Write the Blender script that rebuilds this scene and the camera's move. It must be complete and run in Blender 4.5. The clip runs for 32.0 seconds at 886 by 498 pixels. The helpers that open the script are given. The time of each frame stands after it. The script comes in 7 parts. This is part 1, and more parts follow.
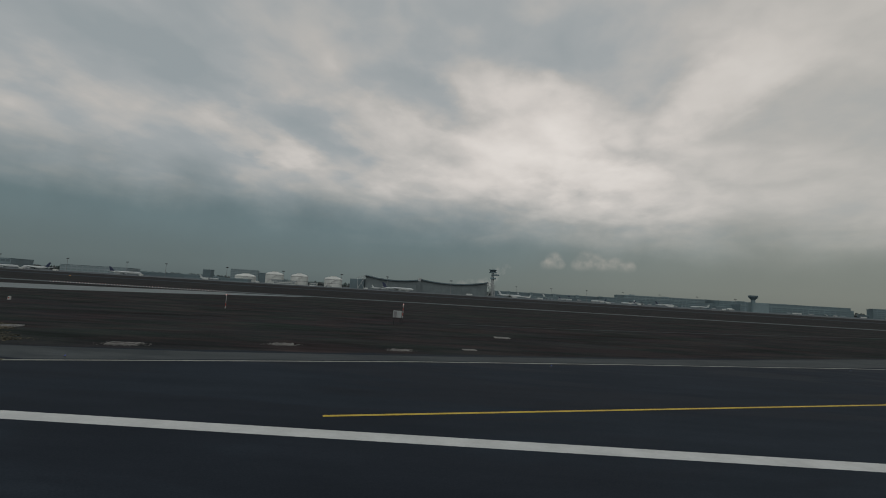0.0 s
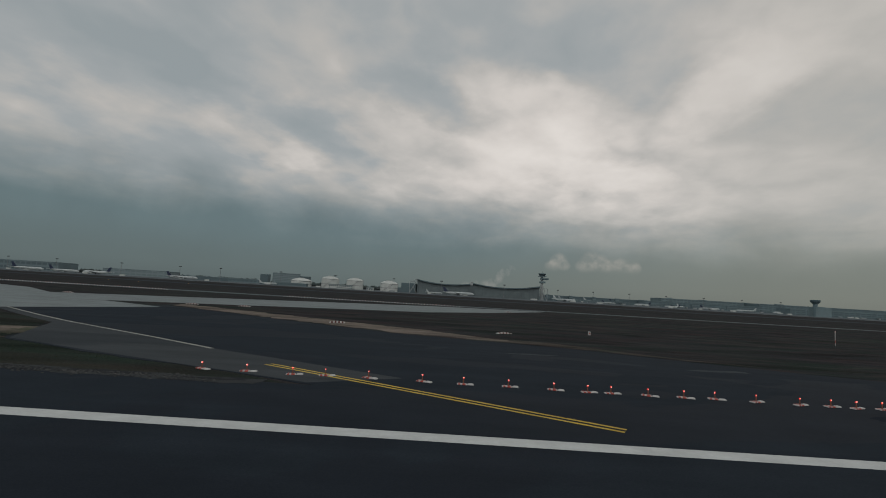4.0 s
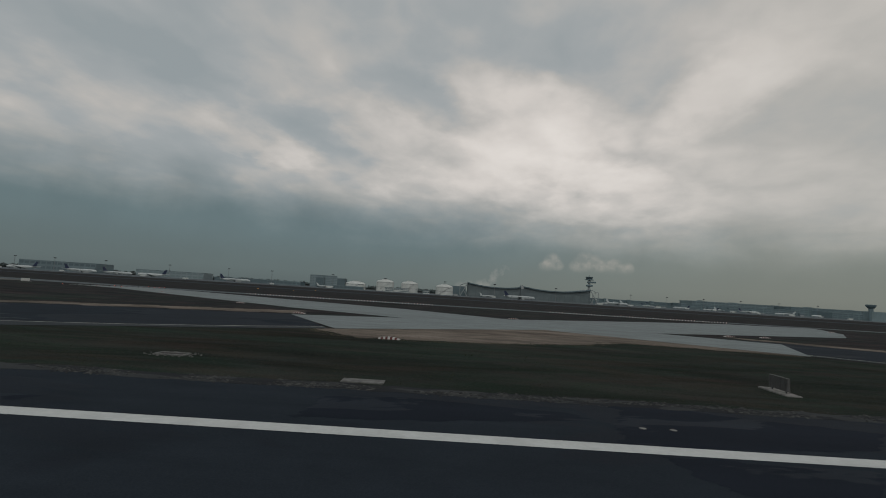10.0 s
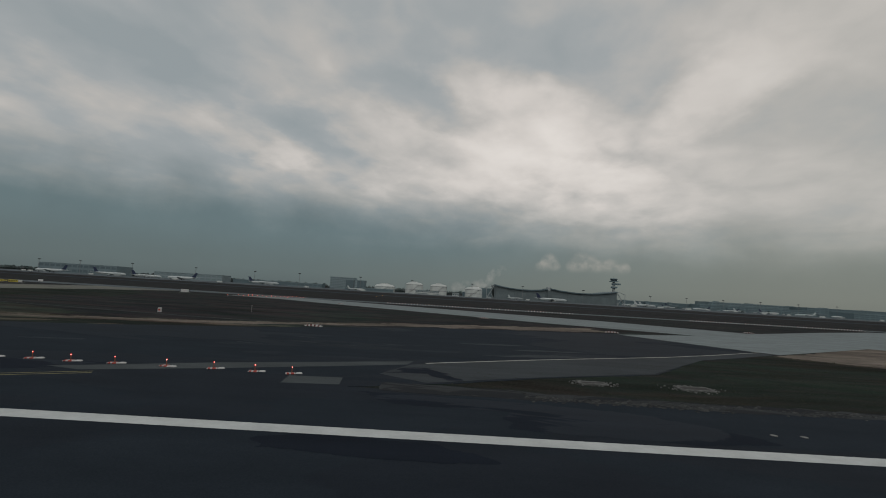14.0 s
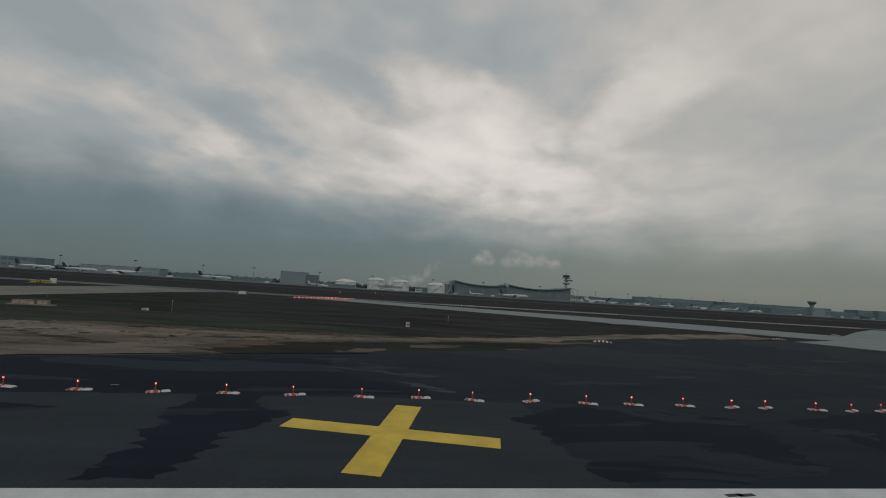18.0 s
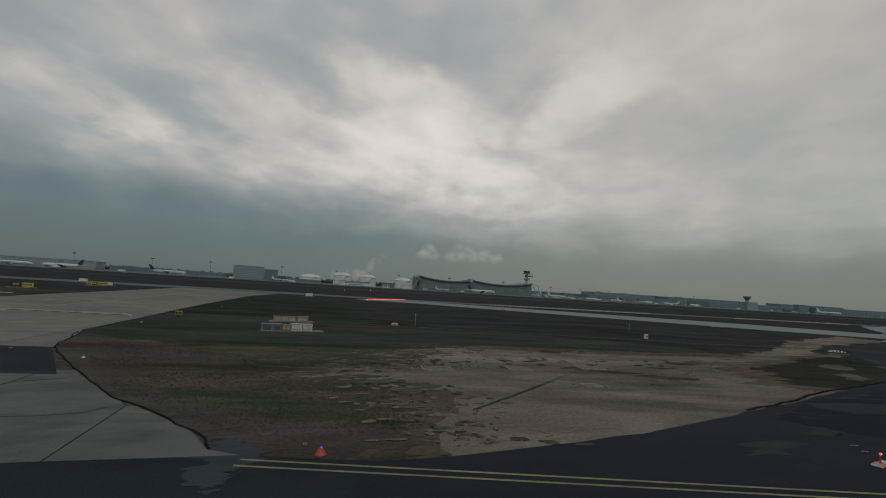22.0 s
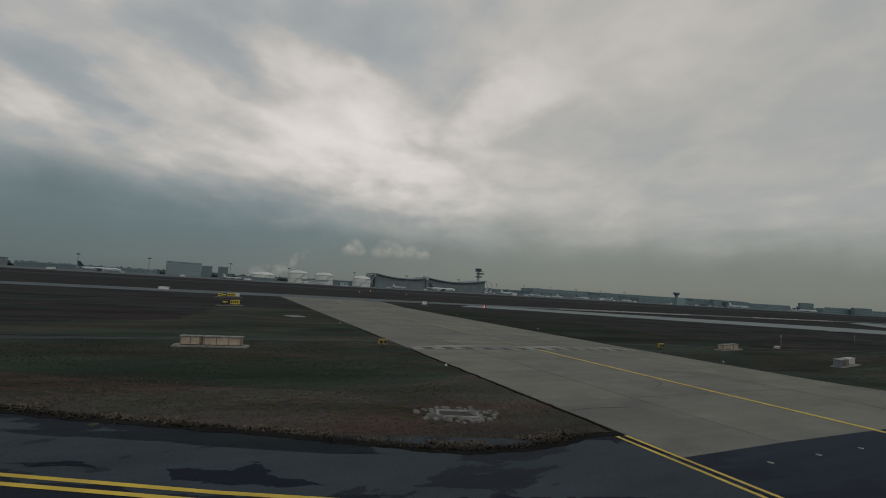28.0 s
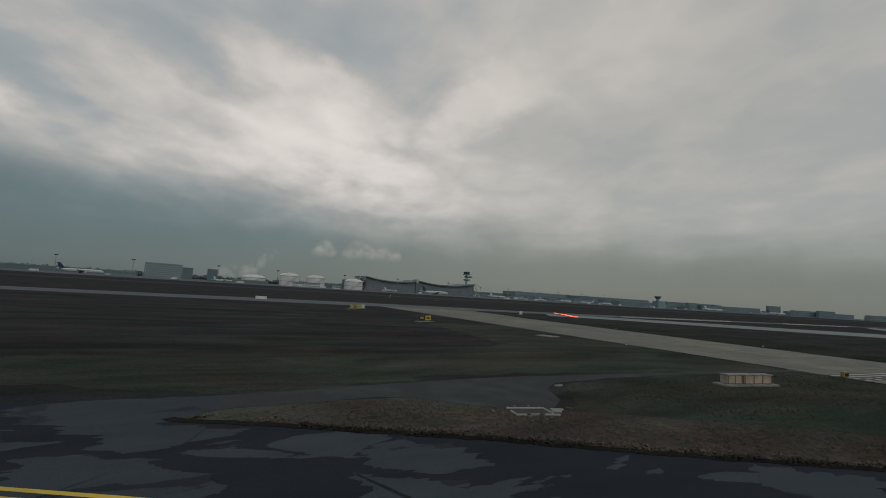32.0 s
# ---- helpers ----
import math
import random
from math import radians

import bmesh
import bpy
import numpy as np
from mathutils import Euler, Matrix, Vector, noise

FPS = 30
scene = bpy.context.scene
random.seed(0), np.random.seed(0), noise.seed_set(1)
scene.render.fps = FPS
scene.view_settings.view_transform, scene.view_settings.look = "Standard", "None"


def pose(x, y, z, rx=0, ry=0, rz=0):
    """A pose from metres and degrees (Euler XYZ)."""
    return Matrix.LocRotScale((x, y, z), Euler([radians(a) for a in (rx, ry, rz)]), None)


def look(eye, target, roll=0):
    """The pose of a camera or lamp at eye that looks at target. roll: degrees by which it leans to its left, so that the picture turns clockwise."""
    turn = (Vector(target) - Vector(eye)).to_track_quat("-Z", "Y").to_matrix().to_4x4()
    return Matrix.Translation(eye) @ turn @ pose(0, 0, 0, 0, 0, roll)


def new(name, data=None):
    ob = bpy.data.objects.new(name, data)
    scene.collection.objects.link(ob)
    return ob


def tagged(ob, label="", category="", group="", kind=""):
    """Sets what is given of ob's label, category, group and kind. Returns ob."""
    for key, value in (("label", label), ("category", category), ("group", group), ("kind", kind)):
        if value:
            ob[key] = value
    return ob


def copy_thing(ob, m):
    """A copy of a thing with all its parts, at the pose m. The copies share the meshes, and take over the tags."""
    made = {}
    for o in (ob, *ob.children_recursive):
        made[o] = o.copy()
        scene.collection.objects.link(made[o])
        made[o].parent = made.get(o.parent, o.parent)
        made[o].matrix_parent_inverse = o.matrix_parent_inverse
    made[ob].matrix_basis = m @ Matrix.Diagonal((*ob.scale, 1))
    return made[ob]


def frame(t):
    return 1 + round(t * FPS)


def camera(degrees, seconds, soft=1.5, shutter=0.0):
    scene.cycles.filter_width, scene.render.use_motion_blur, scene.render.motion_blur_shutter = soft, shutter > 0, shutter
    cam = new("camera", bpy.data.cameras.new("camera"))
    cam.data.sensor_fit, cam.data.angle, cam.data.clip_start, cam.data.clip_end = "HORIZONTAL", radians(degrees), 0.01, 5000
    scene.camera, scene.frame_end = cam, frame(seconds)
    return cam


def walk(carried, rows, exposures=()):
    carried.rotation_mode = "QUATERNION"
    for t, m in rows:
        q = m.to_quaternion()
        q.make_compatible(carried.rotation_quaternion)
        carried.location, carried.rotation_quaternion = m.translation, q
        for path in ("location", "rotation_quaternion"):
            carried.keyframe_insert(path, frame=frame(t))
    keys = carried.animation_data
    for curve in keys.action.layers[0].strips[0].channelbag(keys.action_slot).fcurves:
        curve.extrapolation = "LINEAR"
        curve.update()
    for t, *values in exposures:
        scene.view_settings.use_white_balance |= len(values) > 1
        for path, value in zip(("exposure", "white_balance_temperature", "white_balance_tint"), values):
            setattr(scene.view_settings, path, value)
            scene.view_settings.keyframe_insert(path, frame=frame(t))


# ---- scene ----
import itertools

cam = camera(87.55, 32.0, 1.0, 0.05)
PATH = [
    (0, (0.00, 0.00, 4.80), (-0.045, 9.958, 5.720), 3.40),
    (0.5, (-12.70, 0.03, 4.80), (-12.730, 9.987, 5.740), 3.34),
    (1, (-25.23, 0.03, 4.80), (-25.260, 9.991, 5.722), 3.34),
    (1.5, (-37.55, 0.01, 4.80), (-37.606, 9.966, 5.731), 3.31),
    (2, (-49.64, -0.05, 4.80), (-49.718, 9.910, 5.723), 3.38),
    (2.5, (-61.46, -0.14, 4.80), (-61.562, 9.817, 5.749), 3.43),
    (3, (-73.03, -0.24, 4.80), (-73.155, 9.714, 5.731), 3.39),
    (3.5, (-84.33, -0.35, 4.80), (-84.470, 9.610, 5.737), 3.36),
    (5.5, (-126.63, -0.61, 4.80), (-126.744, 9.346, 5.751), 3.38),
    (6, (-136.57, -0.63, 4.80), (-136.656, 9.321, 5.744), 3.35),
    (6.5, (-146.32, -0.66, 4.80), (-146.390, 9.300, 5.750), 3.44),
    (7, (-155.94, -0.66, 4.80), (-155.981, 9.291, 5.745), 3.45),
    (7.5, (-165.38, -0.64, 4.80), (-165.430, 9.311, 5.751), 3.43),
    (8, (-174.57, -0.59, 4.80), (-174.607, 9.366, 5.753), 3.44),
    (8.5, (-183.45, -0.54, 4.80), (-183.484, 9.417, 5.760), 3.39),
    (9, (-192.06, -0.52, 4.80), (-192.071, 9.438, 5.747), 3.40),
    (9.5, (-200.48, -0.54, 4.80), (-200.497, 9.420, 5.749), 3.49),
    (10, (-208.78, -0.58, 4.80), (-208.794, 9.380, 5.746), 3.52),
    (10.5, (-216.96, -0.63, 4.80), (-216.961, 9.328, 5.757), 3.43),
    (11, (-224.99, -0.69, 4.80), (-225.009, 9.271, 5.734), 3.42),
    (11.5, (-232.84, -0.75, 4.80), (-232.874, 9.208, 5.728), 3.41),
    (12, (-240.46, -0.81, 4.80), (-240.524, 9.149, 5.751), 3.40),
    (12.5, (-247.81, -0.84, 4.80), (-247.892, 9.111, 5.751), 3.43),
    (13, (-254.92, -0.84, 4.80), (-254.990, 9.118, 5.752), 3.42),
    (13.5, (-261.80, -0.76, 4.80), (-261.823, 9.194, 5.761), 3.34),
    (14, (-268.48, -0.61, 4.80), (-268.428, 9.348, 5.759), 3.38),
    (14.5, (-274.99, -0.37, 4.80), (-274.832, 9.578, 5.778), 3.45),
    (16.5, (-299.43, 1.50, 4.80), (-298.588, 11.420, 5.769), 3.44),
    (17, (-305.19, 2.31, 4.80), (-304.152, 12.207, 5.746), 3.45),
    (17.5, (-310.87, 3.21, 4.80), (-309.649, 13.094, 5.738), 3.51),
    (18, (-316.51, 4.19, 4.80), (-315.100, 14.051, 5.717), 3.52),
    (18.5, (-322.08, 5.23, 4.80), (-320.496, 15.062, 5.707), 3.51),
    (19, (-327.51, 6.31, 4.80), (-325.760, 16.118, 5.686), 3.52),
    (19.5, (-332.82, 7.45, 4.80), (-330.916, 17.234, 5.670), 3.53),
    (20, (-338.04, 8.64, 4.80), (-335.996, 18.393, 5.673), 3.55),
    (20.5, (-343.23, 9.87, 4.80), (-341.044, 19.591, 5.671), 3.48),
    (21, (-348.38, 11.14, 4.80), (-346.060, 20.829, 5.674), 3.49),
    (21.5, (-353.48, 12.46, 4.80), (-351.025, 22.117, 5.671), 3.46),
    (22, (-358.53, 13.85, 4.80), (-355.939, 23.467, 5.664), 3.57),
    (22.5, (-363.52, 15.31, 4.80), (-360.778, 24.889, 5.669), 3.59),
    (23, (-368.44, 16.87, 4.80), (-365.544, 26.397, 5.665), 3.59),
    (23.5, (-373.29, 18.51, 4.80), (-370.275, 28.009, 5.666), 3.61),
    (24, (-378.08, 20.27, 4.80), (-374.949, 29.725, 5.661), 3.58),
    (24.5, (-382.79, 22.12, 4.80), (-379.523, 31.531, 5.665), 3.55),
    (25, (-387.45, 24.07, 4.80), (-384.014, 33.425, 5.672), 3.50),
    (25.5, (-392.05, 26.11, 4.80), (-388.454, 35.402, 5.674), 3.52),
    (27.5, (-409.80, 34.79, 4.80), (-405.798, 43.911, 5.690), 3.51),
    (28, (-414.21, 36.96, 4.80), (-410.133, 46.051, 5.672), 3.37),
    (28.5, (-418.62, 39.14, 4.80), (-414.477, 48.200, 5.662), 3.36),
    (29, (-422.98, 41.33, 4.80), (-418.784, 50.365, 5.669), 3.42),
    (29.5, (-427.27, 43.54, 4.80), (-423.027, 52.549, 5.690), 3.42),
    (30, (-431.49, 45.76, 4.80), (-427.182, 54.739, 5.690), 3.34),
    (30.5, (-435.65, 47.98, 4.80), (-431.272, 56.917, 5.720), 3.31),
    (31, (-439.78, 50.18, 4.80), (-435.315, 59.077, 5.727), 3.36),
    (31.5, (-443.90, 52.39, 4.80), (-439.351, 61.253, 5.686), 3.45),
    (32, (-448.01, 54.62, 4.80), (-443.398, 63.435, 5.752), 3.53),
]
walk(cam, [(t, look(eye, target, roll)) for t, eye, target, roll in PATH])

# ---------------------------------------------------------------- nodes
def nodes_of(tree):
    """Short helpers that add nodes to a tree and link them."""
    tree.nodes.clear()

    def add(kind, props=None, **inputs):
        n = tree.nodes.new(kind)
        for key, value in (props or {}).items():
            setattr(n, key, value)
        for key, value in inputs.items():
            sock = n.inputs[int(key[1:])] if key[0] == "i" and key[1:].isdigit() else n.inputs[key.replace("_", " ")]
            if isinstance(value, bpy.types.NodeSocket):
                tree.links.new(value, sock)
            else:
                sock.default_value = value
        return n
    return add


def maths(add, op, a, b=0.0, clamp=False):
    return add("ShaderNodeMath", {"operation": op, "use_clamp": clamp}, i0=a, i1=b).outputs[0]


def ramp(add, fac, stops, mode="LINEAR"):
    n = add("ShaderNodeValToRGB", None, Fac=fac)
    n.color_ramp.interpolation = mode
    els = n.color_ramp.elements
    while len(els) < len(stops):
        els.new(0.5)
    for e, (pos, col) in zip(els, stops):
        e.position = pos
        e.color = (*col, 1.0) if isinstance(col, tuple) else (col, col, col, 1.0)
    return n.outputs[0]


def mix(add, fac, a, b, blend="MIX"):
    n = add("ShaderNodeMix", {"data_type": "RGBA", "blend_type": blend})
    for sock, value in ((n.inputs[0], fac), (n.inputs[6], a), (n.inputs[7], b)):
        if isinstance(value, bpy.types.NodeSocket):
            n.id_data.links.new(value, sock)
        elif isinstance(value, tuple):
            sock.default_value = (*value, 1.0)
        else:
            sock.default_value = value
    return n.outputs[2]


# ---------------------------------------------------------------- sky and sun: an overcast day
def make_sky():
    world = bpy.data.worlds.new("overcast_sky")
    scene.world = world
    world.use_nodes = True
    add = nodes_of(world.node_tree)
    way = add("ShaderNodeTexCoord").outputs["Generated"]
    sep = add("ShaderNodeSeparateXYZ", None, Vector=way)
    x, y, z = sep.outputs
    up = maths(add, "MAXIMUM", z, 0.0)
    # the cloud deck as a layer in perspective: rolls that run away over the terminals
    low = maths(add, "ADD", up, 0.20)
    u, v = maths(add, "DIVIDE", x, low), maths(add, "DIVIDE", y, low)
    c, s = math.cos(radians(16)), math.sin(radians(16))
    across = maths(add, "SUBTRACT", maths(add, "MULTIPLY", u, c), maths(add, "MULTIPLY", v, s))
    along = maths(add, "ADD", maths(add, "MULTIPLY", u, s), maths(add, "MULTIPLY", v, c))
    rolls = add("ShaderNodeCombineXYZ", None, X=maths(add, "ADD", across, 7.35), Y=maths(add, "MULTIPLY", along, 0.85), Z=1.7).outputs[0]
    big = add("ShaderNodeTexNoise", None, Vector=rolls, Scale=1.35, Detail=4.0, Roughness=0.42, Distortion=0.5).outputs[0]
    fine = add("ShaderNodeTexNoise", None, Vector=rolls, Scale=3.4, Detail=4.0, Roughness=0.42, Distortion=0.4).outputs[0]
    wisp = add("ShaderNodeTexNoise", None, Vector=way, Scale=8.0, Detail=5.0, Roughness=0.55).outputs[0]

    shred = add("ShaderNodeTexNoise", None, Vector=rolls, Scale=8.5, Detail=5.0, Roughness=0.5, Distortion=0.3).outputs[0]

    def lobe(az, el, inner, outer, way=way):
        to = (math.sin(radians(az)) * math.cos(radians(el)), math.cos(radians(az)) * math.cos(radians(el)), math.sin(radians(el)))
        near = add("ShaderNodeVectorMath", {"operation": "DOT_PRODUCT"}, i0=way, i1=to).outputs["Value"]
        return add("ShaderNodeMapRange", {"interpolation_type": "SMOOTHSTEP"}, Value=near, From_Min=math.cos(radians(outer)), From_Max=math.cos(radians(inner))).outputs[0]

    # swells and hollows of the deck: bearing, height, half length, half thickness, slant (degrees), weight
    swells = ((9.7, 22.5, 7.3, 2.3, -15, 0.9), (12.1, 16.6, 8.7, 2.1, -12, 1.0), (15.6, 12.7, 10.0, 2.3, -8, 0.75), (6.4, 18.2, 8.8, 5.1, -23, 0.45), (28.9, 21.5, 5.0, 2.6, 20, 0.8), (32.2, 24.4, 5.0, 2.5, 24, 0.6),
              (-23.1, 16.3, 4.7, 1.8, -20, 0.65), (-33.8, 16.9, 11.9, 2.2, -3, 0.35), (-5.1, 18.0, 7.2, 1.9, -20, 0.65), (-10.3, 13.1, 9.6, 2.0, -6, 0.45), (0.0, 27.5, 6.5, 3.2, -35, 0.35), (7.1, 31.8, 8.1, 2.5, -10, 0.2),
              (37.5, 12.6, 12.1, 3.3, -5, 0.3), (-17.6, 26.1, 9.3, 3.7, -19, 0.08), (-43.6, 13.9, 6.0, 2.0, 4, 0.25), (41.0, 27.0, 15.0, 7.0, 0, 0.55))
    hollows = ((20.5, 25.3, 8.0, 2.8, -18, -0.28), (-4.0, 22.6, 6.3, 1.9, -15, -0.5), (-26.6, 20.7, 11.5, 1.8, -17, -0.5), (-39.7, 22.4, 9.0, 3.2, -3, -0.6), (-17.0, 30.5, 13.0, 4.0, -12, -0.35), (41.2, 20.5, 6.1, 4.0, 13, -0.22),
               (-14.6, 15.6, 7.3, 1.2, -13, -0.35), (-36.2, 12.1, 11.2, 1.4, 3, -0.2), (23.1, 17.3, 4.4, 1.6, 7, -0.25), (-26.0, 18.5, 10.0, 6.0, -10, -0.34), (-44.0, 26.0, 9.0, 7.0, 0, -0.25))
    torn = add("ShaderNodeTexNoise", None, Vector=rolls, Scale=3.2, Detail=5.0, Roughness=0.55).outputs["Color"]
    torn = add("ShaderNodeVectorMath", {"operation": "SUBTRACT"}, i0=torn, i1=(0.5, 0.5, 0.5)).outputs[0]
    torn = add("ShaderNodeVectorMath", {"operation": "MULTIPLY"}, i0=torn, i1=(0.22, 0.12, 0.14)).outputs[0]
    torn = add("ShaderNodeVectorMath", {"operation": "ADD"}, i0=way, i1=torn).outputs[0]
    form = 0.0
    for az, el, wide, high, slant, weight in swells + hollows:
        turn = Euler((radians(el), 0.0, radians(-az))).to_matrix() @ Euler((0.0, radians(-slant), 0.0)).to_matrix()
        ahead, right, over = turn @ Vector((0, 1, 0)), turn @ Vector((1, 0, 0)), turn @ Vector((0, 0, 1))
        p = add("ShaderNodeVectorMath", {"operation": "DOT_PRODUCT"}, i0=torn, i1=tuple(right / math.sin(radians(wide * 1.9)))).outputs["Value"]
        q = add("ShaderNodeVectorMath", {"operation": "DOT_PRODUCT"}, i0=torn, i1=tuple(over / math.sin(radians(high * 1.9)))).outputs["Value"]
        front = add("ShaderNodeVectorMath", {"operation": "DOT_PRODUCT"}, i0=way, i1=tuple(ahead)).outputs["Value"]
        off = maths(add, "ADD", maths(add, "MULTIPLY", p, p), maths(add, "MULTIPLY", q, q))
        one = add("ShaderNodeMapRange", {"interpolation_type": "SMOOTHSTEP"}, Value=off, From_Min=1.0, From_Max=0.0, To_Max=weight).outputs[0]
        one = maths(add, "MULTIPLY", one, maths(add, "GREATER_THAN", front, 0.3))
        form = maths(add, "ADD", form, one)
    # the pale deck: cool grey hollows and warm bright swells, brightest in a belt over the horizon
    belt = ramp(add, z, [(0.10, 0.35), (0.22, 1.0), (0.36, 0.85), (0.62, 0.1)], "EASE")
    glow = maths(add, "MULTIPLY", belt, lobe(15, 18, 3, 52))
    tone = maths(add, "ADD", maths(add, "MULTIPLY", maths(add, "SUBTRACT", big, 0.5), 0.22), maths(add, "MULTIPLY", maths(add, "SUBTRACT", fine, 0.5), 0.34))
    tone = maths(add, "ADD", maths(add, "ADD", tone, 0.522), maths(add, "MULTIPLY", glow, 0.05))
    tone = maths(add, "ADD", tone, maths(add, "MULTIPLY", maths(add, "SUBTRACT", shred, 0.5), 0.16))
    tone = maths(add, "ADD", tone, maths(add, "MULTIPLY", form, 0.135))
    pale = ramp(add, tone, [(0.36, (0.285, 0.318, 0.328)), (0.49, (0.343, 0.364, 0.368)), (0.60, (0.455, 0.440, 0.415)), (0.74, (0.620, 0.580, 0.540)), (0.86, (0.720, 0.675, 0.630))])
    pale = mix(add, maths(add, "MULTIPLY", lobe(54, 12, 8, 34), 0.45), pale, (0.385, 0.378, 0.345))
    # a smooth blue-grey rain bank below it, higher to one side, that thins to warm grey on the other
    bank = maths(add, "ADD", z, maths(add, "MULTIPLY", x, 0.045))
    wave = maths(add, "ADD", maths(add, "MULTIPLY", maths(add, "SUBTRACT", big, 0.5), 0.09), maths(add, "MULTIPLY", maths(add, "SUBTRACT", wisp, 0.5), 0.05))
    open_up = add("ShaderNodeMapRange", {"interpolation_type": "SMOOTHSTEP"}, Value=maths(add, "ADD", bank, wave), From_Min=0.085, From_Max=0.225).outputs[0]
    side = maths(add, "ADD", maths(add, "MULTIPLY", x, 0.7), 0.5)
    dark = mix(add, ramp(add, side, [(0.45, 0.0), (0.98, 1.0)], "EASE"), (0.118, 0.162, 0.170), (0.205, 0.220, 0.196))
    dark = mix(add, 1.0, dark, ramp(add, wisp, [(0.3, 0.94), (0.7, 1.06)]), "MULTIPLY")
    cloud = mix(add, open_up, dark, pale)
    # haze towards the horizon, warmer on one side
    haze = mix(add, ramp(add, side, [(0.3, 0.0), (0.95, 1.0)]), (0.094, 0.122, 0.126), (0.158, 0.172, 0.154))
    near = ramp(add, z, [(0.0, 1.0), (0.035, 0.7), (0.12, 0.0)], "EASE")
    cloud = mix(add, near, cloud, haze)
    # two small pale heaps low over the horizon
    stir = add("ShaderNodeTexNoise", None, Vector=way, Scale=42.0, Detail=4.0, Roughness=0.5).outputs["Color"]
    stir = add("ShaderNodeVectorMath", {"operation": "SUBTRACT"}, i0=stir, i1=(0.5, 0.5, 0.5)).outputs[0]
    stir = add("ShaderNodeVectorMath", {"operation": "MULTIPLY"}, i0=stir, i1=(0.011, 0.011, 0.011)).outputs[0]
    bent = add("ShaderNodeVectorMath", {"operation": "ADD"}, i0=way, i1=stir).outputs[0]
    bent = add("ShaderNodeVectorMath", {"operation": "NORMALIZE"}, i0=bent).outputs[0]
    heap = None
    for az, el, r in ((12.6, 3.9, 0.6), (13.3, 4.45, 0.75), (14.0, 4.1, 0.5), (16.2, 4.0, 0.65), (17.1, 4.5, 0.9), (18.2, 4.3, 0.8), (19.3, 4.1, 0.7), (20.4, 4.15, 0.7), (21.7, 3.95, 0.6)):
        one = lobe(az, el, 0.0, r * 1.7, bent)
        heap = one if heap is None else maths(add, "ADD", heap, one, True)
    puff = add("ShaderNodeTexNoise", None, Vector=way, Scale=55.0, Detail=4.0, Roughness=0.55).outputs[0]
    heap = maths(add, "MULTIPLY", heap, ramp(add, puff, [(0.34, 0.25), (0.64, 1.0)]))
    heap = maths(add, "MULTIPLY", heap, ramp(add, z, [(0.055, 0.0), (0.077, 1.0)], "EASE"))
    cloud = mix(add, maths(add, "MULTIPLY", heap, 0.95), cloud, (0.285, 0.280, 0.255))
    # thin steam that drifts up behind the tanks
    steam = None
    for az, el, r in ((2.2, 0.9, 0.5), (3.4, 1.0, 0.5), (4.6, 1.2, 0.55), (5.5, 1.6, 0.5), (6.1, 2.2, 0.55), (6.8, 2.8, 0.55), (7.6, 3.2, 0.5)):
        one = lobe(az, el, 0.0, r * 1.6, bent)
        steam = one if steam is None else maths(add, "ADD", steam, one, True)
    steam = maths(add, "MULTIPLY", steam, ramp(add, puff, [(0.40, 0.0), (0.66, 0.75)]))
    cloud = mix(add, steam, cloud, (0.230, 0.238, 0.228))
    sky = add("ShaderNodeTexSky", {"sky_type": "NISHITA", "sun_disc": False, "sun_elevation": radians(36), "sun_rotation": radians(188)}).outputs[0]
    both = mix(add, 0.004, cloud, sky)
    back = add("ShaderNodeBackground", None, Color=both, Strength=1.0)
    add("ShaderNodeOutputWorld", None, Surface=back.outputs[0])


make_sky()
sun = new("sun", bpy.data.lights.new("sun", "SUN"))
sun.data.energy, sun.data.angle, sun.data.color = 0.55, radians(40), (1.0, 0.97, 0.93)
sun.matrix_basis = look((0, 0, 0), (0.12, 0.80, -0.59))


# ---------------------------------------------------------------- materials
def material(name, paint):
    m = bpy.data.materials.new(name)
    m.use_nodes = True
    add = nodes_of(m.node_tree)
    shader = add("ShaderNodeBsdfPrincipled")
    add("ShaderNodeOutputMaterial", None, Surface=shader.outputs[0])
    place = add("ShaderNodeTexCoord").outputs["Object"]
    paint(add, shader.inputs, place)
    return m


def put(sock, value):
    if isinstance(value, bpy.types.NodeSocket):
        sock.id_data.links.new(value, sock)
    elif isinstance(value, tuple):
        sock.default_value = (*value, 1.0)
    else:
        sock.default_value = value


def noise_at(add, place, scale, detail=4.0, rough=0.55, stretch=(1, 1, 1), warp=0.0, shift=0.0):
    where = add("ShaderNodeMapping", None, Vector=place, Scale=stretch, Location=(shift, shift * 0.6, 0.0)).outputs[0]
    return add("ShaderNodeTexNoise", None, Vector=where, Scale=scale, Detail=detail, Roughness=rough, Distortion=warp).outputs[0]


def bump(add, height, strength=0.3, distance=0.02):
    return add("ShaderNodeBump", None, Height=height, Strength=strength, Distance=distance).outputs[0]


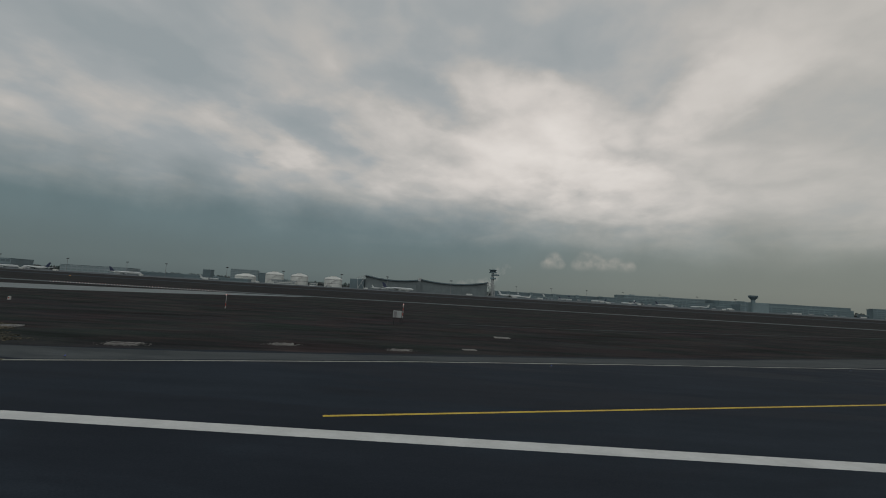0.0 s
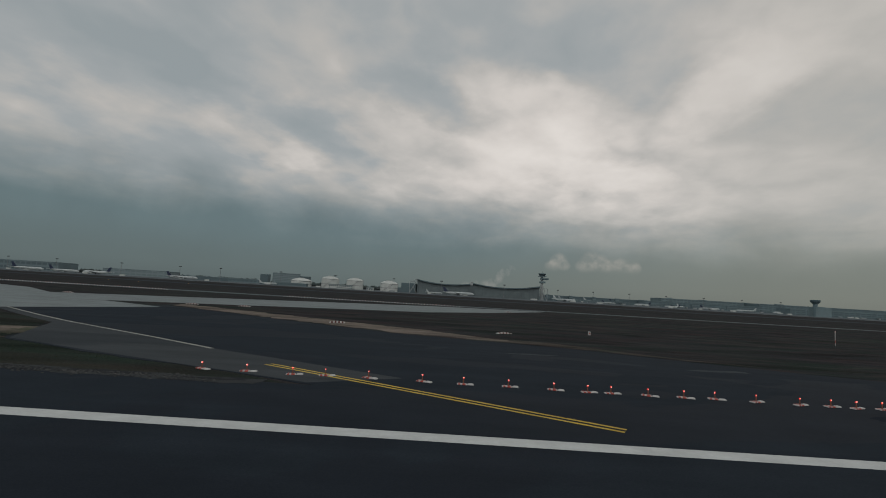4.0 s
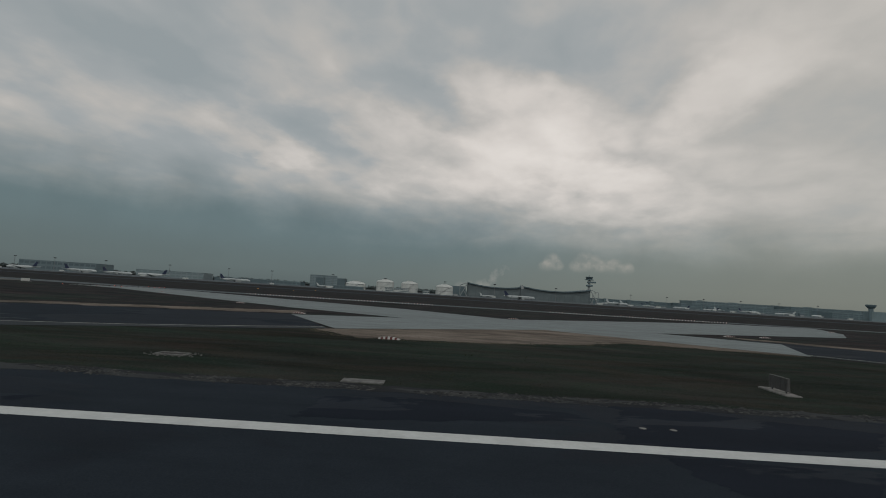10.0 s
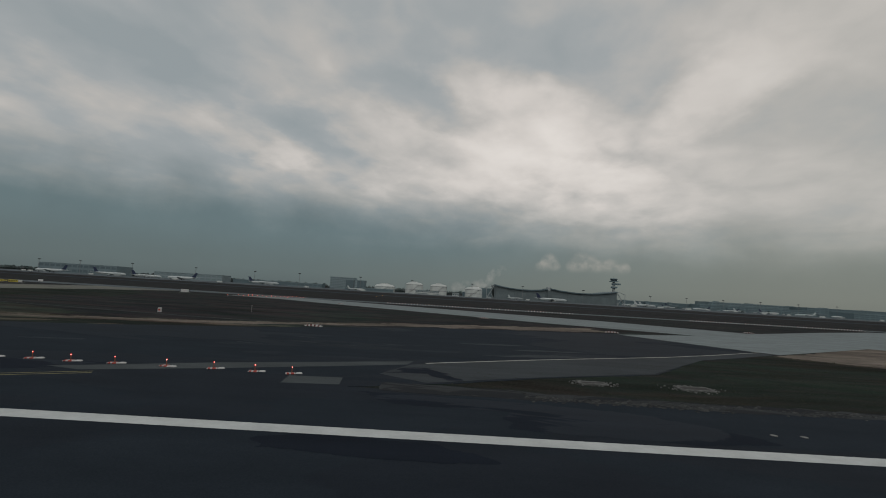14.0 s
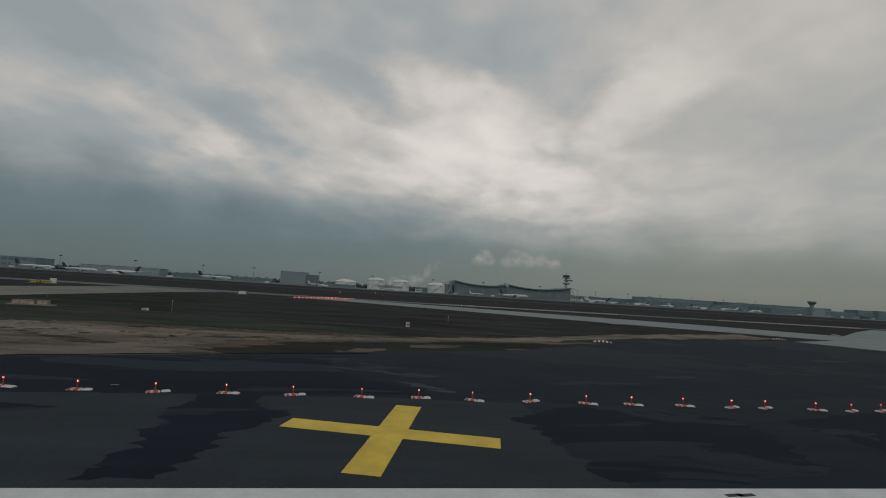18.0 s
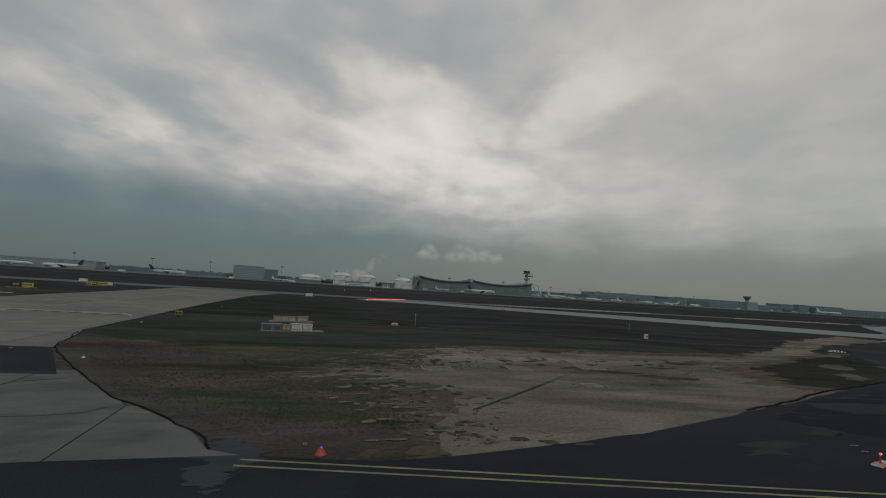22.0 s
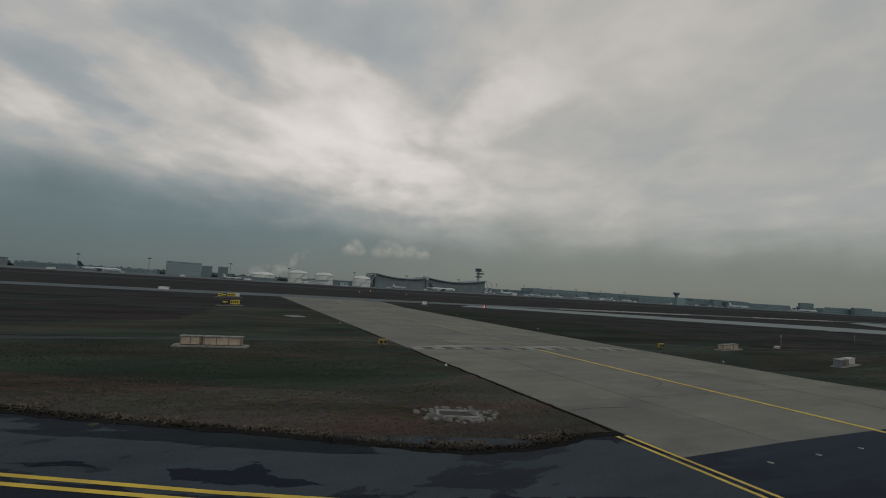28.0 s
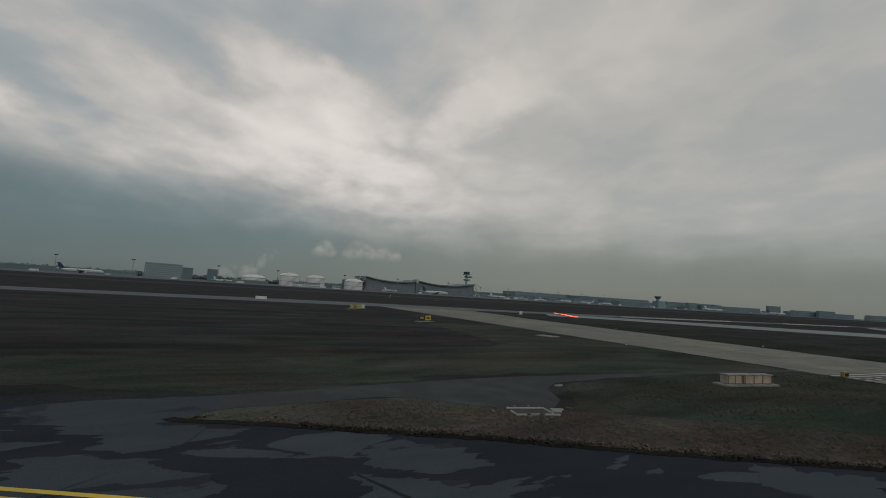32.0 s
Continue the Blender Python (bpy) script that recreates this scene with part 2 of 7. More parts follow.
def plain(name, colour, rough=0.6, metal=0.0, dirt=0.25, scale=1.5, glow=None):
    """Paint, plastic or metal with a little dirt at two scales."""
    def paint(add, ins, place):
        a = noise_at(add, place, scale, 5)
        b = noise_at(add, place, scale * 9, 3)
        worn = ramp(add, a, [(0.35, tuple(c * (1 - dirt) for c in colour)), (0.65, colour)])
        put(ins["Base Color"], mix(add, 0.25, worn, ramp(add, b, [(0.3, 0.75), (0.7, 1.1)]), "MULTIPLY"))
        put(ins["Roughness"], rough)
        put(ins["Metallic"], metal)
        if glow:
            put(ins["Emission Color"], glow[:3])
            put(ins["Emission Strength"], glow[3])
    return material(name, paint)


def pavement(name, dry, damp, wet_at, rough=(0.35, 0.75), streak=(0.35, 1.0, 1.0), grain=0.18, vary=0.0, size=0.10, gloss=0.012, edge=0.012, detail=5.0, shift=0.0):
    """Asphalt or concrete: fine grain, stains, faint wheel streaks, and damp patches with an edge of their own."""
    def paint(add, ins, place):
        patch = noise_at(add, place, size, detail, 0.55, streak, 0.6, shift)
        wet = ramp(add, patch, [(wet_at - edge, 0.0), (wet_at + edge, 1.0)])
        stain = noise_at(add, place, 0.5, 6, 0.6, streak)
        lanes = noise_at(add, place, 0.9, 4, 0.6, (0.05, 1.0, 1.0), 0.2)
        grit = noise_at(add, place, 28.0, 2, 0.6)
        colour = mix(add, wet, dry, damp)
        colour = mix(add, 1.0, colour, ramp(add, stain, [(0.3, 0.86), (0.7, 1.13)]), "MULTIPLY")
        colour = mix(add, 1.0, colour, ramp(add, lanes, [(0.3, 0.94), (0.7, 1.05)]), "MULTIPLY")
        colour = mix(add, 1.0, colour, ramp(add, grit, [(0.3, 1 - grain), (0.7, 1 + grain)]), "MULTIPLY")
        if vary:
            each = add("ShaderNodeObjectInfo").outputs["Random"]
            colour = mix(add, 1.0, colour, ramp(add, each, [(0.0, (1 - vary, 1 - vary, 1 - 0.8 * vary)), (0.6, (1.0, 1.0, 1.0)), (1.0, (1 + 1.2 * vary, 1 + 1.3 * vary, 1 + 0.4 * vary))]), "MULTIPLY")
        put(ins["Base Color"], colour)
        put(ins["Roughness"], ramp(add, wet, [(0.0, rough[1]), (1.0, rough[0])]))
        put(ins["Specular IOR Level"], gloss)
        put(ins["Normal"], bump(add, grit, 0.25, 0.01))
    return material(name, paint)


def turf(name, tones, scale=0.05, cut=0.5, hues=True):
    """Winter grass: green, straw and bare brown in patches of several sizes, in long mown bands."""
    def paint(add, ins, place):
        a = noise_at(add, place, scale, 5, 0.6, (0.6, 1.4, 1), 0.4)
        b = noise_at(add, place, 0.30, 7, 0.68, (0.35, 1, 1), 0.5)
        c = noise_at(add, place, 6.0, 5, 0.75)
        d = noise_at(add, place, 0.20, 6, 0.65, (0.28, 1, 1), 0.6)
        colour = ramp(add, a, [(cut - 0.12, tones[0]), (cut + 0.02, tones[1]), (cut + 0.16, tones[2])])
        colour = mix(add, ramp(add, b, [(0.48, 0.0), (0.72, 0.8)]), colour, tones[3])
        colour = mix(add, 1.0, colour, ramp(add, d, [(0.32, 0.62), (0.68, 1.38)]), "MULTIPLY")
        colour = mix(add, 1.0, colour, ramp(add, c, [(0.25, 0.58), (0.75, 1.42)]), "MULTIPLY")
        if hues:
            e = noise_at(add, place, 0.13, 6, 0.7, (0.5, 1.3, 1), 0.5, 17.0)
            colour = mix(add, 1.0, colour, ramp(add, e, [(0.38, (1.20, 0.98, 0.95)), (0.50, (1.0, 1.0, 1.0)), (0.62, (0.86, 1.05, 0.94))]), "MULTIPLY")
        put(ins["Base Color"], colour)
        put(ins["Roughness"], 0.95)
        put(ins["Specular IOR Level"], 0.01)
        put(ins["Normal"], bump(add, c, 0.8, 0.08))
    return material(name, paint)


RUNWAY = pavement("runway_asphalt", (0.0236, 0.0305, 0.0392), (0.0186, 0.0238, 0.0318), 0.515, (0.6, 0.75), (0.42, 0.85, 1.0), size=0.085, edge=0.006, detail=6.0)
MID_ASPHALT = pavement("drier_runway_asphalt", (0.0355, 0.0435, 0.0515), (0.0300, 0.0370, 0.0445), 0.53, (0.6, 0.75), (0.4, 0.9, 1.0), size=0.12, edge=0.01, detail=6.0)
DAMP_ASPHALT = pavement("damp_asphalt", (0.0154, 0.0198, 0.0287), (0.0189, 0.0250, 0.0343), 0.54, (0.55, 0.7), (0.3, 1.0, 1.0), size=0.3, edge=0.01)
TAXI_ASPHALT = pavement("taxiway_asphalt", (0.0285, 0.0370, 0.0500), (0.0200, 0.0252, 0.0355), 0.47, (0.6, 0.7), (0.3, 1.0, 1.0), size=0.16)
WET_ASPHALT = pavement("wet_asphalt", (0.0205, 0.0252, 0.0340), (0.0400, 0.0520, 0.0620), 0.59, (0.5, 0.7), (0.45, 1.0, 1), size=0.27, gloss=0.015, edge=0.003, detail=7.0, shift=9.0)
DRIED_ASPHALT = pavement("drying_asphalt", (0.0450, 0.0570, 0.0670), (0.0205, 0.0252, 0.0340), 0.60, (0.5, 0.75), (0.4, 1.0, 1), size=0.55, gloss=0.015, edge=0.004, detail=7.0, shift=4.0)
GREY_ASPHALT = pavement("bleached_asphalt", (0.0602, 0.0672, 0.0727), (0.0394, 0.0456, 0.0514), 0.55, (0.6, 0.8))
JOINT = plain("joint_filler", (0.035, 0.035, 0.033), 0.9)
RUBBLE = pavement("crumbled_asphalt", (0.0520, 0.0555, 0.0580), (0.0300, 0.0325, 0.0360), 0.5, (0.8, 0.9), size=0.7)
CONCRETE = pavement("taxiway_concrete", (0.1740, 0.1745, 0.1560), (0.1400, 0.1410, 0.1280), 0.55, (0.6, 0.8), (0.7, 1.0, 1.0), vary=0.10, edge=0.06, size=0.25)
OLD_CONCRETE = pavement("old_grey_concrete", (0.1310, 0.1380, 0.1320), (0.0950, 0.1010, 0.0985), 0.54, (0.6, 0.8), (0.7, 1.0, 1.0), vary=0.12, edge=0.06, size=0.3)
PALE_CONCRETE = pavement("pale_concrete", (0.2070, 0.2343, 0.2391), (0.1783, 0.2002, 0.2046), 0.58, (0.6, 0.8))
FAR_PAVING = pavement("apron_paving", (0.1172, 0.1337, 0.1450), (0.0902, 0.1028, 0.1120), 0.56, (0.6, 0.8))
GRASS = turf("winter_grass", ((0.0306, 0.0306, 0.0338), (0.0318, 0.0332, 0.0350), (0.0305, 0.0370, 0.0345), (0.0560, 0.0515, 0.0500)))
GREEN = turf("green_grass", ((0.0258, 0.0312, 0.0282), (0.0282, 0.0348, 0.0298), (0.0325, 0.0355, 0.0315), (0.0370, 0.0362, 0.0345)), 0.09)
MEADOW = turf("mixed_meadow_grass", ((0.0345, 0.0425, 0.0372), (0.0410, 0.0490, 0.0408), (0.0480, 0.0500, 0.0430), (0.0650, 0.0620, 0.0555)), 0.14)
BRIGHT_MEADOW = turf("weedy_meadow", ((0.0289, 0.0460, 0.0261), (0.0560, 0.0600, 0.0418), (0.0888, 0.0790, 0.0606), (0.1110, 0.0980, 0.0784)), 0.22)
DRY = turf("dry_brown_grass", ((0.0580, 0.0525, 0.0490), (0.0690, 0.0615, 0.0565), (0.0480, 0.0505, 0.0430), (0.0960, 0.0860, 0.0770)), 0.12)
TRAMPLED = turf("trampled_straw_grass", ((0.088, 0.079, 0.066), (0.104, 0.091, 0.075), (0.075, 0.072, 0.058), (0.125, 0.108, 0.090)), 0.16)
SAND = turf("bare_sandy_earth", ((0.158, 0.134, 0.115), (0.184, 0.157, 0.134), (0.120, 0.102, 0.089), (0.082, 0.072, 0.065)), 0.10, hues=False)
WHITE_PAINT = plain("white_marking_paint", (0.57, 0.59, 0.58), 0.7, dirt=0.15, scale=0.9)
YELLOW_PAINT = plain("yellow_marking_paint", (0.64, 0.45, 0.045), 0.7, dirt=0.25, scale=0.8)
PALE_YELLOW = plain("faded_yellow_paint", (0.235, 0.208, 0.090), 0.7, dirt=0.4, scale=0.8)
WORN_YELLOW = plain("worn_yellow_paint", (0.60, 0.44, 0.075), 0.7, dirt=0.35, scale=0.8)
DULL_YELLOW = plain("dull_yellow_paint", (0.28, 0.21, 0.05), 0.6, dirt=0.3, scale=3)
BLACK_PAINT = plain("black_marking_paint", (0.02, 0.02, 0.022), 0.7)
WHITE_PLASTIC = plain("white_plastic", (0.50, 0.49, 0.48), 0.5, dirt=0.3, scale=4)
RED_PLASTIC = plain("red_plastic", (0.42, 0.05, 0.03), 0.5, dirt=0.3, scale=4)
RED_LENS = plain("red_lamp_lens", (0.5, 0.02, 0.01), 0.3, glow=(1.0, 0.045, 0.035, 1.1))
FAR_RED = plain("far_red_lamp_lens", (0.5, 0.03, 0.02), 0.3, glow=(1.0, 0.12, 0.07, 7.0))
LAMP_POST = plain("rusty_orange_plastic", (0.26, 0.085, 0.04), 0.6, dirt=0.4, scale=6)
HOT_LENS = plain("lit_bulb", (0.8, 0.5, 0.45), 0.3, glow=(1.0, 0.42, 0.34, 5.0))
AMBER_LENS = plain("amber_lamp_lens", (0.6, 0.3, 0.02), 0.3, glow=(1.0, 0.42, 0.08, 2.2))
BLUE_LENS = plain("blue_lamp_lens", (0.05, 0.1, 0.5), 0.3, glow=(0.04, 0.12, 1.0, 0.8))
DARK_METAL = plain("dark_metal", (0.05, 0.055, 0.06), 0.5, 0.4)
GREY_METAL = plain("grey_metal", (0.22, 0.23, 0.24), 0.45, 0.4)
HATCH_CONCRETE = plain("rough_pale_concrete", (0.24, 0.235, 0.225), 0.85, dirt=0.5, scale=2.5)
STEEL_LID = plain("rusty_steel_lid", (0.035, 0.032, 0.030), 0.9, 0.0)
# WALL_GREY, WALL_DARK and ROOF are lightened towards teal: distance haze put into the colour
WALL_GREY = plain("haze_tinted_grey_cladding", (0.150, 0.214, 0.234), 0.7, dirt=0.2, scale=0.05)
WALL_PALE = plain("pale_rendered_wall", (0.34, 0.37, 0.37), 0.7, dirt=0.2, scale=0.05)
WALL_DARK = plain("haze_tinted_dark_cladding", (0.106, 0.156, 0.175), 0.6, dirt=0.2, scale=0.05)
TANK_WHITE = plain("white_tank_steel", (0.60, 0.625, 0.60), 0.5, dirt=0.2, scale=0.06)
GLASS = plain("dark_window_glass", (0.060, 0.085, 0.098), 0.25, dirt=0.1, scale=0.05)
ROOF = plain("haze_tinted_metal_roof", (0.190, 0.260, 0.278), 0.6, dirt=0.25, scale=0.05)
PLANE_WHITE = plain("white_aircraft_paint", (0.50, 0.54, 0.54), 0.35, dirt=0.12, scale=0.2)
PLANE_NAVY = plain("navy_aircraft_paint", (0.02, 0.03, 0.07), 0.35, dirt=0.1, scale=0.2)
WOOD = plain("weathered_boards", (0.42, 0.34, 0.26), 0.8, dirt=0.35, scale=2.0)
DIM_LENS = plain("dim_red_lamp_lens", (0.6, 0.3, 0.27), 0.3, glow=(1.0, 0.66, 0.62, 0.55))
ROAD = pavement("worn_service_road", (0.0590, 0.0665, 0.0690), (0.0450, 0.0500, 0.0520), 0.5, (0.7, 0.85), (1, 1, 1), size=0.3, edge=0.08)
# far panes paled, distance haze mixed into their colour
FAR_GLASS = plain("haze_tinted_window_glass", (0.104, 0.148, 0.165), 0.4, dirt=0.15, scale=0.05)
STEEL_GREY = plain("weathered_steel", (0.10, 0.10, 0.10), 0.7, 0.2, scale=3)
LIGHT_ASPHALT = pavement("lighter_asphalt", (0.0270, 0.0350, 0.0455), (0.0205, 0.0262, 0.0350), 0.50, (0.6, 0.75), (0.3, 1.0, 1.0), size=0.12, edge=0.02)
DEBRIS = plain("broken_concrete", (0.165, 0.165, 0.160), 0.9, dirt=0.5, scale=3)
BATTEN = plain("dark_wood_batten", (0.19, 0.145, 0.105), 0.8, dirt=0.3, scale=3)
HANGAR_WALL = plain("grey_hangar_cladding", (0.118, 0.148, 0.156), 0.7, dirt=0.2, scale=0.05)
HANGAR_GATE = plain("grey_hangar_gates", (0.136, 0.170, 0.178), 0.7, dirt=0.2, scale=0.08)
# hall walls carry painted distance haze, HAZY_WALL the most
HALL_WALL = plain("haze_tinted_blue_cladding", (0.165, 0.222, 0.242), 0.7, dirt=0.15, scale=0.05)
HAZY_WALL = plain("haze_tinted_pale_cladding", (0.23, 0.285, 0.30), 0.7, dirt=0.1, scale=0.05)
DARK_RUBBER = plain("dark_red_rubber", (0.11, 0.030, 0.026), 0.8, scale=4)
PALE_ASPHALT = pavement("pale_worn_asphalt", (0.0753, 0.0850, 0.0888), (0.0502, 0.0580, 0.0627), 0.55, (0.6, 0.8))
FADED_WHITE = plain("faded_white_paint", (0.36, 0.36, 0.32), 0.7, dirt=0.3, scale=0.9)
FRAME_CONCRETE = plain("pale_concrete_frame", (0.27, 0.275, 0.27), 0.85, dirt=0.3, scale=2.5)
# near-black tones for the painted shade along turf edges
TURF_SHADE = turf("painted_turf_shade", ((0.0145, 0.0142, 0.0140), (0.0164, 0.0160, 0.0155), (0.0203, 0.0195, 0.0183), (0.0241, 0.0230, 0.0214)), 0.5, hues=False)


# ---------------------------------------------------------------- building helpers
def ease(v):
    v = min(max(v, 0.0), 1.0)
    return v * v * (3 - 2 * v)


def lie(x, y):
    """The lie of the land: it falls off gently beside the runway and climbs again towards the terminals."""
    dip, west = 0.6 - 0.56 * ease((-300 - x) / 110), ease((-270 - x) / 60)
    return -dip * ease((y - 28) / (28 + 22 * west)) * (1 + 0.25 * (1 - west) * (1 - ease((y - 70) / 45))) + (1.5 + dip) * ease((y - 250) / 600)


def rise(x, y):
    """The same, in straight steps of six metres, so that all that lies on the ground follows it closely."""
    if not 26 < y < 122:
        return lie(x, y)
    a = 26 + 6 * int((y - 26) // 6)
    f = (y - a) / 6
    return lie(x, a) * (1 - f) + lie(x, a + 6) * f


def part(name, bm, mat, parent=None, label="", m=None, smooth=False):
    """One mesh object from a bmesh, under a thing or a part."""
    me = bpy.data.meshes.new(name)
    if smooth:
        for f in bm.faces:
            f.smooth = True
    bm.to_mesh(me)
    bm.free()
    me.materials.append(mat)
    ob = new(name, me)
    if m is not None:
        ob.matrix_basis = m
    if parent:
        ob.parent = parent
    if label:
        ob["label"] = label
    return ob


def empty(name, m):
    ob = new(name)
    ob.empty_display_size = 0.2
    ob.matrix_basis = m
    return ob


def box(bm, x0, x1, y0, y1, z0, z1, bevel=0.0, taper=0.0, m=None):
    made = bmesh.ops.create_cube(bm, size=1.0)["verts"]
    for v in made:
        top = v.co.z > 0
        k = 1 - taper if top else 1.0
        v.co = Vector(((x0 + x1) / 2 + v.co.x * (x1 - x0) * k, (y0 + y1) / 2 + v.co.y * (y1 - y0) * k, (z0 + z1) / 2 + v.co.z * (z1 - z0)))
    if bevel:
        edges = list({e for v in made for e in v.link_edges})
        made = bmesh.ops.bevel(bm, geom=edges, offset=bevel, segments=1, affect="EDGES")["verts"]
    if m is not None:
        for v in made:
            v.co = m @ v.co
    return made


def tube(bm, path, r, sides=8, r_end=None, cap=True):
    """A round bar along a list of points."""
    rings, n = [], len(path)
    for i, p in enumerate(path):
        p = Vector(p)
        d = (Vector(path[min(i + 1, n - 1)]) - Vector(path[max(i - 1, 0)])).normalized()
        a = d.orthogonal().normalized()
        b = d.cross(a)
        k = r + ((r_end if r_end is not None else r) - r) * i / max(n - 1, 1)
        rings.append([bm.verts.new(p + k * (math.cos(t) * a + math.sin(t) * b)) for t in (2 * math.pi * s / sides for s in range(sides))])
    for one, two in zip(rings, rings[1:]):
        for s in range(sides):
            bm.faces.new((one[s], one[(s + 1) % sides], two[(s + 1) % sides], two[s]))
    if cap:
        bm.faces.new(rings[0][::-1])
        bm.faces.new(rings[-1])
    return rings


def lathe(bm, profile, sides=24, centre=(0, 0, 0)):
    """Turns a profile of (radius, height) round the upright axis."""
    cx, cy, cz = centre
    rings = [[bm.verts.new((cx + r * math.cos(2 * math.pi * s / sides), cy + r * math.sin(2 * math.pi * s / sides), cz + h)) for s in range(sides)] for r, h in profile]
    for one, two in zip(rings, rings[1:]):
        for s in range(sides):
            bm.faces.new((one[s], one[(s + 1) % sides], two[(s + 1) % sides], two[s]))
    bm.faces.new(rings[0][::-1])
    bm.faces.new(rings[-1])


def smooth_line(pts, step=2.0):
    """A rounded line through a few corners (Catmull-Rom)."""
    out, n = [], len(pts)
    for i in range(n - 1):
        p0, p1, p2, p3 = (Vector(pts[max(min(j, n - 1), 0)]) for j in (i - 1, i, i + 1, i + 2))
        k = max(int((p2 - p1).length / step), 1)
        for s in range(k):
            t = s / k
            out.append(0.5 * ((2 * p1) + (p2 - p0) * t + (2 * p0 - 5 * p1 + 4 * p2 - p3) * t * t + (3 * p1 - p0 - 3 * p2 + p3) * t ** 3))
    out.append(Vector(pts[-1]))
    return out


def split_line(pts, step):
    out = []
    for a, b in zip(pts, pts[1:] + pts[:1]):
        a, b = Vector(a), Vector(b)
        k = max(int((b - a).length / step), 1)
        out += [a + (b - a) * (s / k) for s in range(k)]
    return out


def ragged(outline, step, amount):
    """Tears an outline into fingers, longer along the runway than across it."""
    def tear(p, k):
        return noise.noise((p.x * 0.35, p.y * 0.9, k)) + 0.8 * noise.noise((p.x * 0.9, p.y * 2.4, k + 3)) + 0.7 * noise.noise((p.x * 2.2, p.y * 6.0, k + 6)) + 0.5 * noise.noise((p.x * 5.0, p.y * 13.0, k + 9))
    return [tuple(p + Vector((2.6 * tear(p, 0.5), 0.8 * tear(p, 20.5))) * amount) for p in split_line([tuple(p) for p in outline], step)]


def sheet(name, outline, z, mat, rough=0.0, step=3.0, thick=0.06, label="", category="", kind="structure", parent=None):
    """A paved or bare area: a filled outline, cut into strips so that it follows the land, with a skirt; rough frays its edge."""
    pts = split_line([tuple(p) for p in outline], step)
    if rough:
        def fray(p, k):
            return noise.noise((p.x * 0.25, p.y * 0.25, k)) + 0.7 * noise.noise((p.x * 0.9, p.y * 0.9, k + 4)) + 0.45 * noise.noise((p.x * 2.6, p.y * 2.6, k + 7))
        pts = [p + Vector((fray(p, 1.0), fray(p, 9.0))) * rough for p in pts]
    bm = bmesh.new()
    f = bm.faces.new([bm.verts.new((p.x, p.y, 0.0)) for p in pts])
    f.normal_update()
    if f.normal.z < 0:
        f.normal_flip()
    bmesh.ops.triangulate(bm, faces=[f])
    lo, hi = min(p.y for p in pts), max(p.y for p in pts)
    for cut in list(range(26, 123, 6)) + [250] + list(range(260, 860, 40)):
        if lo < cut < hi:
            bmesh.ops.bisect_plane(bm, geom=bm.verts[:] + bm.edges[:] + bm.faces[:], plane_co=(0, cut, 0), plane_no=(0, 1, 0))
    if lo < 250 and min(p.x for p in pts) < -266 and max(p.x for p in pts) > -410:
        for cut in range(-410, -265, 8):
            bmesh.ops.bisect_plane(bm, geom=bm.verts[:] + bm.edges[:] + bm.faces[:], plane_co=(cut, 0, 0), plane_no=(1, 0, 0))
    rim = [e for e in bm.edges if len(e.link_faces) == 1]
    made = bmesh.ops.extrude_edge_only(bm, edges=rim)["geom"]
    low = {v for v in made if isinstance(v, bmesh.types.BMVert)}
    for v in bm.verts:
        v.co.z = z + rise(v.co.x, v.co.y) - (thick if v in low else 0.0)
    bmesh.ops.recalc_face_normals(bm, faces=bm.faces[:])
    ob = part(name, bm, mat, parent, label if parent else "")
    if not parent:
        tagged(ob, label, category, kind=kind)
    return ob


def stripe(name, pts, width, z, mat, label, category="marking", parent=None, thick=0.004):
    """A painted line of even width along a few points."""
    ends = [Vector(p) for p in pts]
    pts = []
    for a, b in zip(ends, ends[1:]):
        k = max(int((b - a).length / 1.0), 1)
        pts += [a + (b - a) * (s / k) for s in range(k)]
    pts.append(ends[-1])
    bm = bmesh.new()
    rows = []
    for i, p in enumerate(pts):
        d = (pts[min(i + 1, len(pts) - 1)] - pts[max(i - 1, 0)]).normalized()
        s = Vector((-d.y, d.x)) * width / 2
        rows.append([bm.verts.new((*(p + k * s), z + rise(p.x, p.y) - h)) for k, h in ((1, 0), (-1, 0), (-1, thick), (1, thick))])
    for a, b in zip(rows, rows[1:]):
        for j in range(4):
            bm.faces.new((a[j], b[j], b[(j + 1) % 4], a[(j + 1) % 4]))
    bm.faces.new(rows[0])
    bm.faces.new(rows[-1][::-1])
    bmesh.ops.recalc_face_normals(bm, faces=bm.faces[:])
    ob = part(name, bm, mat, parent, label if parent else "")
    if not parent:
        tagged(ob, label, category, kind="structure")
    return ob


# ---------------------------------------------------------------- ground: one sheet of grass out to the horizon
def make_ground():
    xs = [-4600, -3200, -2200, -1600, -1200, -900] + [-700, -550, -450] + list(range(-410, -265, 8)) + list(range(-240, 401, 80)) + [600, 900, 1200, 1600, 2200, 3200, 4600]
    ys = [-2500, -1200, -600, -300, -100, 0] + list(range(26, 123, 6)) + [150, 180, 215, 250] + list(range(260, 861, 40)) + [900] + [1000, 1200, 1500, 2000, 2800, 3800, 4700]
    bm = bmesh.new()
    grid = [[bm.verts.new((x, y, rise(x, y))) for x in xs] for y in ys]
    for a, b in zip(grid, grid[1:]):
        for i in range(len(xs) - 1):
            bm.faces.new((a[i], a[i + 1], b[i + 1], b[i]))
    tagged(part("ground", bm, GRASS), "dark winter grass of the airfield, brown and dull green", "ground", kind="structure")


make_ground()

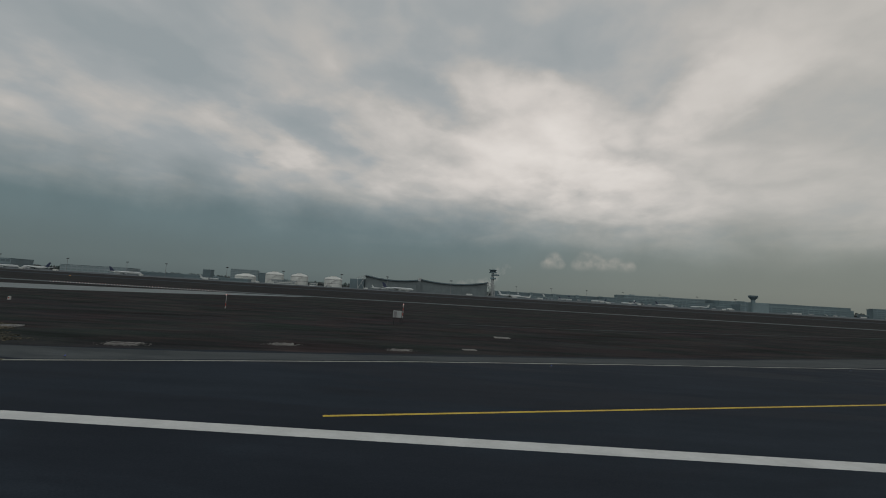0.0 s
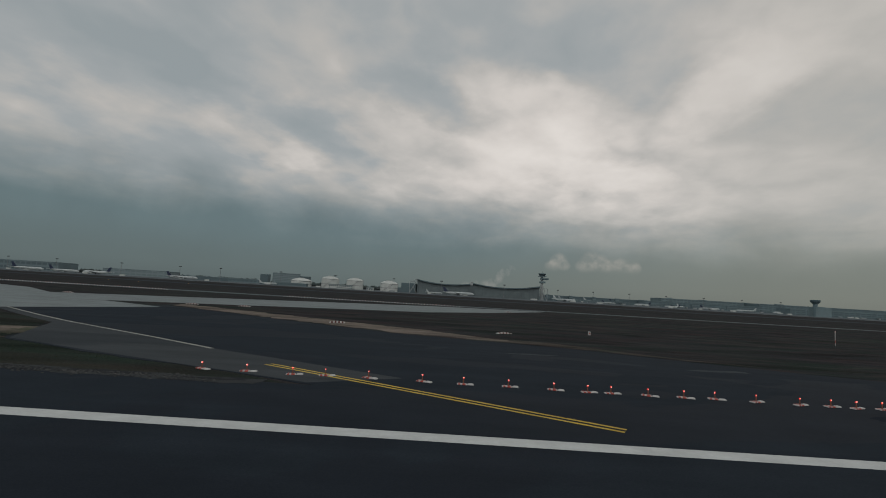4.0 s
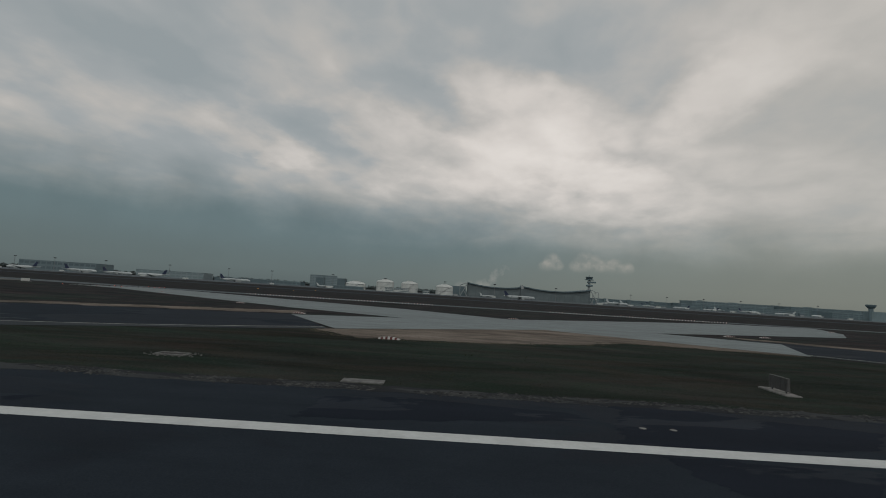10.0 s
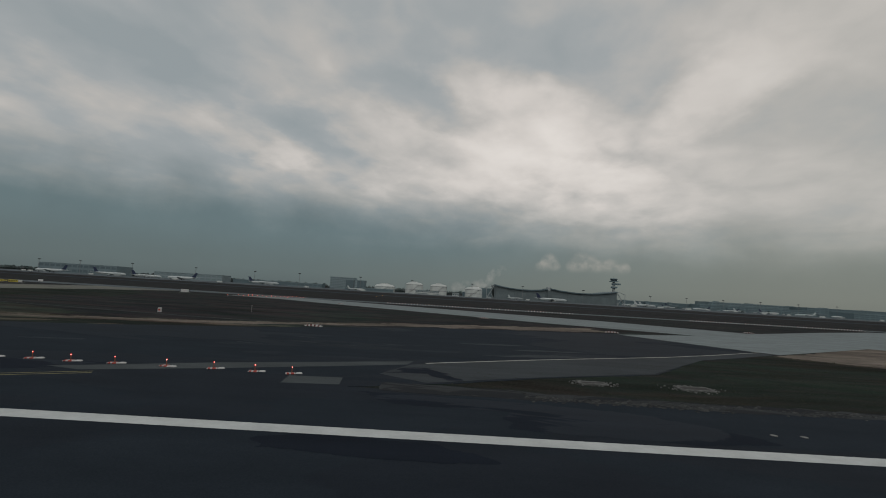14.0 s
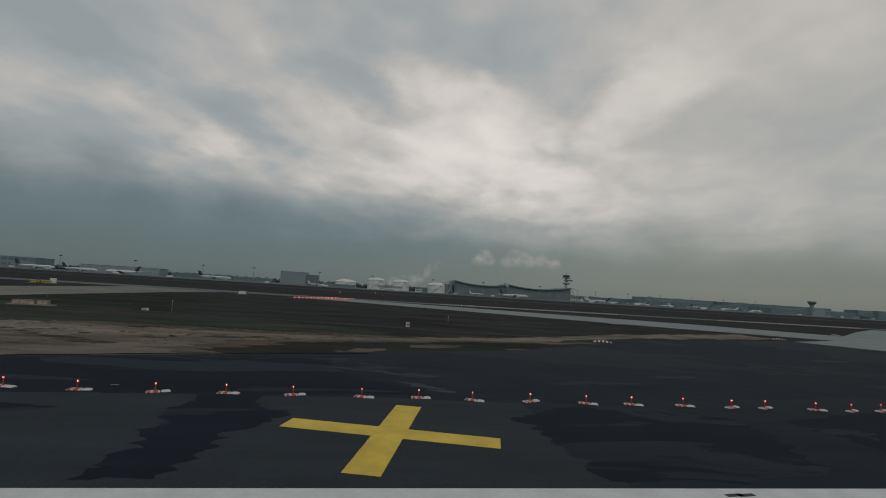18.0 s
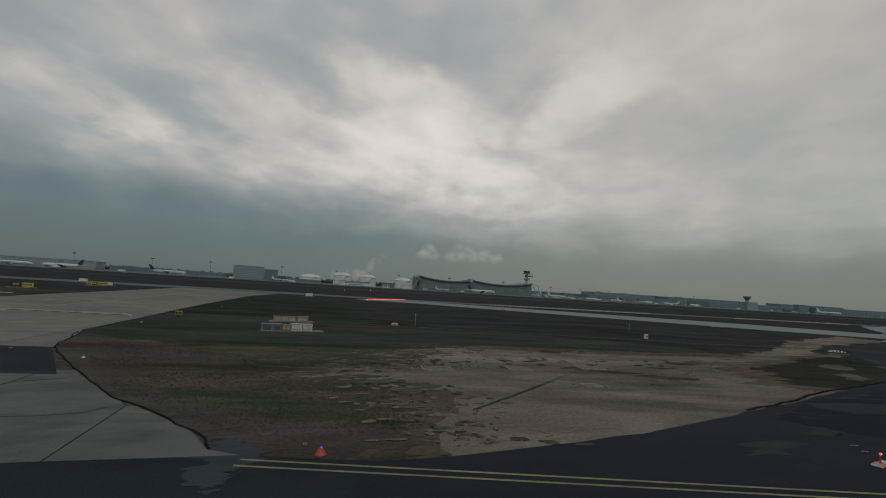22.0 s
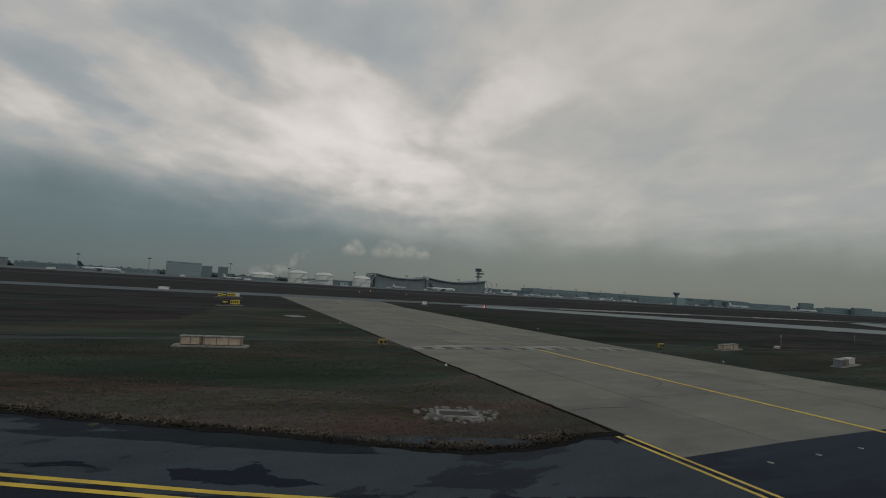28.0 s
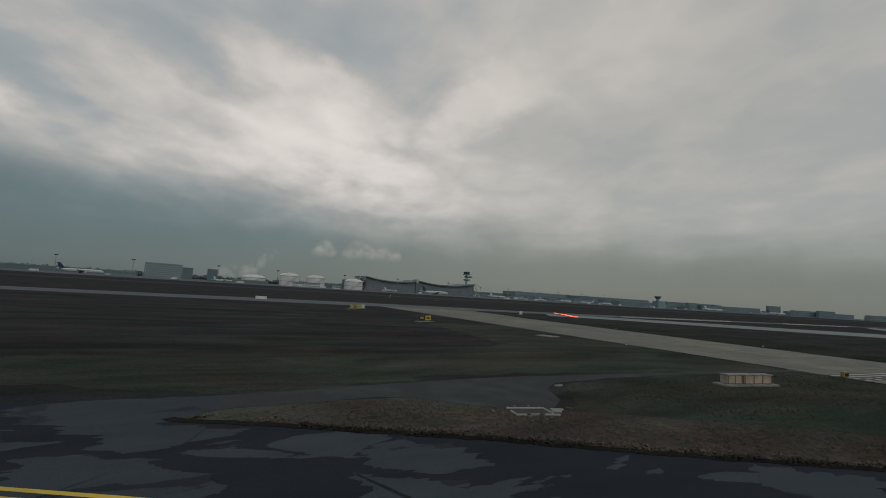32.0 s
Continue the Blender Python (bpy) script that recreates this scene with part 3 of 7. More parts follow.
# taxiway arms and infield edges, as lines of corners; A leaves the runway first, B second
A_NEAR = [(-101.0, 22.3), (-113.8, 26.7), (-125.4, 31.4), (-136.1, 48.4), (-158.0, 64.3)]
A_FAR = [(-148.8, 89.0), (-118.3, 69.9), (-101.5, 59.5), (-81.6, 53.4), (-64.4, 39.9), (-55.5, 34.1), (-46.0, 30.4), (-37.2, 28.5), (-27.5, 28.6)]
EXIT_EDGE = [(-14.7, 31.8), (0.2, 37.3), (18.8, 45.7), (55.2, 62.0), (150, 93.2), (420, 150)]
B_NEAR = [(-222.9, 61.2), (-239.8, 49.3), (-252.8, 32.5), (-262.2, 27.9), (-268.9, 24.1), (-272.7, 22.4)]

# grass in greener and drier areas, bare earth
sheet("green_verge", [(-102.9, 22.6), (-272.7, 22.6), (-256.6, 35.5), (-224.9, 60.2), (-205.5, 54.0), (-189.1, 60.3), (-182.8, 65.9), (-160.2, 62.3), (-139.0, 51.1), (-126.3, 32.1)], 0.008, GREEN, 0.5, 2.5,
      label="green grass strip between the runway and the taxiways", category="grass")
sheet("green_verge", [(-377.2, 48), (-378, 76.5), (-346, 74.5), (-326, 68.1), (-314, 60.8), (-318, 52.3), (-336, 46), (-356, 44), (-366, 40)], 0.006, MEADOW, 1.0, 0.8,
      label="green grass beside the concrete taxiway", category="grass")
sheet("green_verge", [(-378, 76), (-377.6, 115.9), (-374.1, 157.7), (-356, 140), (-346, 110), (-352, 90), (-345, 76)], 0.006, GREEN, 1.5, 1.0,
      label="dull green grass along the far concrete taxiway", category="grass")
sheet("weedy_meadow", [(-357.4, 26.2), (-362.5, 27.5), (-369.5, 36.5), (-374.5, 46.4), (-376, 52), (-369, 51), (-361, 49.5), (-352, 49.8), (-336.0, 50.3), (-336.0, 44.2), (-340.5, 35.0), (-345.0, 27.0), (-352.0, 25.5)], 0.009, BRIGHT_MEADOW, 1.3, 0.6,
      label="weedy olive and straw-coloured grass rim of the infield", category="grass")
sheet("green_verge", [(-399.5, 51.5), (-399.6, 119), (-415, 124), (-419, 95), (-430, 88), (-455, 89), (-462, 82), (-447, 77.2), (-430, 79), (-416, 78), (-416, 76.4), (-428, 75.5), (-433, 70.5), (-425, 62), (-414, 57), (-405, 54)], 0.008, MEADOW, 1.2, 0.8,
      label="green grass on the far side of the concrete taxiway", category="grass")
sheet("brown_verge", [(-400.2, 48.8), (-405.1, 48.3), (-408.5, 48.8), (-413.7, 51.8), (-421.4, 56.1), (-428.7, 60.7), (-436.1, 65.0), (-443.4, 69.2), (-448.1, 71.6), (-449.4, 73.0), (-447.2, 74.2), (-443, 74.6), (-438.7, 74.4), (-436.7, 72.6), (-433.5, 71.0), (-430, 68.8), (-422.5, 63.8), (-417.6, 61.0), (-414.9, 60.0), (-408, 57.6), (-404.6, 59.5), (-400.0, 61.5)], 0.012, DRY, 0.22, 0.5,
      label="dry brown grass along the wet asphalt", category="grass")
sheet("brown_verge", [(-358.4, 26.4), (-362.6, 28.6), (-365.2, 31.6), (-367.0, 33.6), (-370.0, 38.0), (-372.6, 43.0), (-375.3, 50.9), (-373.0, 53.0), (-367.0, 47.8), (-362.0, 45.0), (-361.5, 42.6), (-366.5, 41.5), (-366.2, 38.2), (-363.0, 34.0), (-361.0, 32.2), (-358.0, 30.2), (-354.5, 29.6)], 0.012, DRY, 0.6, 0.5,
      label="dry brown grass rim of the infield", category="grass")
sheet("straw_border", ragged([(-354.6, 25.9), (-355.3, 29.0), (-355.6, 33.0), (-354.0, 36.3), (-360.6, 39.4), (-355.8, 44.3), (-350.4, 51.0), (-342.0, 55.0), (-326.0, 53.8), (-313.8, 55.6), (-312.0, 50.0), (-330.0, 47.0), (-345.0, 44.0), (-349.0, 36.0), (-350.0, 27.0)], 0.25, 0.55), 0.0125, TRAMPLED, 0.0, 9.0, 0.02,
      label="trampled straw-coloured grass around the sandy earth", category="grass")
sheet("bare_earth", [(-353.6, 25.8), (-349.3, 26.6), (-343.5, 28.0), (-335.8, 30.8), (-325.3, 34.7), (-316.0, 38.1), (-324.0, 41.3), (-308.6, 48.1), (-293.1, 61.5), (-276.1, 72.9), (-235.9, 87.1), (-236.1, 97.1), (-274.1, 79.5), (-293.1, 66.6), (-314.3, 54.1), (-325.8, 52.3), (-341.7, 53.4), (-348.6, 49.7), (-353.5, 43.7), (-358.0, 39.5), (-351.7, 36.0), (-353.2, 32.1)], 0.016, SAND, 1.5, 0.3,
      label="bare sandy earth patch by the old taxiway", category="earth")
sheet("bare_earth", [(-47.8, 43.8), (-45.4, 44.7), (-41.9, 42.5), (-38.0, 39.8), (-35.5, 38.4), (-34.3, 34.2), (-31.6, 31.9), (-29.1, 30.2), (-30.6, 28.7), (-34.6, 28.7), (-36.8, 30.4), (-39.5, 31.1), (-38.3, 34.2), (-42.8, 36.3), (-45.8, 38.4)], 0.016, SAND, 0.7, 0.5,
      label="patch of bare earth at the runway exit", category="earth")
sheet("brown_verge", [(-64.0, 43.0), (-81.6, 55.0), (-96.0, 59.4), (-96.0, 64.2), (-82.0, 59.0), (-70.0, 49.0)], 0.012, DRY, 0.6, 0.8,
      label="dull brown grass along the old taxiway", category="grass")
sheet("bare_earth", [(-86.0, 57.6), (-101.6, 61.0), (-118.3, 71.4), (-148.8, 90.3), (-149.9, 96.0), (-118.3, 79.0), (-97.8, 67.4)], 0.016, SAND, 1.0, 0.8,
      label="sandy strip along the old taxiway", category="earth")
sheet("bare_earth", [(-160.2, 62.3), (-182.8, 65.9), (-189.1, 60.3), (-203.7, 53.4), (-217.6, 51.4), (-224.9, 59.2), (-189.3, 84.4), (-161.1, 65.8)], 0.016, SAND, 0.9, 0.8,
      label="sandy wedge in front of the concrete crossing", category="earth")
sheet("straw_border", ragged([(-140.2, 32.0), (-132.6, 27.0), (-126.6, 31.8), (-130.6, 42.6), (-134.6, 41.0)], 0.2, 0.7), 0.0165, TRAMPLED, 0.0, 9.0, 0.02,
      label="straw-coloured grass around a bare sandy spot", category="grass")
sheet("bare_earth", ragged([(-138.4, 32.3), (-132.1, 28.2), (-128.7, 32.1), (-131.2, 41.0), (-134.1, 39.6)], 0.2, 0.6), 0.020, SAND, 0.0, 9.0,
      label="bare sandy spot in the grass", category="earth")

# pavements
sheet("runway", [(420, -45), (-1200, -45), (-1200, 28.6), (-360.4, 27.7), (-356.6, 26.8), (-350.8, 27.6), (-345.1, 29.0), (-337.4, 31.8), (-325.9, 35.7), (-319.2, 38.5), (-303.9, 46.0), (-287.1, 61.0), (-269.3, 74.0), (-235.7, 85.0), (-223.4, 61.2)] + B_NEAR[1:]
      + [(-237.6, 22.5), (-184.5, 22.4), (-141.5, 22.3)] + A_NEAR + A_FAR + EXIT_EDGE, 0.022, RUNWAY, 0.32, 1.2,
      label="dark damp runway asphalt with old exits", category="runway")
sheet("asphalt_overlay", [(-44, -20), (-47, 5), (-50, 12), (-49, 16), (-51.2, 21.6), (-44, 21.7), (-36, 21.9), (-24, 24.6), (-16, 27.0), (0, 31.7), (20, 40.0), (60, 59.4), (130, 83.8), (300, 120), (300, -20)], 0.026, LIGHT_ASPHALT, 0.3, 0.8,
      label="lighter overlay of newer damp asphalt", category="runway")
sheet("taxiway", [(-401.0, 38.5), (-560, 40.3), (-560, 125), (-470, 84), (-453.7, 76.6), (-450.9, 76.5), (-447.1, 76.3), (-447.1, 74.1), (-448.6, 73.2), (-447.5, 72.5), (-445.1, 71.4), (-442.8, 70.1), (-439.2, 68.2), (-435.5, 65.9), (-432.8, 64.3), (-428.1, 61.6), (-424.5, 59.4), (-420.8, 57.0), (-417.3, 54.9), (-413.1, 52.7), (-408.1, 49.8), (-405.1, 49.3), (-402.5, 49.8), (-401.0, 49.8)], 0.024, WET_ASPHALT, 0.25, 1.5,
      label="wet dark asphalt taxiway with puddles", category="taxiway")
sheet("taxiway", [(-369.2, 38.4), (-376.0, 38.8), (-384.0, 39.05), (-392.5, 39.35), (-401.2, 39.4), (-401.2, 47.35), (-395.4, 47.5), (-388.0, 47.5), (-382.0, 47.1), (-373.2, 46.65)], 0.0345, TAXI_ASPHALT, 0.0, 3.0,
      label="dark asphalt strip across the concrete taxiway", category="taxiway")
SHOULDER_A = [(-97.5, 25.4), (-111.6, 32.5), (-128.3, 44.5), (-158.5, 65.8)]
sheet("shoulder", SHOULDER_A + [(-158.0, 63.7), (-136.1, 47.8), (-125.4, 31.7), (-113.8, 27.1), (-101.9, 22.8)], 0.026, GREY_ASPHALT, 0.05, 3.0, label="pale worn asphalt shoulder", category="shoulder")
SHOULDER_B = [(-252.8, 43.5), (-224.5, 63.2)]
sheet("shoulder", [(-271.6, 26.6), (-269.9, 30.6)] + SHOULDER_B + [(-223.4, 61.2), (-239.8, 49.3), (-252.8, 32.9), (-262.2, 28.3), (-268.9, 24.7)], 0.026, GREY_ASPHALT, 0.15, 1.0, label="pale worn asphalt shoulder", category="shoulder")
sheet("shoulder", [(-21.7, 24.7), (-25.9, 25.2), (-30.9, 27.6), (-27, 28.5), (-14.7, 30.8), (0.3, 36.0), (18.8, 44.3), (55.1, 61.0), (150, 92.3), (150, 89.5), (41.6, 48.9)], 0.030, PALE_ASPHALT, 0.05, 3.0, label="pale worn asphalt shoulder", category="shoulder")

# pale concrete exits that cross behind the infield
sheet("concrete_crossing", [(-158.2, 62.9), (-190, 83.8), (-222.5, 61.6), (-235.5, 83.8), (-216, 93.2), (-243, 106.8), (-271, 127), (-326, 167), (-346, 172), (-330, 194), (-300, 182), (-256, 156), (-219, 136),
                            (-192, 112.1), (-145, 148), (-100, 180), (-54, 194), (-58, 184), (-80, 148), (-100, 124), (-165, 93.2), (-147.0, 83.6)], 0.034, PALE_CONCRETE, 0.0, 6.0,
      label="pale grey concrete exits crossing each other", category="taxiway")
sheet("parallel_taxiway", [(-1300, 186), (-1300, 204), (-410, 206), (-300, 208), (-150, 206), (300, 210), (300, 200), (-54, 196), (-150, 192), (-320, 190), (-372, 184), (-408, 180), (-500, 186)], 0.035, FAR_PAVING, 0.0, 10.0,
      label="distant parallel taxiway of grey concrete", category="taxiway")
sheet("service_road", [(-447.2, 74.1), (-447.1, 76.3), (-444.4, 76.7), (-440.8, 77.2), (-436.4, 77.7), (-431, 78.0), (-427, 78.0), (-415.8, 77.5), (-400.8, 76.9), (-400.8, 76.0), (-416, 76.7), (-424, 76.6), (-428.9, 75.9), (-430.6, 74.6), (-431.8, 72.3), (-433.5, 70.8), (-436.7, 72.3), (-438.7, 74.2), (-440.4, 74.8), (-443.1, 74.4)], 0.022, ROAD, 0.15, 1.5,
      label="narrow grey service road through the grass", category="road")
sheet("service_road", [(-375.5, 77.2), (-368, 77.2), (-340, 73.4), (-300, 68.0), (-270, 67.5), (-270, 67.0), (-300, 67.4), (-340, 72.6), (-368, 76.4), (-375.5, 76.4)], 0.022, ROAD, 0.1, 2.0,
      label="narrow grey service road through the grass", category="road")
sheet("service_road", [(1.5, 80.7), (22.4, 85.1), (70, 102.1), (130, 128), (130, 129.2), (70, 103.0), (22.4, 86.2), (1.5, 81.7)], 0.022, GREY_ASPHALT, 0.1, 3.0,
      label="narrow pale service road through the grass", category="road")
sheet("crumbled_edge", [(-104, 21.7), (-150, 21.6), (-200, 21.6), (-271, 21.9), (-271, 24.0), (-267.6, 24.0), (-262.7, 23.5), (-240, 23.2), (-200, 22.9), (-150, 22.9), (-104, 22.9)], 0.030, RUBBLE, 0.30, 0.45,
      label="crumbled pale edge of the runway asphalt", category="rubble")

sheet("straw_border", ragged([(-326.0, 45.2), (-314.0, 50.6), (-301.3, 57.0), (-288, 62.4), (-287.0, 60.8), (-303.6, 45.4), (-318.2, 37.8), (-325.8, 35.0), (-331.0, 37.6)], 0.25, 0.6), 0.0180, TRAMPLED, 0.0, 9.0, 0.02,
      label="trampled straw-coloured rim of the grass tongue", category="grass")
sheet("green_verge", ragged([(-323.8, 44.1), (-313.7, 49.1), (-301, 55.5), (-287, 61.1), (-286.4, 60.3), (-303.3, 45.1), (-318.0, 37.5), (-325.0, 35.0), (-326.6, 38.5)], 0.25, 0.6), 0.021, GREEN, 0.0, 9.0,
      label="green grass tongue between the sandy earth and the asphalt", category="grass")
sheet("asphalt_overlay", [(-309.6, 24.75), (-322.0, 24.75), (-335.2, 24.75), (-338.2, 21.4), (-344.5, 20.9), (-347.0, 15.0), (-338.0, 11.0), (-309.4, 10.5)], 0.0245, MID_ASPHALT, 0.0, 2.0, 0.002,
      label="drier, lighter runway asphalt beside the old exit", category="runway")
sheet("asphalt_overlay", [(-321.9, 23.4), (-319.8, 24.8), (-315.7, 25.1), (-311.0, 24.7), (-311.2, 22.9), (-310.3, 22.1), (-310.1, 18.8), (-310.0, 16.9), (-309.2, 15.0), (-309.4, 11.5), (-320.5, 12.5), (-319.8, 16.4), (-320.2, 17.7)], 0.0255, MID_ASPHALT, 0.10, 0.7, 0.0015,
      label="lighter overlay of damp asphalt under the painted cross", category="runway")
sheet("asphalt_overlay", [(-288.0, 23.4), (-280.9, 27.2), (-269.9, 32.3), (-270.2, 30.6), (-280.1, 25.4), (-286.0, 22.9)], 0.0275, PALE_ASPHALT, 0.06, 0.7,
      label="pale worn asphalt wedge of the old exit", category="shoulder")
sheet("concrete_pad", [(-276.1, 24.5), (-273.3, 24.7), (-273.1, 22.9), (-275.9, 22.6)], 0.028, PALE_ASPHALT, 0.0, 1.0, label="pale rectangular pad in the asphalt", category="pad")
for x, y, a, b in ((-316.0, 33.0, 1.9, 0.5), (-313.4, 30.6, 1.5, 0.4), (-318.6, 35.7, 1.6, 0.6), (-304.0, 30.1, 2.4, 0.5), (-296.0, 33.7, 2.8, 0.45), (-337.5, 28.6, 2.2, 0.5), (-331.0, 30.6, 1.8, 0.45), (-342.4, 26.9, 1.8, 0.4), (-262.0, 53.2, 3.6, 0.6), (-256.5, 48.7, 4.0, 0.7), (-88.0, 43.2, 3.0, 0.5), (-73.0, 37.7, 2.6, 0.5)):
    sheet("worn_asphalt_smear", ragged([(x + a * math.cos(t), y + b * math.sin(t) + 0.25 * a * math.cos(t)) for t in (2 * math.pi * k / 14 for k in range(14))], 0.15, 0.45), 0.0262, MID_ASPHALT if x < -290 else GREY_ASPHALT, 0.0, 9.0, 0.004,
          label="pale smear on the old asphalt", category="runway")
# damp patches with ragged rims, and pale flecks for puddle reflections, on the runway asphalt
layers = itertools.cycle((0.0264, 0.0269, 0.0274, 0.0279, 0.0284))


def damp(*outlines):
    for outline in outlines:
        sheet("damp_patch", ragged(outline, 0.16, 0.16), next(layers), DAMP_ASPHALT, 0.0, 9.0, 0.001, label="dark damp patch with a ragged rim on the asphalt", category="runway")


damp(
    [(-310.8, 22.2), (-308.2, 24.1), (-304.7, 24.8), (-302.0, 24.2), (-300.8, 22.3), (-301.0, 20.3), (-302.0, 18.5), (-301.9, 17.3), (-303.0, 16.7), (-305.7, 16.2), (-308.3, 16.4), (-309.8, 16.2), (-310.0, 17.8), (-310.1, 19.7)],
    [(-310.4, 14.9), (-307.9, 14.8), (-305.6, 14.8), (-302.4, 14.6), (-302.8, 13.6), (-310.2, 13.3)],
    [(-298.3, 22.4), (-295.1, 23.8), (-290.4, 24.9), (-286.2, 25.1), (-288.2, 22.7), (-292.9, 19.3), (-294.8, 17.9), (-294.7, 17.3), (-295.9, 16.4), (-297.9, 16.6), (-298.1, 17.3), (-297.5, 19.6), (-298.0, 21.5)])
damp(
    [(-299.1, 15.1), (-296.9, 14.9), (-293.6, 14.7), (-290.8, 14.6), (-291.6, 13.9), (-298.9, 13.7)],
    [(-323.3, 24.8), (-320.7, 25.0), (-320.6, 23.2), (-319.4, 22.6), (-320.0, 20.9), (-320.8, 19.8), (-321.1, 18.0), (-321.3, 16.3), (-323.1, 16.3), (-322.8, 17.6), (-322.9, 19.7), (-323.2, 22.0)])
damp(
    [(-338.4, 30.0), (-333.6, 32.7), (-323.4, 35.6), (-319.8, 35.4), (-318.7, 32.3), (-316.5, 28.8), (-314.1, 27.2), (-313.7, 25.9), (-320.7, 25.2), (-334.3, 24.0)],
    [(-346.2, 22.8), (-344.4, 22.5), (-342.2, 22.0), (-340.7, 22.1), (-340.4, 21.2), (-340.6, 20.7), (-341.5, 20.5), (-341.9, 19.9), (-344.5, 20.1)],
    [(-340.7, 22.1), (-338.6, 21.6), (-338.1, 21.4), (-338.6, 20.6), (-339.5, 20.5), (-340.2, 21.0)])
damp(
    [(-335.5, 22.4), (-333.5, 24.0), (-331.9, 24.6), (-330.7, 24.4), (-330.7, 23.6), (-329.4, 22.9), (-327.2, 22.4), (-329.7, 20.9), (-332.4, 20.1), (-332.8, 19.6), (-332.6, 19.2), (-335.5, 19.4), (-335.8, 20.5)],
    [(-75.3, 21.2), (-74.4, 22.7), (-71.6, 23.5), (-69.2, 21.2), (-71.1, 19.7), (-70.7, 18.6), (-68.8, 19.3), (-65.6, 19.2), (-65.5, 16.7), (-66.3, 16.0), (-68.8, 15.8), (-74.4, 15.7), (-74.9, 17.5)],
    [(-143.8, 21.4), (-141.4, 22.1), (-137.6, 22.3), (-135.1, 21.7), (-137.8, 18.4), (-139.3, 16.6), (-141.9, 16.4), (-143.2, 18.2)])
damp(
    [(-144.0, 14.5), (-137.9, 14.8), (-132.4, 14.8), (-128.8, 14.8), (-123.6, 14.5), (-125.4, 12.7), (-127.3, 12.0), (-131.0, 11.4), (-131.3, 12.5), (-131.2, 14.0), (-134.4, 13.5), (-137.7, 13.4), (-142.1, 12.8)],
    [(-119.9, 21.9), (-116.2, 21.1), (-119.6, 17.5), (-121.0, 17.6), (-121.1, 19.4)],
    [(-178.6, 17.2), (-178.7, 19.9), (-178.1, 21.7), (-174.9, 21.8), (-171.3, 20.8), (-174.3, 17.8), (-177.2, 16.7)])
damp(
    [(-186.9, 13.1), (-185.7, 13.6), (-178.3, 14.8), (-177.5, 14.4), (-179.0, 13.6), (-182.5, 12.5), (-185.8, 11.9)],
    [(-167.2, 15.8), (-162.8, 15.2), (-159.9, 14.9), (-162.3, 12.4), (-164.3, 12.2), (-166.8, 13.0)],
    [(-213.9, 19.9), (-210.5, 20.8), (-203.1, 19.8), (-202.5, 18.7), (-208.5, 17.3), (-213.8, 16.5)])
damp(
    [(-199.9, 23.0), (-195.3, 20.7), (-189.8, 19.4), (-192.2, 16.9), (-195.8, 16.2), (-200.4, 15.7), (-202.4, 15.6)],
    [(-201.2, 14.8), (-197.4, 14.6), (-194.3, 14.6), (-196.4, 12.4), (-200.5, 11.9), (-201.4, 13.1)],
    [(-250.1, 13.7), (-249.1, 14.7), (-245.4, 14.7), (-241.7, 14.6), (-239.9, 14.3), (-239.9, 13.5), (-243.2, 12.9), (-247.6, 12.6)])
damp(
    [(-237.8, 19.7), (-232.4, 19.9), (-228.9, 17.7), (-223.4, 17.4), (-224.1, 16.6), (-229.2, 15.7), (-235.1, 15.5), (-238.5, 15.7)],
    [(-236.7, 12.9), (-232.7, 14.4), (-226.4, 14.1), (-228.3, 12.2), (-235.3, 11.2)],
    [(-274.0, 14.5), (-272.2, 15.0), (-268.5, 14.7), (-266.6, 13.7), (-266.6, 13.2), (-269.4, 13.0), (-273.6, 13.5)])
damp([(-271.0, 27.0), (-270.2, 29.4), (-268.9, 29.6), (-266.6, 25.6), (-267.6, 25.4), (-268.7, 27.4)])
damp(
    [(-271.8, 21.7), (-264.9, 21.2), (-260.0, 20.4), (-256.7, 18.5), (-255.3, 16.7), (-258.8, 16.1), (-265.6, 16.8), (-265.2, 19.3), (-270.0, 19.6)],
    [(-44.6, 17.0), (-43.6, 18.6), (-40.5, 19.0), (-36.3, 18.4), (-32.8, 17.7), (-33.2, 16.6), (-36.6, 16.2), (-40.7, 15.7), (-43.1, 16.2)],
    [(-39.3, 13.6), (-37.7, 14.1), (-36.6, 13.0), (-36.8, 12.4), (-38.5, 12.3)])
def dried(*outlines):
    for outline in outlines:
        sheet("dried_patch", ragged(outline, 0.12, 0.22), next(layers), DRIED_ASPHALT, 0.0, 9.0, 0.001, label="pale drying patch on the wet asphalt", category="taxiway")


dried(
    [(-419.9, 54.7), (-416.9, 53.2), (-412.8, 51.2), (-411.0, 50.5), (-406.2, 49.1), (-404.2, 48.7), (-401.8, 49.2), (-401.0, 47.7), (-401.1, 45.6), (-401.4, 44.6), (-411.6, 47.6), (-415.6, 49.2), (-418.5, 50.6)],
    [(-424.3, 58.4), (-422.2, 57.6), (-420.0, 56.0), (-419.6, 54.8), (-420.3, 54.4), (-422.0, 54.2), (-421.3, 53.4), (-422.0, 54.5), (-422.5, 56.2), (-424.0, 57.2)],
    [(-423.4, 54.2), (-421.3, 53.3), (-419.6, 52.4), (-417.8, 51.2), (-421.2, 52.2), (-422.1, 53.2)])
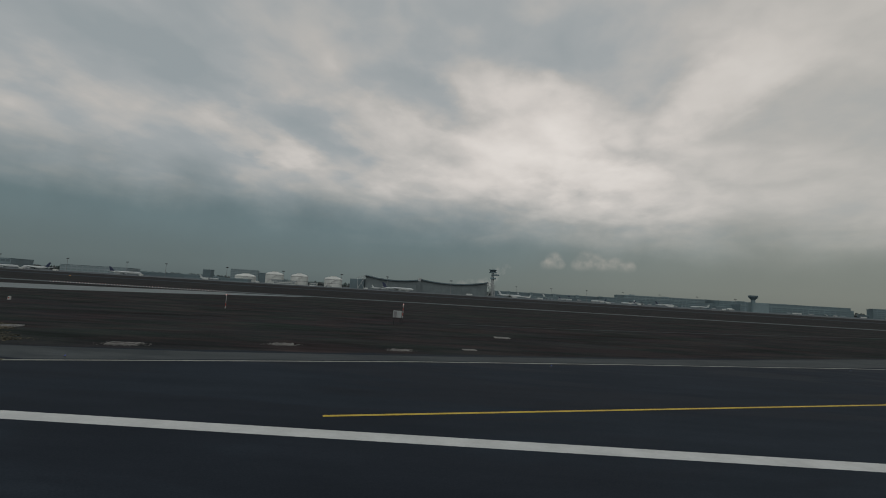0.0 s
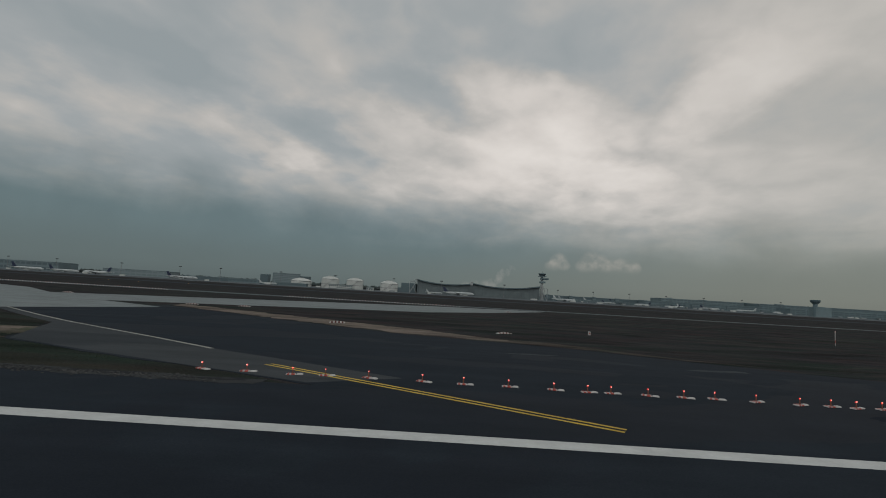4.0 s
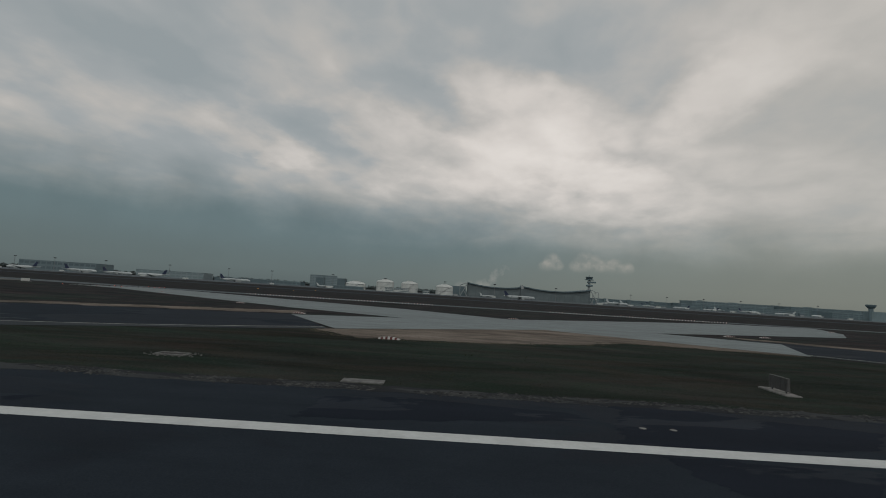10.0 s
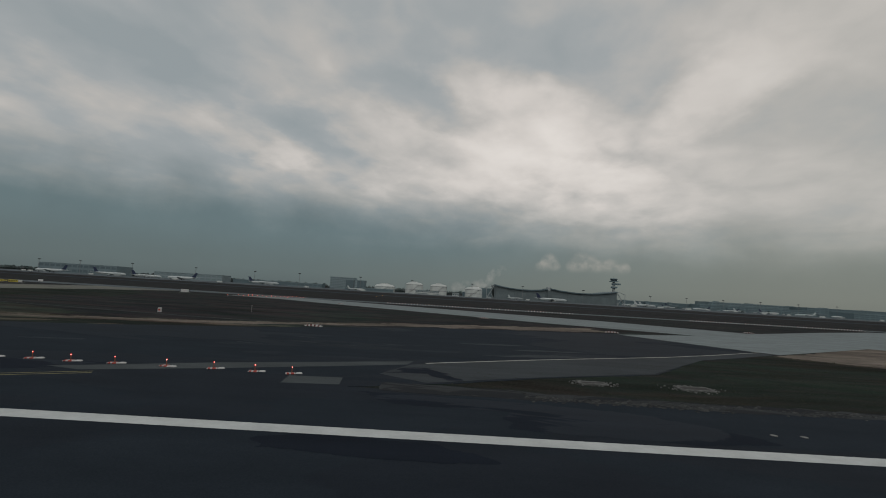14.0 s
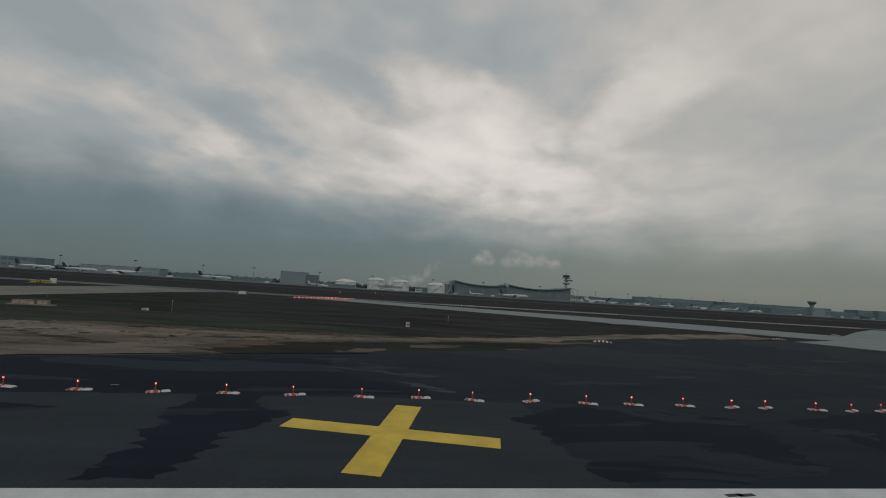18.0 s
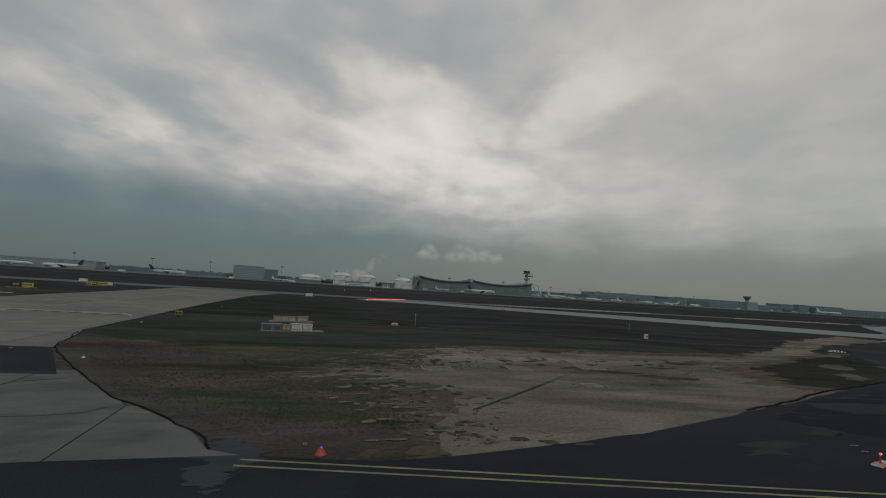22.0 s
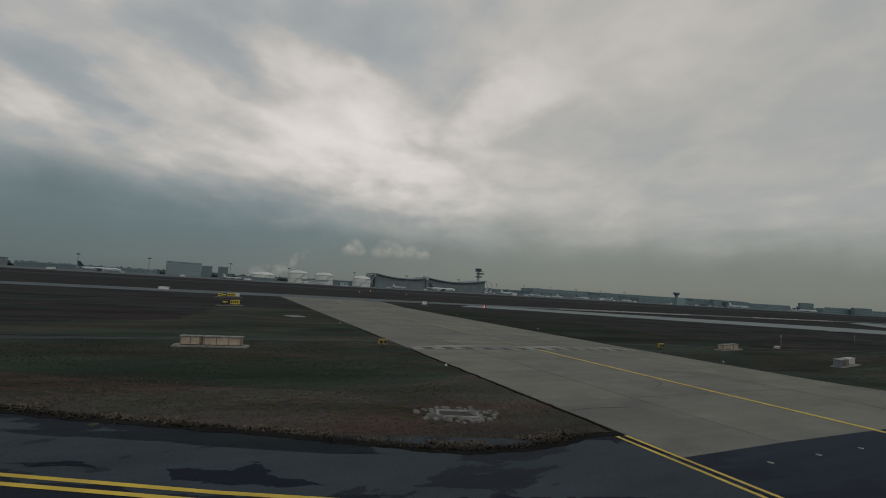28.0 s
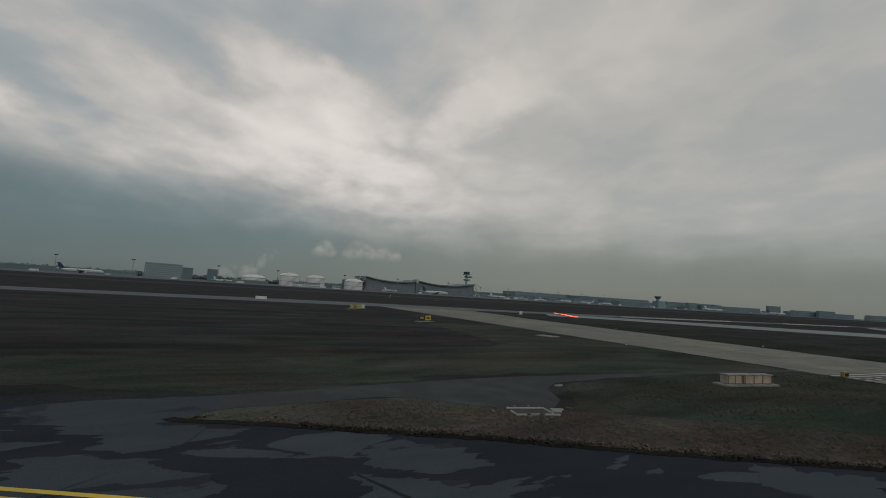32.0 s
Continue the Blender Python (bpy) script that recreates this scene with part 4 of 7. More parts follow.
dried(
    [(-433.3, 62.3), (-432.0, 63.5), (-430.5, 62.3), (-429.2, 61.2), (-428.4, 60.2), (-428.0, 58.8), (-428.3, 58.3), (-427.8, 57.5), (-427.3, 56.7), (-426.8, 55.8), (-432.6, 57.7), (-435.3, 59.3), (-435.7, 60.4), (-433.8, 60.4), (-433.2, 61.0)],
    [(-424.4, 58.3), (-423.1, 57.9), (-420.3, 56.1), (-418.7, 54.5), (-419.7, 54.6), (-422.3, 56.2), (-423.8, 56.8), (-424.4, 57.2)],
    [(-422.4, 55.7), (-421.0, 55.4), (-420.0, 54.7), (-421.0, 54.5), (-422.2, 55.0)])
dried(
    [(-443.4, 68.1), (-442.1, 68.9), (-440.0, 68.1), (-440.0, 66.0), (-441.7, 66.0), (-442.8, 66.6)],
    [(-444.3, 66.8), (-442.3, 65.7), (-441.0, 64.7), (-439.7, 63.5), (-439.8, 62.6), (-439.6, 61.9), (-441.9, 62.7), (-443.3, 63.5)],
    [(-437.6, 61.9), (-435.1, 61.4), (-433.9, 60.6), (-434.6, 60.4), (-437.1, 61.1)])
dried(
    [(-453.5, 75.9), (-450.4, 76.5), (-446.5, 76.4), (-447.2, 73.6), (-448.4, 72.8), (-446.2, 71.1), (-447.8, 70.2), (-449.3, 69.9), (-450.4, 70.8), (-449.8, 71.6), (-451.3, 72.6), (-453.1, 74.4)],
    [(-451.9, 70.1), (-450.8, 70.2), (-448.8, 69.1), (-447.0, 67.6), (-447.2, 66.6), (-447.8, 66.4), (-451.2, 67.6)])
damp(
    [(-415.5, 50.4), (-413.9, 49.8), (-413.7, 50.3), (-412.7, 49.9), (-412.9, 49.4), (-411.8, 48.5), (-412.7, 48.6), (-415.1, 49.6)],
    [(-418.9, 51.8), (-417.5, 51.6), (-416.7, 51.0), (-418.1, 51.2)],
    [(-404.2, 46.7), (-403.8, 46.4), (-403.5, 45.8), (-404.8, 46.0)])
damp(
    [(-434.8, 61.1), (-433.9, 60.9), (-434.0, 60.5), (-434.9, 60.9)],
    [(-432.1, 59.3), (-430.9, 59.2), (-431.1, 58.6), (-431.9, 58.9)],
    [(-430.2, 60.9), (-428.3, 60.8), (-428.0, 60.1), (-429.3, 58.4), (-429.6, 59.1), (-430.9, 59.6)])
dried([(-360.9, 29.1), (-359.7, 28.5), (-359.5, 27.8), (-359.8, 26.6), (-360.3, 25.4), (-360.8, 25.1), (-361.2, 26.1), (-360.9, 26.8), (-360.9, 27.9)])
rng = random.Random(23)
sheet("worn_asphalt_smear", ragged([(-264.8, 39.3), (-262.1, 40.6), (-259.8, 43.2), (-255.8, 44.6), (-253.4, 42.4), (-256.8, 41.7), (-262.1, 39.6)], 0.2, 0.2), 0.0290, GREY_ASPHALT, 0.0, 9.0, 0.001, label="long pale smear on the old asphalt", category="runway")
# sky reflections in thin puddles, painted as small pale sheets
for x, y in ((-318.1, 32.2), (-317.1, 31.9), (-315.9, 31.6), (-315.0, 31.0), (-314.0, 31.2), (-313.1, 30.8), (-318.5, 34.5), (-316.4, 33.9), (-313.8, 27.9), (-313.1, 27.4), (-312.8, 26.8), (-314.3, 28.5), (-280.6, 42.9), (-281.9, 48.5), (-283.9, 38.5), (-275.7, 42.0), (-272.6, 45.6)):
    a, b = rng.uniform(0.35, 0.9) * (1 + (y > 36)), rng.uniform(0.15, 0.3)
    sheet("worn_asphalt_smear", [(x + a * math.cos(t), y + b * math.sin(t) - 0.3 * a * math.cos(t)) for t in (2 * math.pi * k / 12 for k in range(12))], 0.0290, GREY_ASPHALT, 0.22, 0.2, 0.001,
          label="pale fleck painted as a puddle reflection on the old asphalt", category="runway")
rng = random.Random(11)
for name, mat, spots, words, cat in (("dry_spot", DRY, ((-356.5, 38.6), (-355.0, 43.0), (-352.0, 47.6), (-346, 51.2), (-338, 51.5), (-330, 53.2), (-357.2, 36.2), (-360.5, 41.2), (-349, 48.8), (-321, 54.2), (-300, 68.0), (-366, 44.5), (-364, 42.2)), "small spot of dry brown grass", "grass"),
                                     ("weedy_spot", DRY, ((-338.2, 41.4), (-333, 43.4), (-329, 46.0), (-336.0, 39.6), (-341.0, 42.6)), "weedy island of grass in the sandy earth", "grass")):
    for x, y in spots:
        a, b, turn = rng.uniform(0.9, 2.4), rng.uniform(0.35, 0.9), rng.uniform(-0.3, 0.3)
        ring = [(x + a * math.cos(t) * math.cos(turn) - b * math.sin(t) * math.sin(turn), y + a * math.cos(t) * math.sin(turn) + b * math.sin(t) * math.cos(turn)) for t in (2 * math.pi * k / 14 for k in range(14))]
        sheet(name, ring, 0.020, mat, 0.55, 0.3, 0.03, label=words, category=cat)


# ---------------------------------------------------------------- the concrete taxiway: slabs with open joints
def flank(y):
    """The right-hand rim of the concrete, which flares towards the runway."""
    rim = [(27.0, -359.0), (28.1, -361.0), (29.8, -361.8), (32.4, -363.9), (34.4, -365.7), (38.7, -368.5), (47.0, -373.3), (50.9, -374.2), (56.3, -375.6), (87.5, -376.1), (116, -375.8), (146, -375.2), (158, -373.5), (190, -369)]
    for (a, p), (b, q) in zip(rim, rim[1:]):
        if y <= b:
            return p + (q - p) * max(y - a, 0) / (b - a)
    return -369.0


def make_slabs():
    left = -400.9
    ys = [27.5 + 2 * i for i in range(78)]
    base = sheet("concrete_taxiway", [(-420, 27.5), (-420, 39.0), (left, 39.0), (left, 184)] + [(flank(y), y) for y in ys[::-1]], 0.004, JOINT, 0.0, 4.0,
                 label="concrete taxiway of pale slabs with dark joints", category="taxiway")
    rows = [27.6, 31.85, 39.4, 46.6] + [54.45 + 7.1 * i for i in range(19)]
    cols = [-420.4, -414.2, -407.7, left, -395.6, -392.3, -389.2, -382.75, -379.5, -376.3, -370.05, -364.6, -358.0]
    h = 0.030
    rng = random.Random(3)
    for y0, y1 in zip(rows, rows[1:]):
        if y0 == 39.4:
            continue
        run = [c for c in cols if not (y0 > 38.9 and c in (-379.5, -392.3))]
        if y1 < 33:
            run = [-374.0 if c == -376.3 else c for c in run]
        for x0, x1 in zip(run, run[1:]):
            if (y0 > 38 and x0 < left - 0.1) or (y1 < 33 and -379.6 < x0 and x1 < -373.9):
                continue
            gx, gy = 0.030, 0.014
            ys = [y0 + gy + (y1 - y0 - 2 * gy) * i / 8 for i in range(9)]
            side = [(min(x1 - gx, flank(y)), y) for y in ys if flank(y) > x0 + 0.2]
            if len(side) < 2:
                continue
            if x1 - gx < flank(side[-1][1]):
                side = [side[0], side[-1]]
            line = [(x0 + gx, side[-1][1]), (x0 + gx, side[0][1])] + side
            bm = bmesh.new()
            lift = rng.uniform(-0.003, 0.003)
            top = [bm.verts.new((x, y, h + lift + rise(x, y))) for x, y in line]
            low = [bm.verts.new(v.co - Vector((0, 0, 0.02))) for v in top]
            bm.faces.new(top)
            for i in range(len(top)):
                bm.faces.new((top[i], low[i], low[(i + 1) % len(top)], top[(i + 1) % len(top)]))
            part("slab", bm, CONCRETE if y0 > 40 else OLD_CONCRETE, base)
    for k, line in enumerate(([(-382.7, 33.6), (-382.4, 33.3), (-381.9, 33.05), (-381.5, 32.7), (-381.1, 32.0)], [(-365.1, 32.7), (-365.6, 32.0), (-366.5, 31.7), (-368.9, 31.5)], [(-370.0, 36.7), (-369.2, 37.2), (-368.4, 37.6)],
                              [(-400.7, 52.9), (-399.4, 53.1), (-397.4, 52.9)], [(-380.6, 34.4), (-379.9, 34.7), (-379.3, 34.3)], [(-391.5, 56.5), (-390.2, 57.3), (-389.6, 58.8)], [(-386.0, 61.5), (-385.1, 60.4), (-383.2, 60.2)])):
        stripe("crack", [p + Vector((noise.noise((p.x * 3, p.y * 3, k)) * 0.06, noise.noise((p.x * 3, p.y * 3, 9 + k)) * 0.06)) for p in smooth_line(line, 0.25)], 0.05, 0.036, JOINT, "dark open crack", parent=base)
    sheet("asphalt_patch", [(-379.6, 25.5), (-374.0, 25.5), (-374.0, 31.8), (-379.6, 31.9)], 0.028, TAXI_ASPHALT, 0.0, 4.0, parent=base, label="dark asphalt patch")


make_slabs()


# ---------------------------------------------------------------- markings
stripe("edge_line", [(x, 15.37) for x in range(400, -1201, -50)], 0.84, 0.030, WHITE_PAINT, "broad white runway edge line")


def twin(pts, gap=0.42, width=0.17, z=0.031, mat=YELLOW_PAINT, label="double yellow taxiway edge line"):
    thing = tagged(empty("taxi_edge_line", pose(0, 0, 0)), label, "marking", kind="structure")
    pts = [Vector(p) for p in pts]
    for side in (-0.5, 0.5):
        line = []
        for i, p in enumerate(pts):
            d = (pts[min(i + 1, len(pts) - 1)] - pts[max(i - 1, 0)]).normalized()
            line.append(p + Vector((-d.y, d.x)) * gap * side)
        stripe("painted_line", line, width, z, mat, "", parent=thing)


twin([(-54.2, 24.3), (-42.6, 19.2), (-22.2, 24.0)], mat=PALE_YELLOW)
stripe("taxi_edge_line", [(-22.2, 24.0), (42.0, 48.2), (150, 80.9)], 0.24, 0.034, FADED_WHITE, "worn pale taxiway edge line")
for lead in ([(-38, 8.0), (-27.1, 11.1), (-17.0, 13.3)], [(-4.1, 17.4), (24.8, 26.2), (90, 51.6), (200, 82)]):
    stripe("taxi_centre_line", lead, 0.21, 0.033, YELLOW_PAINT, "yellow taxiway lead-off line")
twin([(-88.3, 17.6), (-105.6, 27.3)])
stripe("taxi_edge_line", SHOULDER_A[1:], 0.28, 0.032, FADED_WHITE, "worn white taxiway edge line")
stripe("taxi_edge_line", [(-269.0, 31.6)] + SHOULDER_B, 0.28, 0.032, FADED_WHITE, "worn white taxiway edge line")
twin([(-293.1, 18.2), (-285.0, 22.5)], width=0.09, mat=PALE_YELLOW)
twin([(-360.1, 27.1), (-337.8, 21.6), (-331.8, 24.9)], width=0.10, mat=PALE_YELLOW)
twin([(-401.2, 34.1), (-401.2, 49.6)], width=0.15, z=0.036, mat=WORN_YELLOW)
twin([(-452.0, 68.4), (-443.4, 63.55), (-435.3, 59.1), (-427.1, 55.0), (-423.9, 53.4), (-418.5, 50.7), (-414.2, 48.5), (-409.6, 46.4), (-396.1, 40.0)], z=0.036)


for mx in (-306.9, -306.55, -34.7, -34.2):
    stripe("tyre_mark", [(mx - 0.28, 15.36), (mx + 0.24, 15.42)], 0.16, 0.0315, BLACK_PAINT, "black rubber scuff on the white edge line", "marking", thick=0.001)


def cross(cx, cy, turn):
    thing = tagged(empty("closed_taxiway_cross", pose(cx, cy, 0, 0, 0, turn)), "large yellow painted cross on a closed taxiway", "marking", kind="structure")
    for a in (0, 91.3):
        bm = bmesh.new()
        box(bm, -3.65, 3.65, -0.52, 0.52, 0.028, 0.034 + 0.004 * (a > 0))
        bmesh.ops.transform(bm, matrix=pose(0, 0, 0, 0, 0, a), verts=bm.verts)
        part("painted_arm", bm, YELLOW_PAINT, thing)


cross(-67.6, 20.05, 14.6)
cross(-315.62, 20.14, -15.2)
stripe("taxi_centre_line", [(-389.1, 28.6), (-389.18, 40), (-389.16, 47), (-389.05, 56), (-388.8, 71.5)], 0.30, 0.042, WORN_YELLOW, "worn pale yellow taxiway centre line")
stripe("taxi_centre_line", smooth_line([(-388.75, 74.8), (-388.8, 115.0), (-388.8, 150), (-384, 176), (-370, 192), (-340, 199)], 4), 0.32, 0.042, PALE_YELLOW, "pale yellow taxiway centre line")


def holding_bar():
    thing = tagged(empty("holding_bar", pose(0, 0, 0)), "ladder-like holding position marking across the concrete", "marking", kind="structure")
    stripe("black_ground", [(-401.0, 73.0), (-378.6, 72.6)], 2.7, 0.040, BLACK_PAINT, "dark painted ground", parent=thing)
    for y, mat in ((73.95, FADED_WHITE), (73.2, FADED_WHITE)):
        stripe("painted_line", [(-400.9, y), (-379.0, y - 0.4)], 0.32, 0.046, mat, "", parent=thing)
    for y, shift in ((72.5, 0.0), (71.85, 0.0)):
        for i in range(12):
            x = -400.6 + 1.83 * i + shift
            stripe("painted_dash", [(x, y - 0.018 * (x + 400)), (x + 0.95, y - 0.018 * (x + 401))], 0.30, 0.046, FADED_WHITE, "", parent=thing)
    stripe("painted_line", [(-379.0, 73.55), (-377.9, 72.2), (-377.3, 71.0)], 0.3, 0.046, FADED_WHITE, "", parent=thing)


holding_bar()
for dash in ([(-42.4, 21.6), (-39.5, 21.7)], [(-38.0, 21.7), (-34.8, 21.8)]):
    stripe("worn_paint_dash", dash, 0.22, 0.031, FADED_WHITE, "worn pale paint remains on the asphalt")


# shade at the foot of the turf edge, painted as a dark strip along the pavement
def soil_rim(line, width, seed):
    pts = [p + Vector((noise.noise((p.x * 0.8, p.y * 0.8, seed)) + 0.8 * noise.noise((p.x * 3.1, p.y * 3.1, seed)), noise.noise((p.x * 0.8, p.y * 0.8, seed + 5)) + 0.8 * noise.noise((p.x * 3.1, p.y * 3.1, seed + 5)))) * 0.15 for p in smooth_line(line, 0.3)]
    stripe("soil_rim", pts, width, 0.044, TURF_SHADE, "painted dark shade rim between grass and pavement", "earth", thick=0.03)


soil_rim([(-401.0, 49.9), (-402.5, 49.9), (-405.1, 49.4), (-408.1, 49.9), (-413.1, 52.8), (-417.3, 55.0), (-420.8, 57.1), (-424.5, 59.5), (-428.1, 61.7), (-432.8, 64.4), (-435.5, 66.0), (-439.2, 68.3), (-442.8, 70.2), (-445.1, 71.5), (-447.5, 72.6), (-448.4, 73.3)], 0.42, 1)
soil_rim([(flank(y) + 0.08, y) for y in (28.2, 29.8, 32.4, 34.4, 38.7, 47.0, 50.9, 56.3, 70, 87.5, 110)], 0.07, 2)
soil_rim([(-401.0, y) for y in (50.2, 55, 60, 66, 71.5)], 0.16, 3)
soil_rim([(-401.0, y) for y in (77.2, 84, 91)], 0.16, 3)
soil_rim([(-338.5, 31.5), (-333.6, 33.2), (-328.7, 35.3), (-323.2, 37.0), (-316.6, 39.2)], 0.16, 4)


# ---------------------------------------------------------------- the far side: apron, hangar, tower, tanks, halls, terminals
sheet("far_runway", [(-1500, 400), (-1500, 446), (700, 446), (700, 400)], 0.03, TAXI_ASPHALT, 0.0, 20.0, label="distant runway of dark asphalt", category="runway")
sheet("apron", [(-2200, 640), (-2200, 1450), (2400, 1450), (2400, 560), (1200, 620), (500, 650)], 0.05, FAR_PAVING, 0.0, 40.0, label="wide grey apron in front of the terminals", category="apron")


def hollow(bm, pts, y0, y1):
    """A front of (x, bottom, top) columns, pulled back to a solid."""
    f = [[bm.verts.new((x, y, z)) for z in (lo, hi)] for y in (y0, y1) for x, lo, hi in pts]
    n = len(pts)
    for i in range(n - 1):
        for a, b in ((0, 0), (n, 1)):
            q = (f[a + i][0], f[a + i + 1][0], f[a + i + 1][1], f[a + i][1])
            bm.faces.new(q if not b else q[::-1])
        bm.faces.new((f[i][1], f[i + 1][1], f[n + i + 1][1], f[n + i][1]))
    for i in (0, n - 1):
        bm.faces.new((f[i][0], f[i][1], f[n + i][1], f[n + i][0]))
    bmesh.ops.recalc_face_normals(bm, faces=bm.faces[:])


def make_hangar():
    z0 = 1.2
    thing = tagged(empty("maintenance_hangar", pose(-34, 927, z0, 0, 0, -2.2)), "huge grey hangar with two sagging roofs and white end braces", "hangar")
    thing.scale = (0.924, 0.924, 0.924)

    def sag(a, b, ha, hb, dip):
        out = []
        for i in range(17):
            t = i / 16
            out.append((a + (b - a) * t, ha + (hb - ha) * t - dip * 4 * t * (1 - t)))
        return out
    for a, b, ha, hb, dip in ((-132, -17, 31, 27, 5.5), (-11, 132, 29, 30, 7.0)):
        line = sag(a, b, ha, hb, dip)
        bm = bmesh.new()
        hollow(bm, [(x, 0, h - 2.2) for x, h in line], 0, 90)
        wall = part("wall", bm, HANGAR_WALL, thing)
        bm = bmesh.new()
        hollow(bm, [(x, h - 2.2, h) for x, h in line], -4, 94)
        part("roof", bm, WALL_DARK, thing, "dark sagging roof edge")
        n = 8
        for i in range(n):
            bm = bmesh.new()
            w = (b - a - 8) / n
            box(bm, a + 4 + i * w + 0.5, a + 4 + (i + 1) * w - 0.5, -0.5, 0.2, 0.3, 15.5)
            part("gate_leaf", bm, HANGAR_GATE, wall)
    bm = bmesh.new()
    box(bm, -17, -11, -3, 20, 23.5, 31)
    part("pylon_head", bm, WALL_PALE, thing, "pale concrete head between the roofs")
    bm = bmesh.new()
    box(bm, -17, -11, -2.6, 20, 0, 23.5)
    part("pylon", bm, HANGAR_WALL, thing)
    for x, s in ((-132, -1), (132, 1)):
        for a, b, r in (((0, 29), (16, 0), 0.8), ((1, 0), (9, 14), 0.65), ((16, 0), (17, 24), 0.6), ((0, 30), (17, 24), 0.6)):
            for y in (-2, 40):
                bm = bmesh.new()
                tube(bm, [(x + s * a[0], y, a[1]), (x + s * b[0], y, b[1])], r, 6)
                part("end_brace", bm, WALL_PALE, thing, "pale steel end brace")
    bm = bmesh.new()
    box(bm, -168, -136, 8, 60, 0, 21)
    part("side_hall", bm, WALL_DARK, thing, "dark glazed side hall")


make_hangar()


def make_tower():
    thing = tagged(empty("control_tower", pose(104.5, 984, 1.4)), "tall grey control tower with stacked offset cabins", "tower")
    thing.scale = (0.924, 0.924, 0.924)
    bm = bmesh.new()
    lathe(bm, [(3.4, -1), (3.0, 44), (3.0, 56)], 16)
    part("shaft", bm, WALL_PALE, thing)
    for name, (x0, x1, z0, z1), mat in (("lower_cabin", (-5, 7, 39, 43), WALL_GREY), ("equipment_deck", (-3, 14, 47, 50.5), WALL_DARK), ("cab_floor", (-8, 9, 53.5, 55.5), WALL_GREY)):
        bm = bmesh.new()
        box(bm, x0, x1, -6, 6, z0, z1, 0.4)
        part(name, bm, mat, thing)
    bm = bmesh.new()
    lathe(bm, [(6.5, 55.5), (8.3, 60)], 12)
    cab = part("cab", bm, GLASS, thing, "dark glazed control cab")
    bm = bmesh.new()
    lathe(bm, [(8.9, 60), (8.9, 60.8), (6, 61.6)], 12)
    part("roof", bm, WALL_GREY, cab)
    bm = bmesh.new()
    tube(bm, [(0, 0, 61), (0, 0, 66)], 0.25, 6)
    part("aerial", bm, DARK_METAL, cab)


make_tower()


def make_small_tower():
    thing = tagged(empty("ramp_tower", pose(537, 804, 1.2)), "squat grey ramp tower with a flared dark cab", "tower")
    thing.scale = (0.94, 0.94, 1.05)
    bm = bmesh.new()
    lathe(bm, [(4.0, -1), (3.6, 22)], 12)
    part("shaft", bm, WALL_GREY, thing)
    bm = bmesh.new()
    lathe(bm, [(4.6, 21), (7.8, 24.6), (8.0, 27.0), (7.4, 27.4)], 12)
    part("cab", bm, WALL_DARK, thing, "dark flared cab")
    bm = bmesh.new()
    box(bm, -2, 26, -4, 14, -1, 16)
    part("annex", bm, ROOF, thing)


make_small_tower()


def make_tank(x, y, r, h, dome):
    z = rise(x, y)
    thing = tagged(empty("fuel_tank", pose(x, y, z)), "round white steel fuel tank with a shallow domed roof", "tank", "fuel tanks")
    bm = bmesh.new()
    lathe(bm, [(r, -1), (r, h)], 40)
    shell = part("shell", bm, TANK_WHITE, thing, smooth=False)
    bm = bmesh.new()
    lathe(bm, [(r * math.cos(a), h + dome * math.sin(a)) for a in (radians(9 * k) for k in range(10))] + [(0.3, h + dome)], 40)
    part("roof", bm, TANK_WHITE, thing, "white domed roof")
    for zz in (h * 0.45, h - 0.3):
        bm = bmesh.new()
        lathe(bm, [(r + 0.05, zz), (r + 0.3, zz), (r + 0.3, zz + 0.5), (r + 0.05, zz + 0.5)], 40)
        part("hoop", bm, GREY_METAL, shell)
    bm = bmesh.new()
    lathe(bm, [(r * 0.32, h + dome * 0.93), (r * 0.34, h + dome * 0.93), (r * 0.34, h + dome * 0.93 + 1.3), (r * 0.32, h + dome * 0.93 + 1.3)], 24)
    part("crown_rail", bm, TANK_WHITE, thing)
    for k in range(9):
        a = radians(-125 + 8 * k)
        bm = bmesh.new()
        box(bm, -1.2, 1.2, -0.5, 0.5, 0.4 + h * k / 9, 0.9 + h * k / 9, 0, 0, pose((r + 0.6) * math.cos(a), (r + 0.6) * math.sin(a), 0, 0, 0, math.degrees(a) + 90))
        part("stair_flight", bm, GREY_METAL, shell)


for tx, ty, tr, th, td in ((-203, 857, 16.0, 13.6, 5.6), (-313, 860, 16.0, 16.2, 5.2), (-268, 865, 15.5, 15.6, 5.2), (-368, 863, 18.5, 9.8, 5.2)):
    make_tank(tx, ty, tr, th, td)


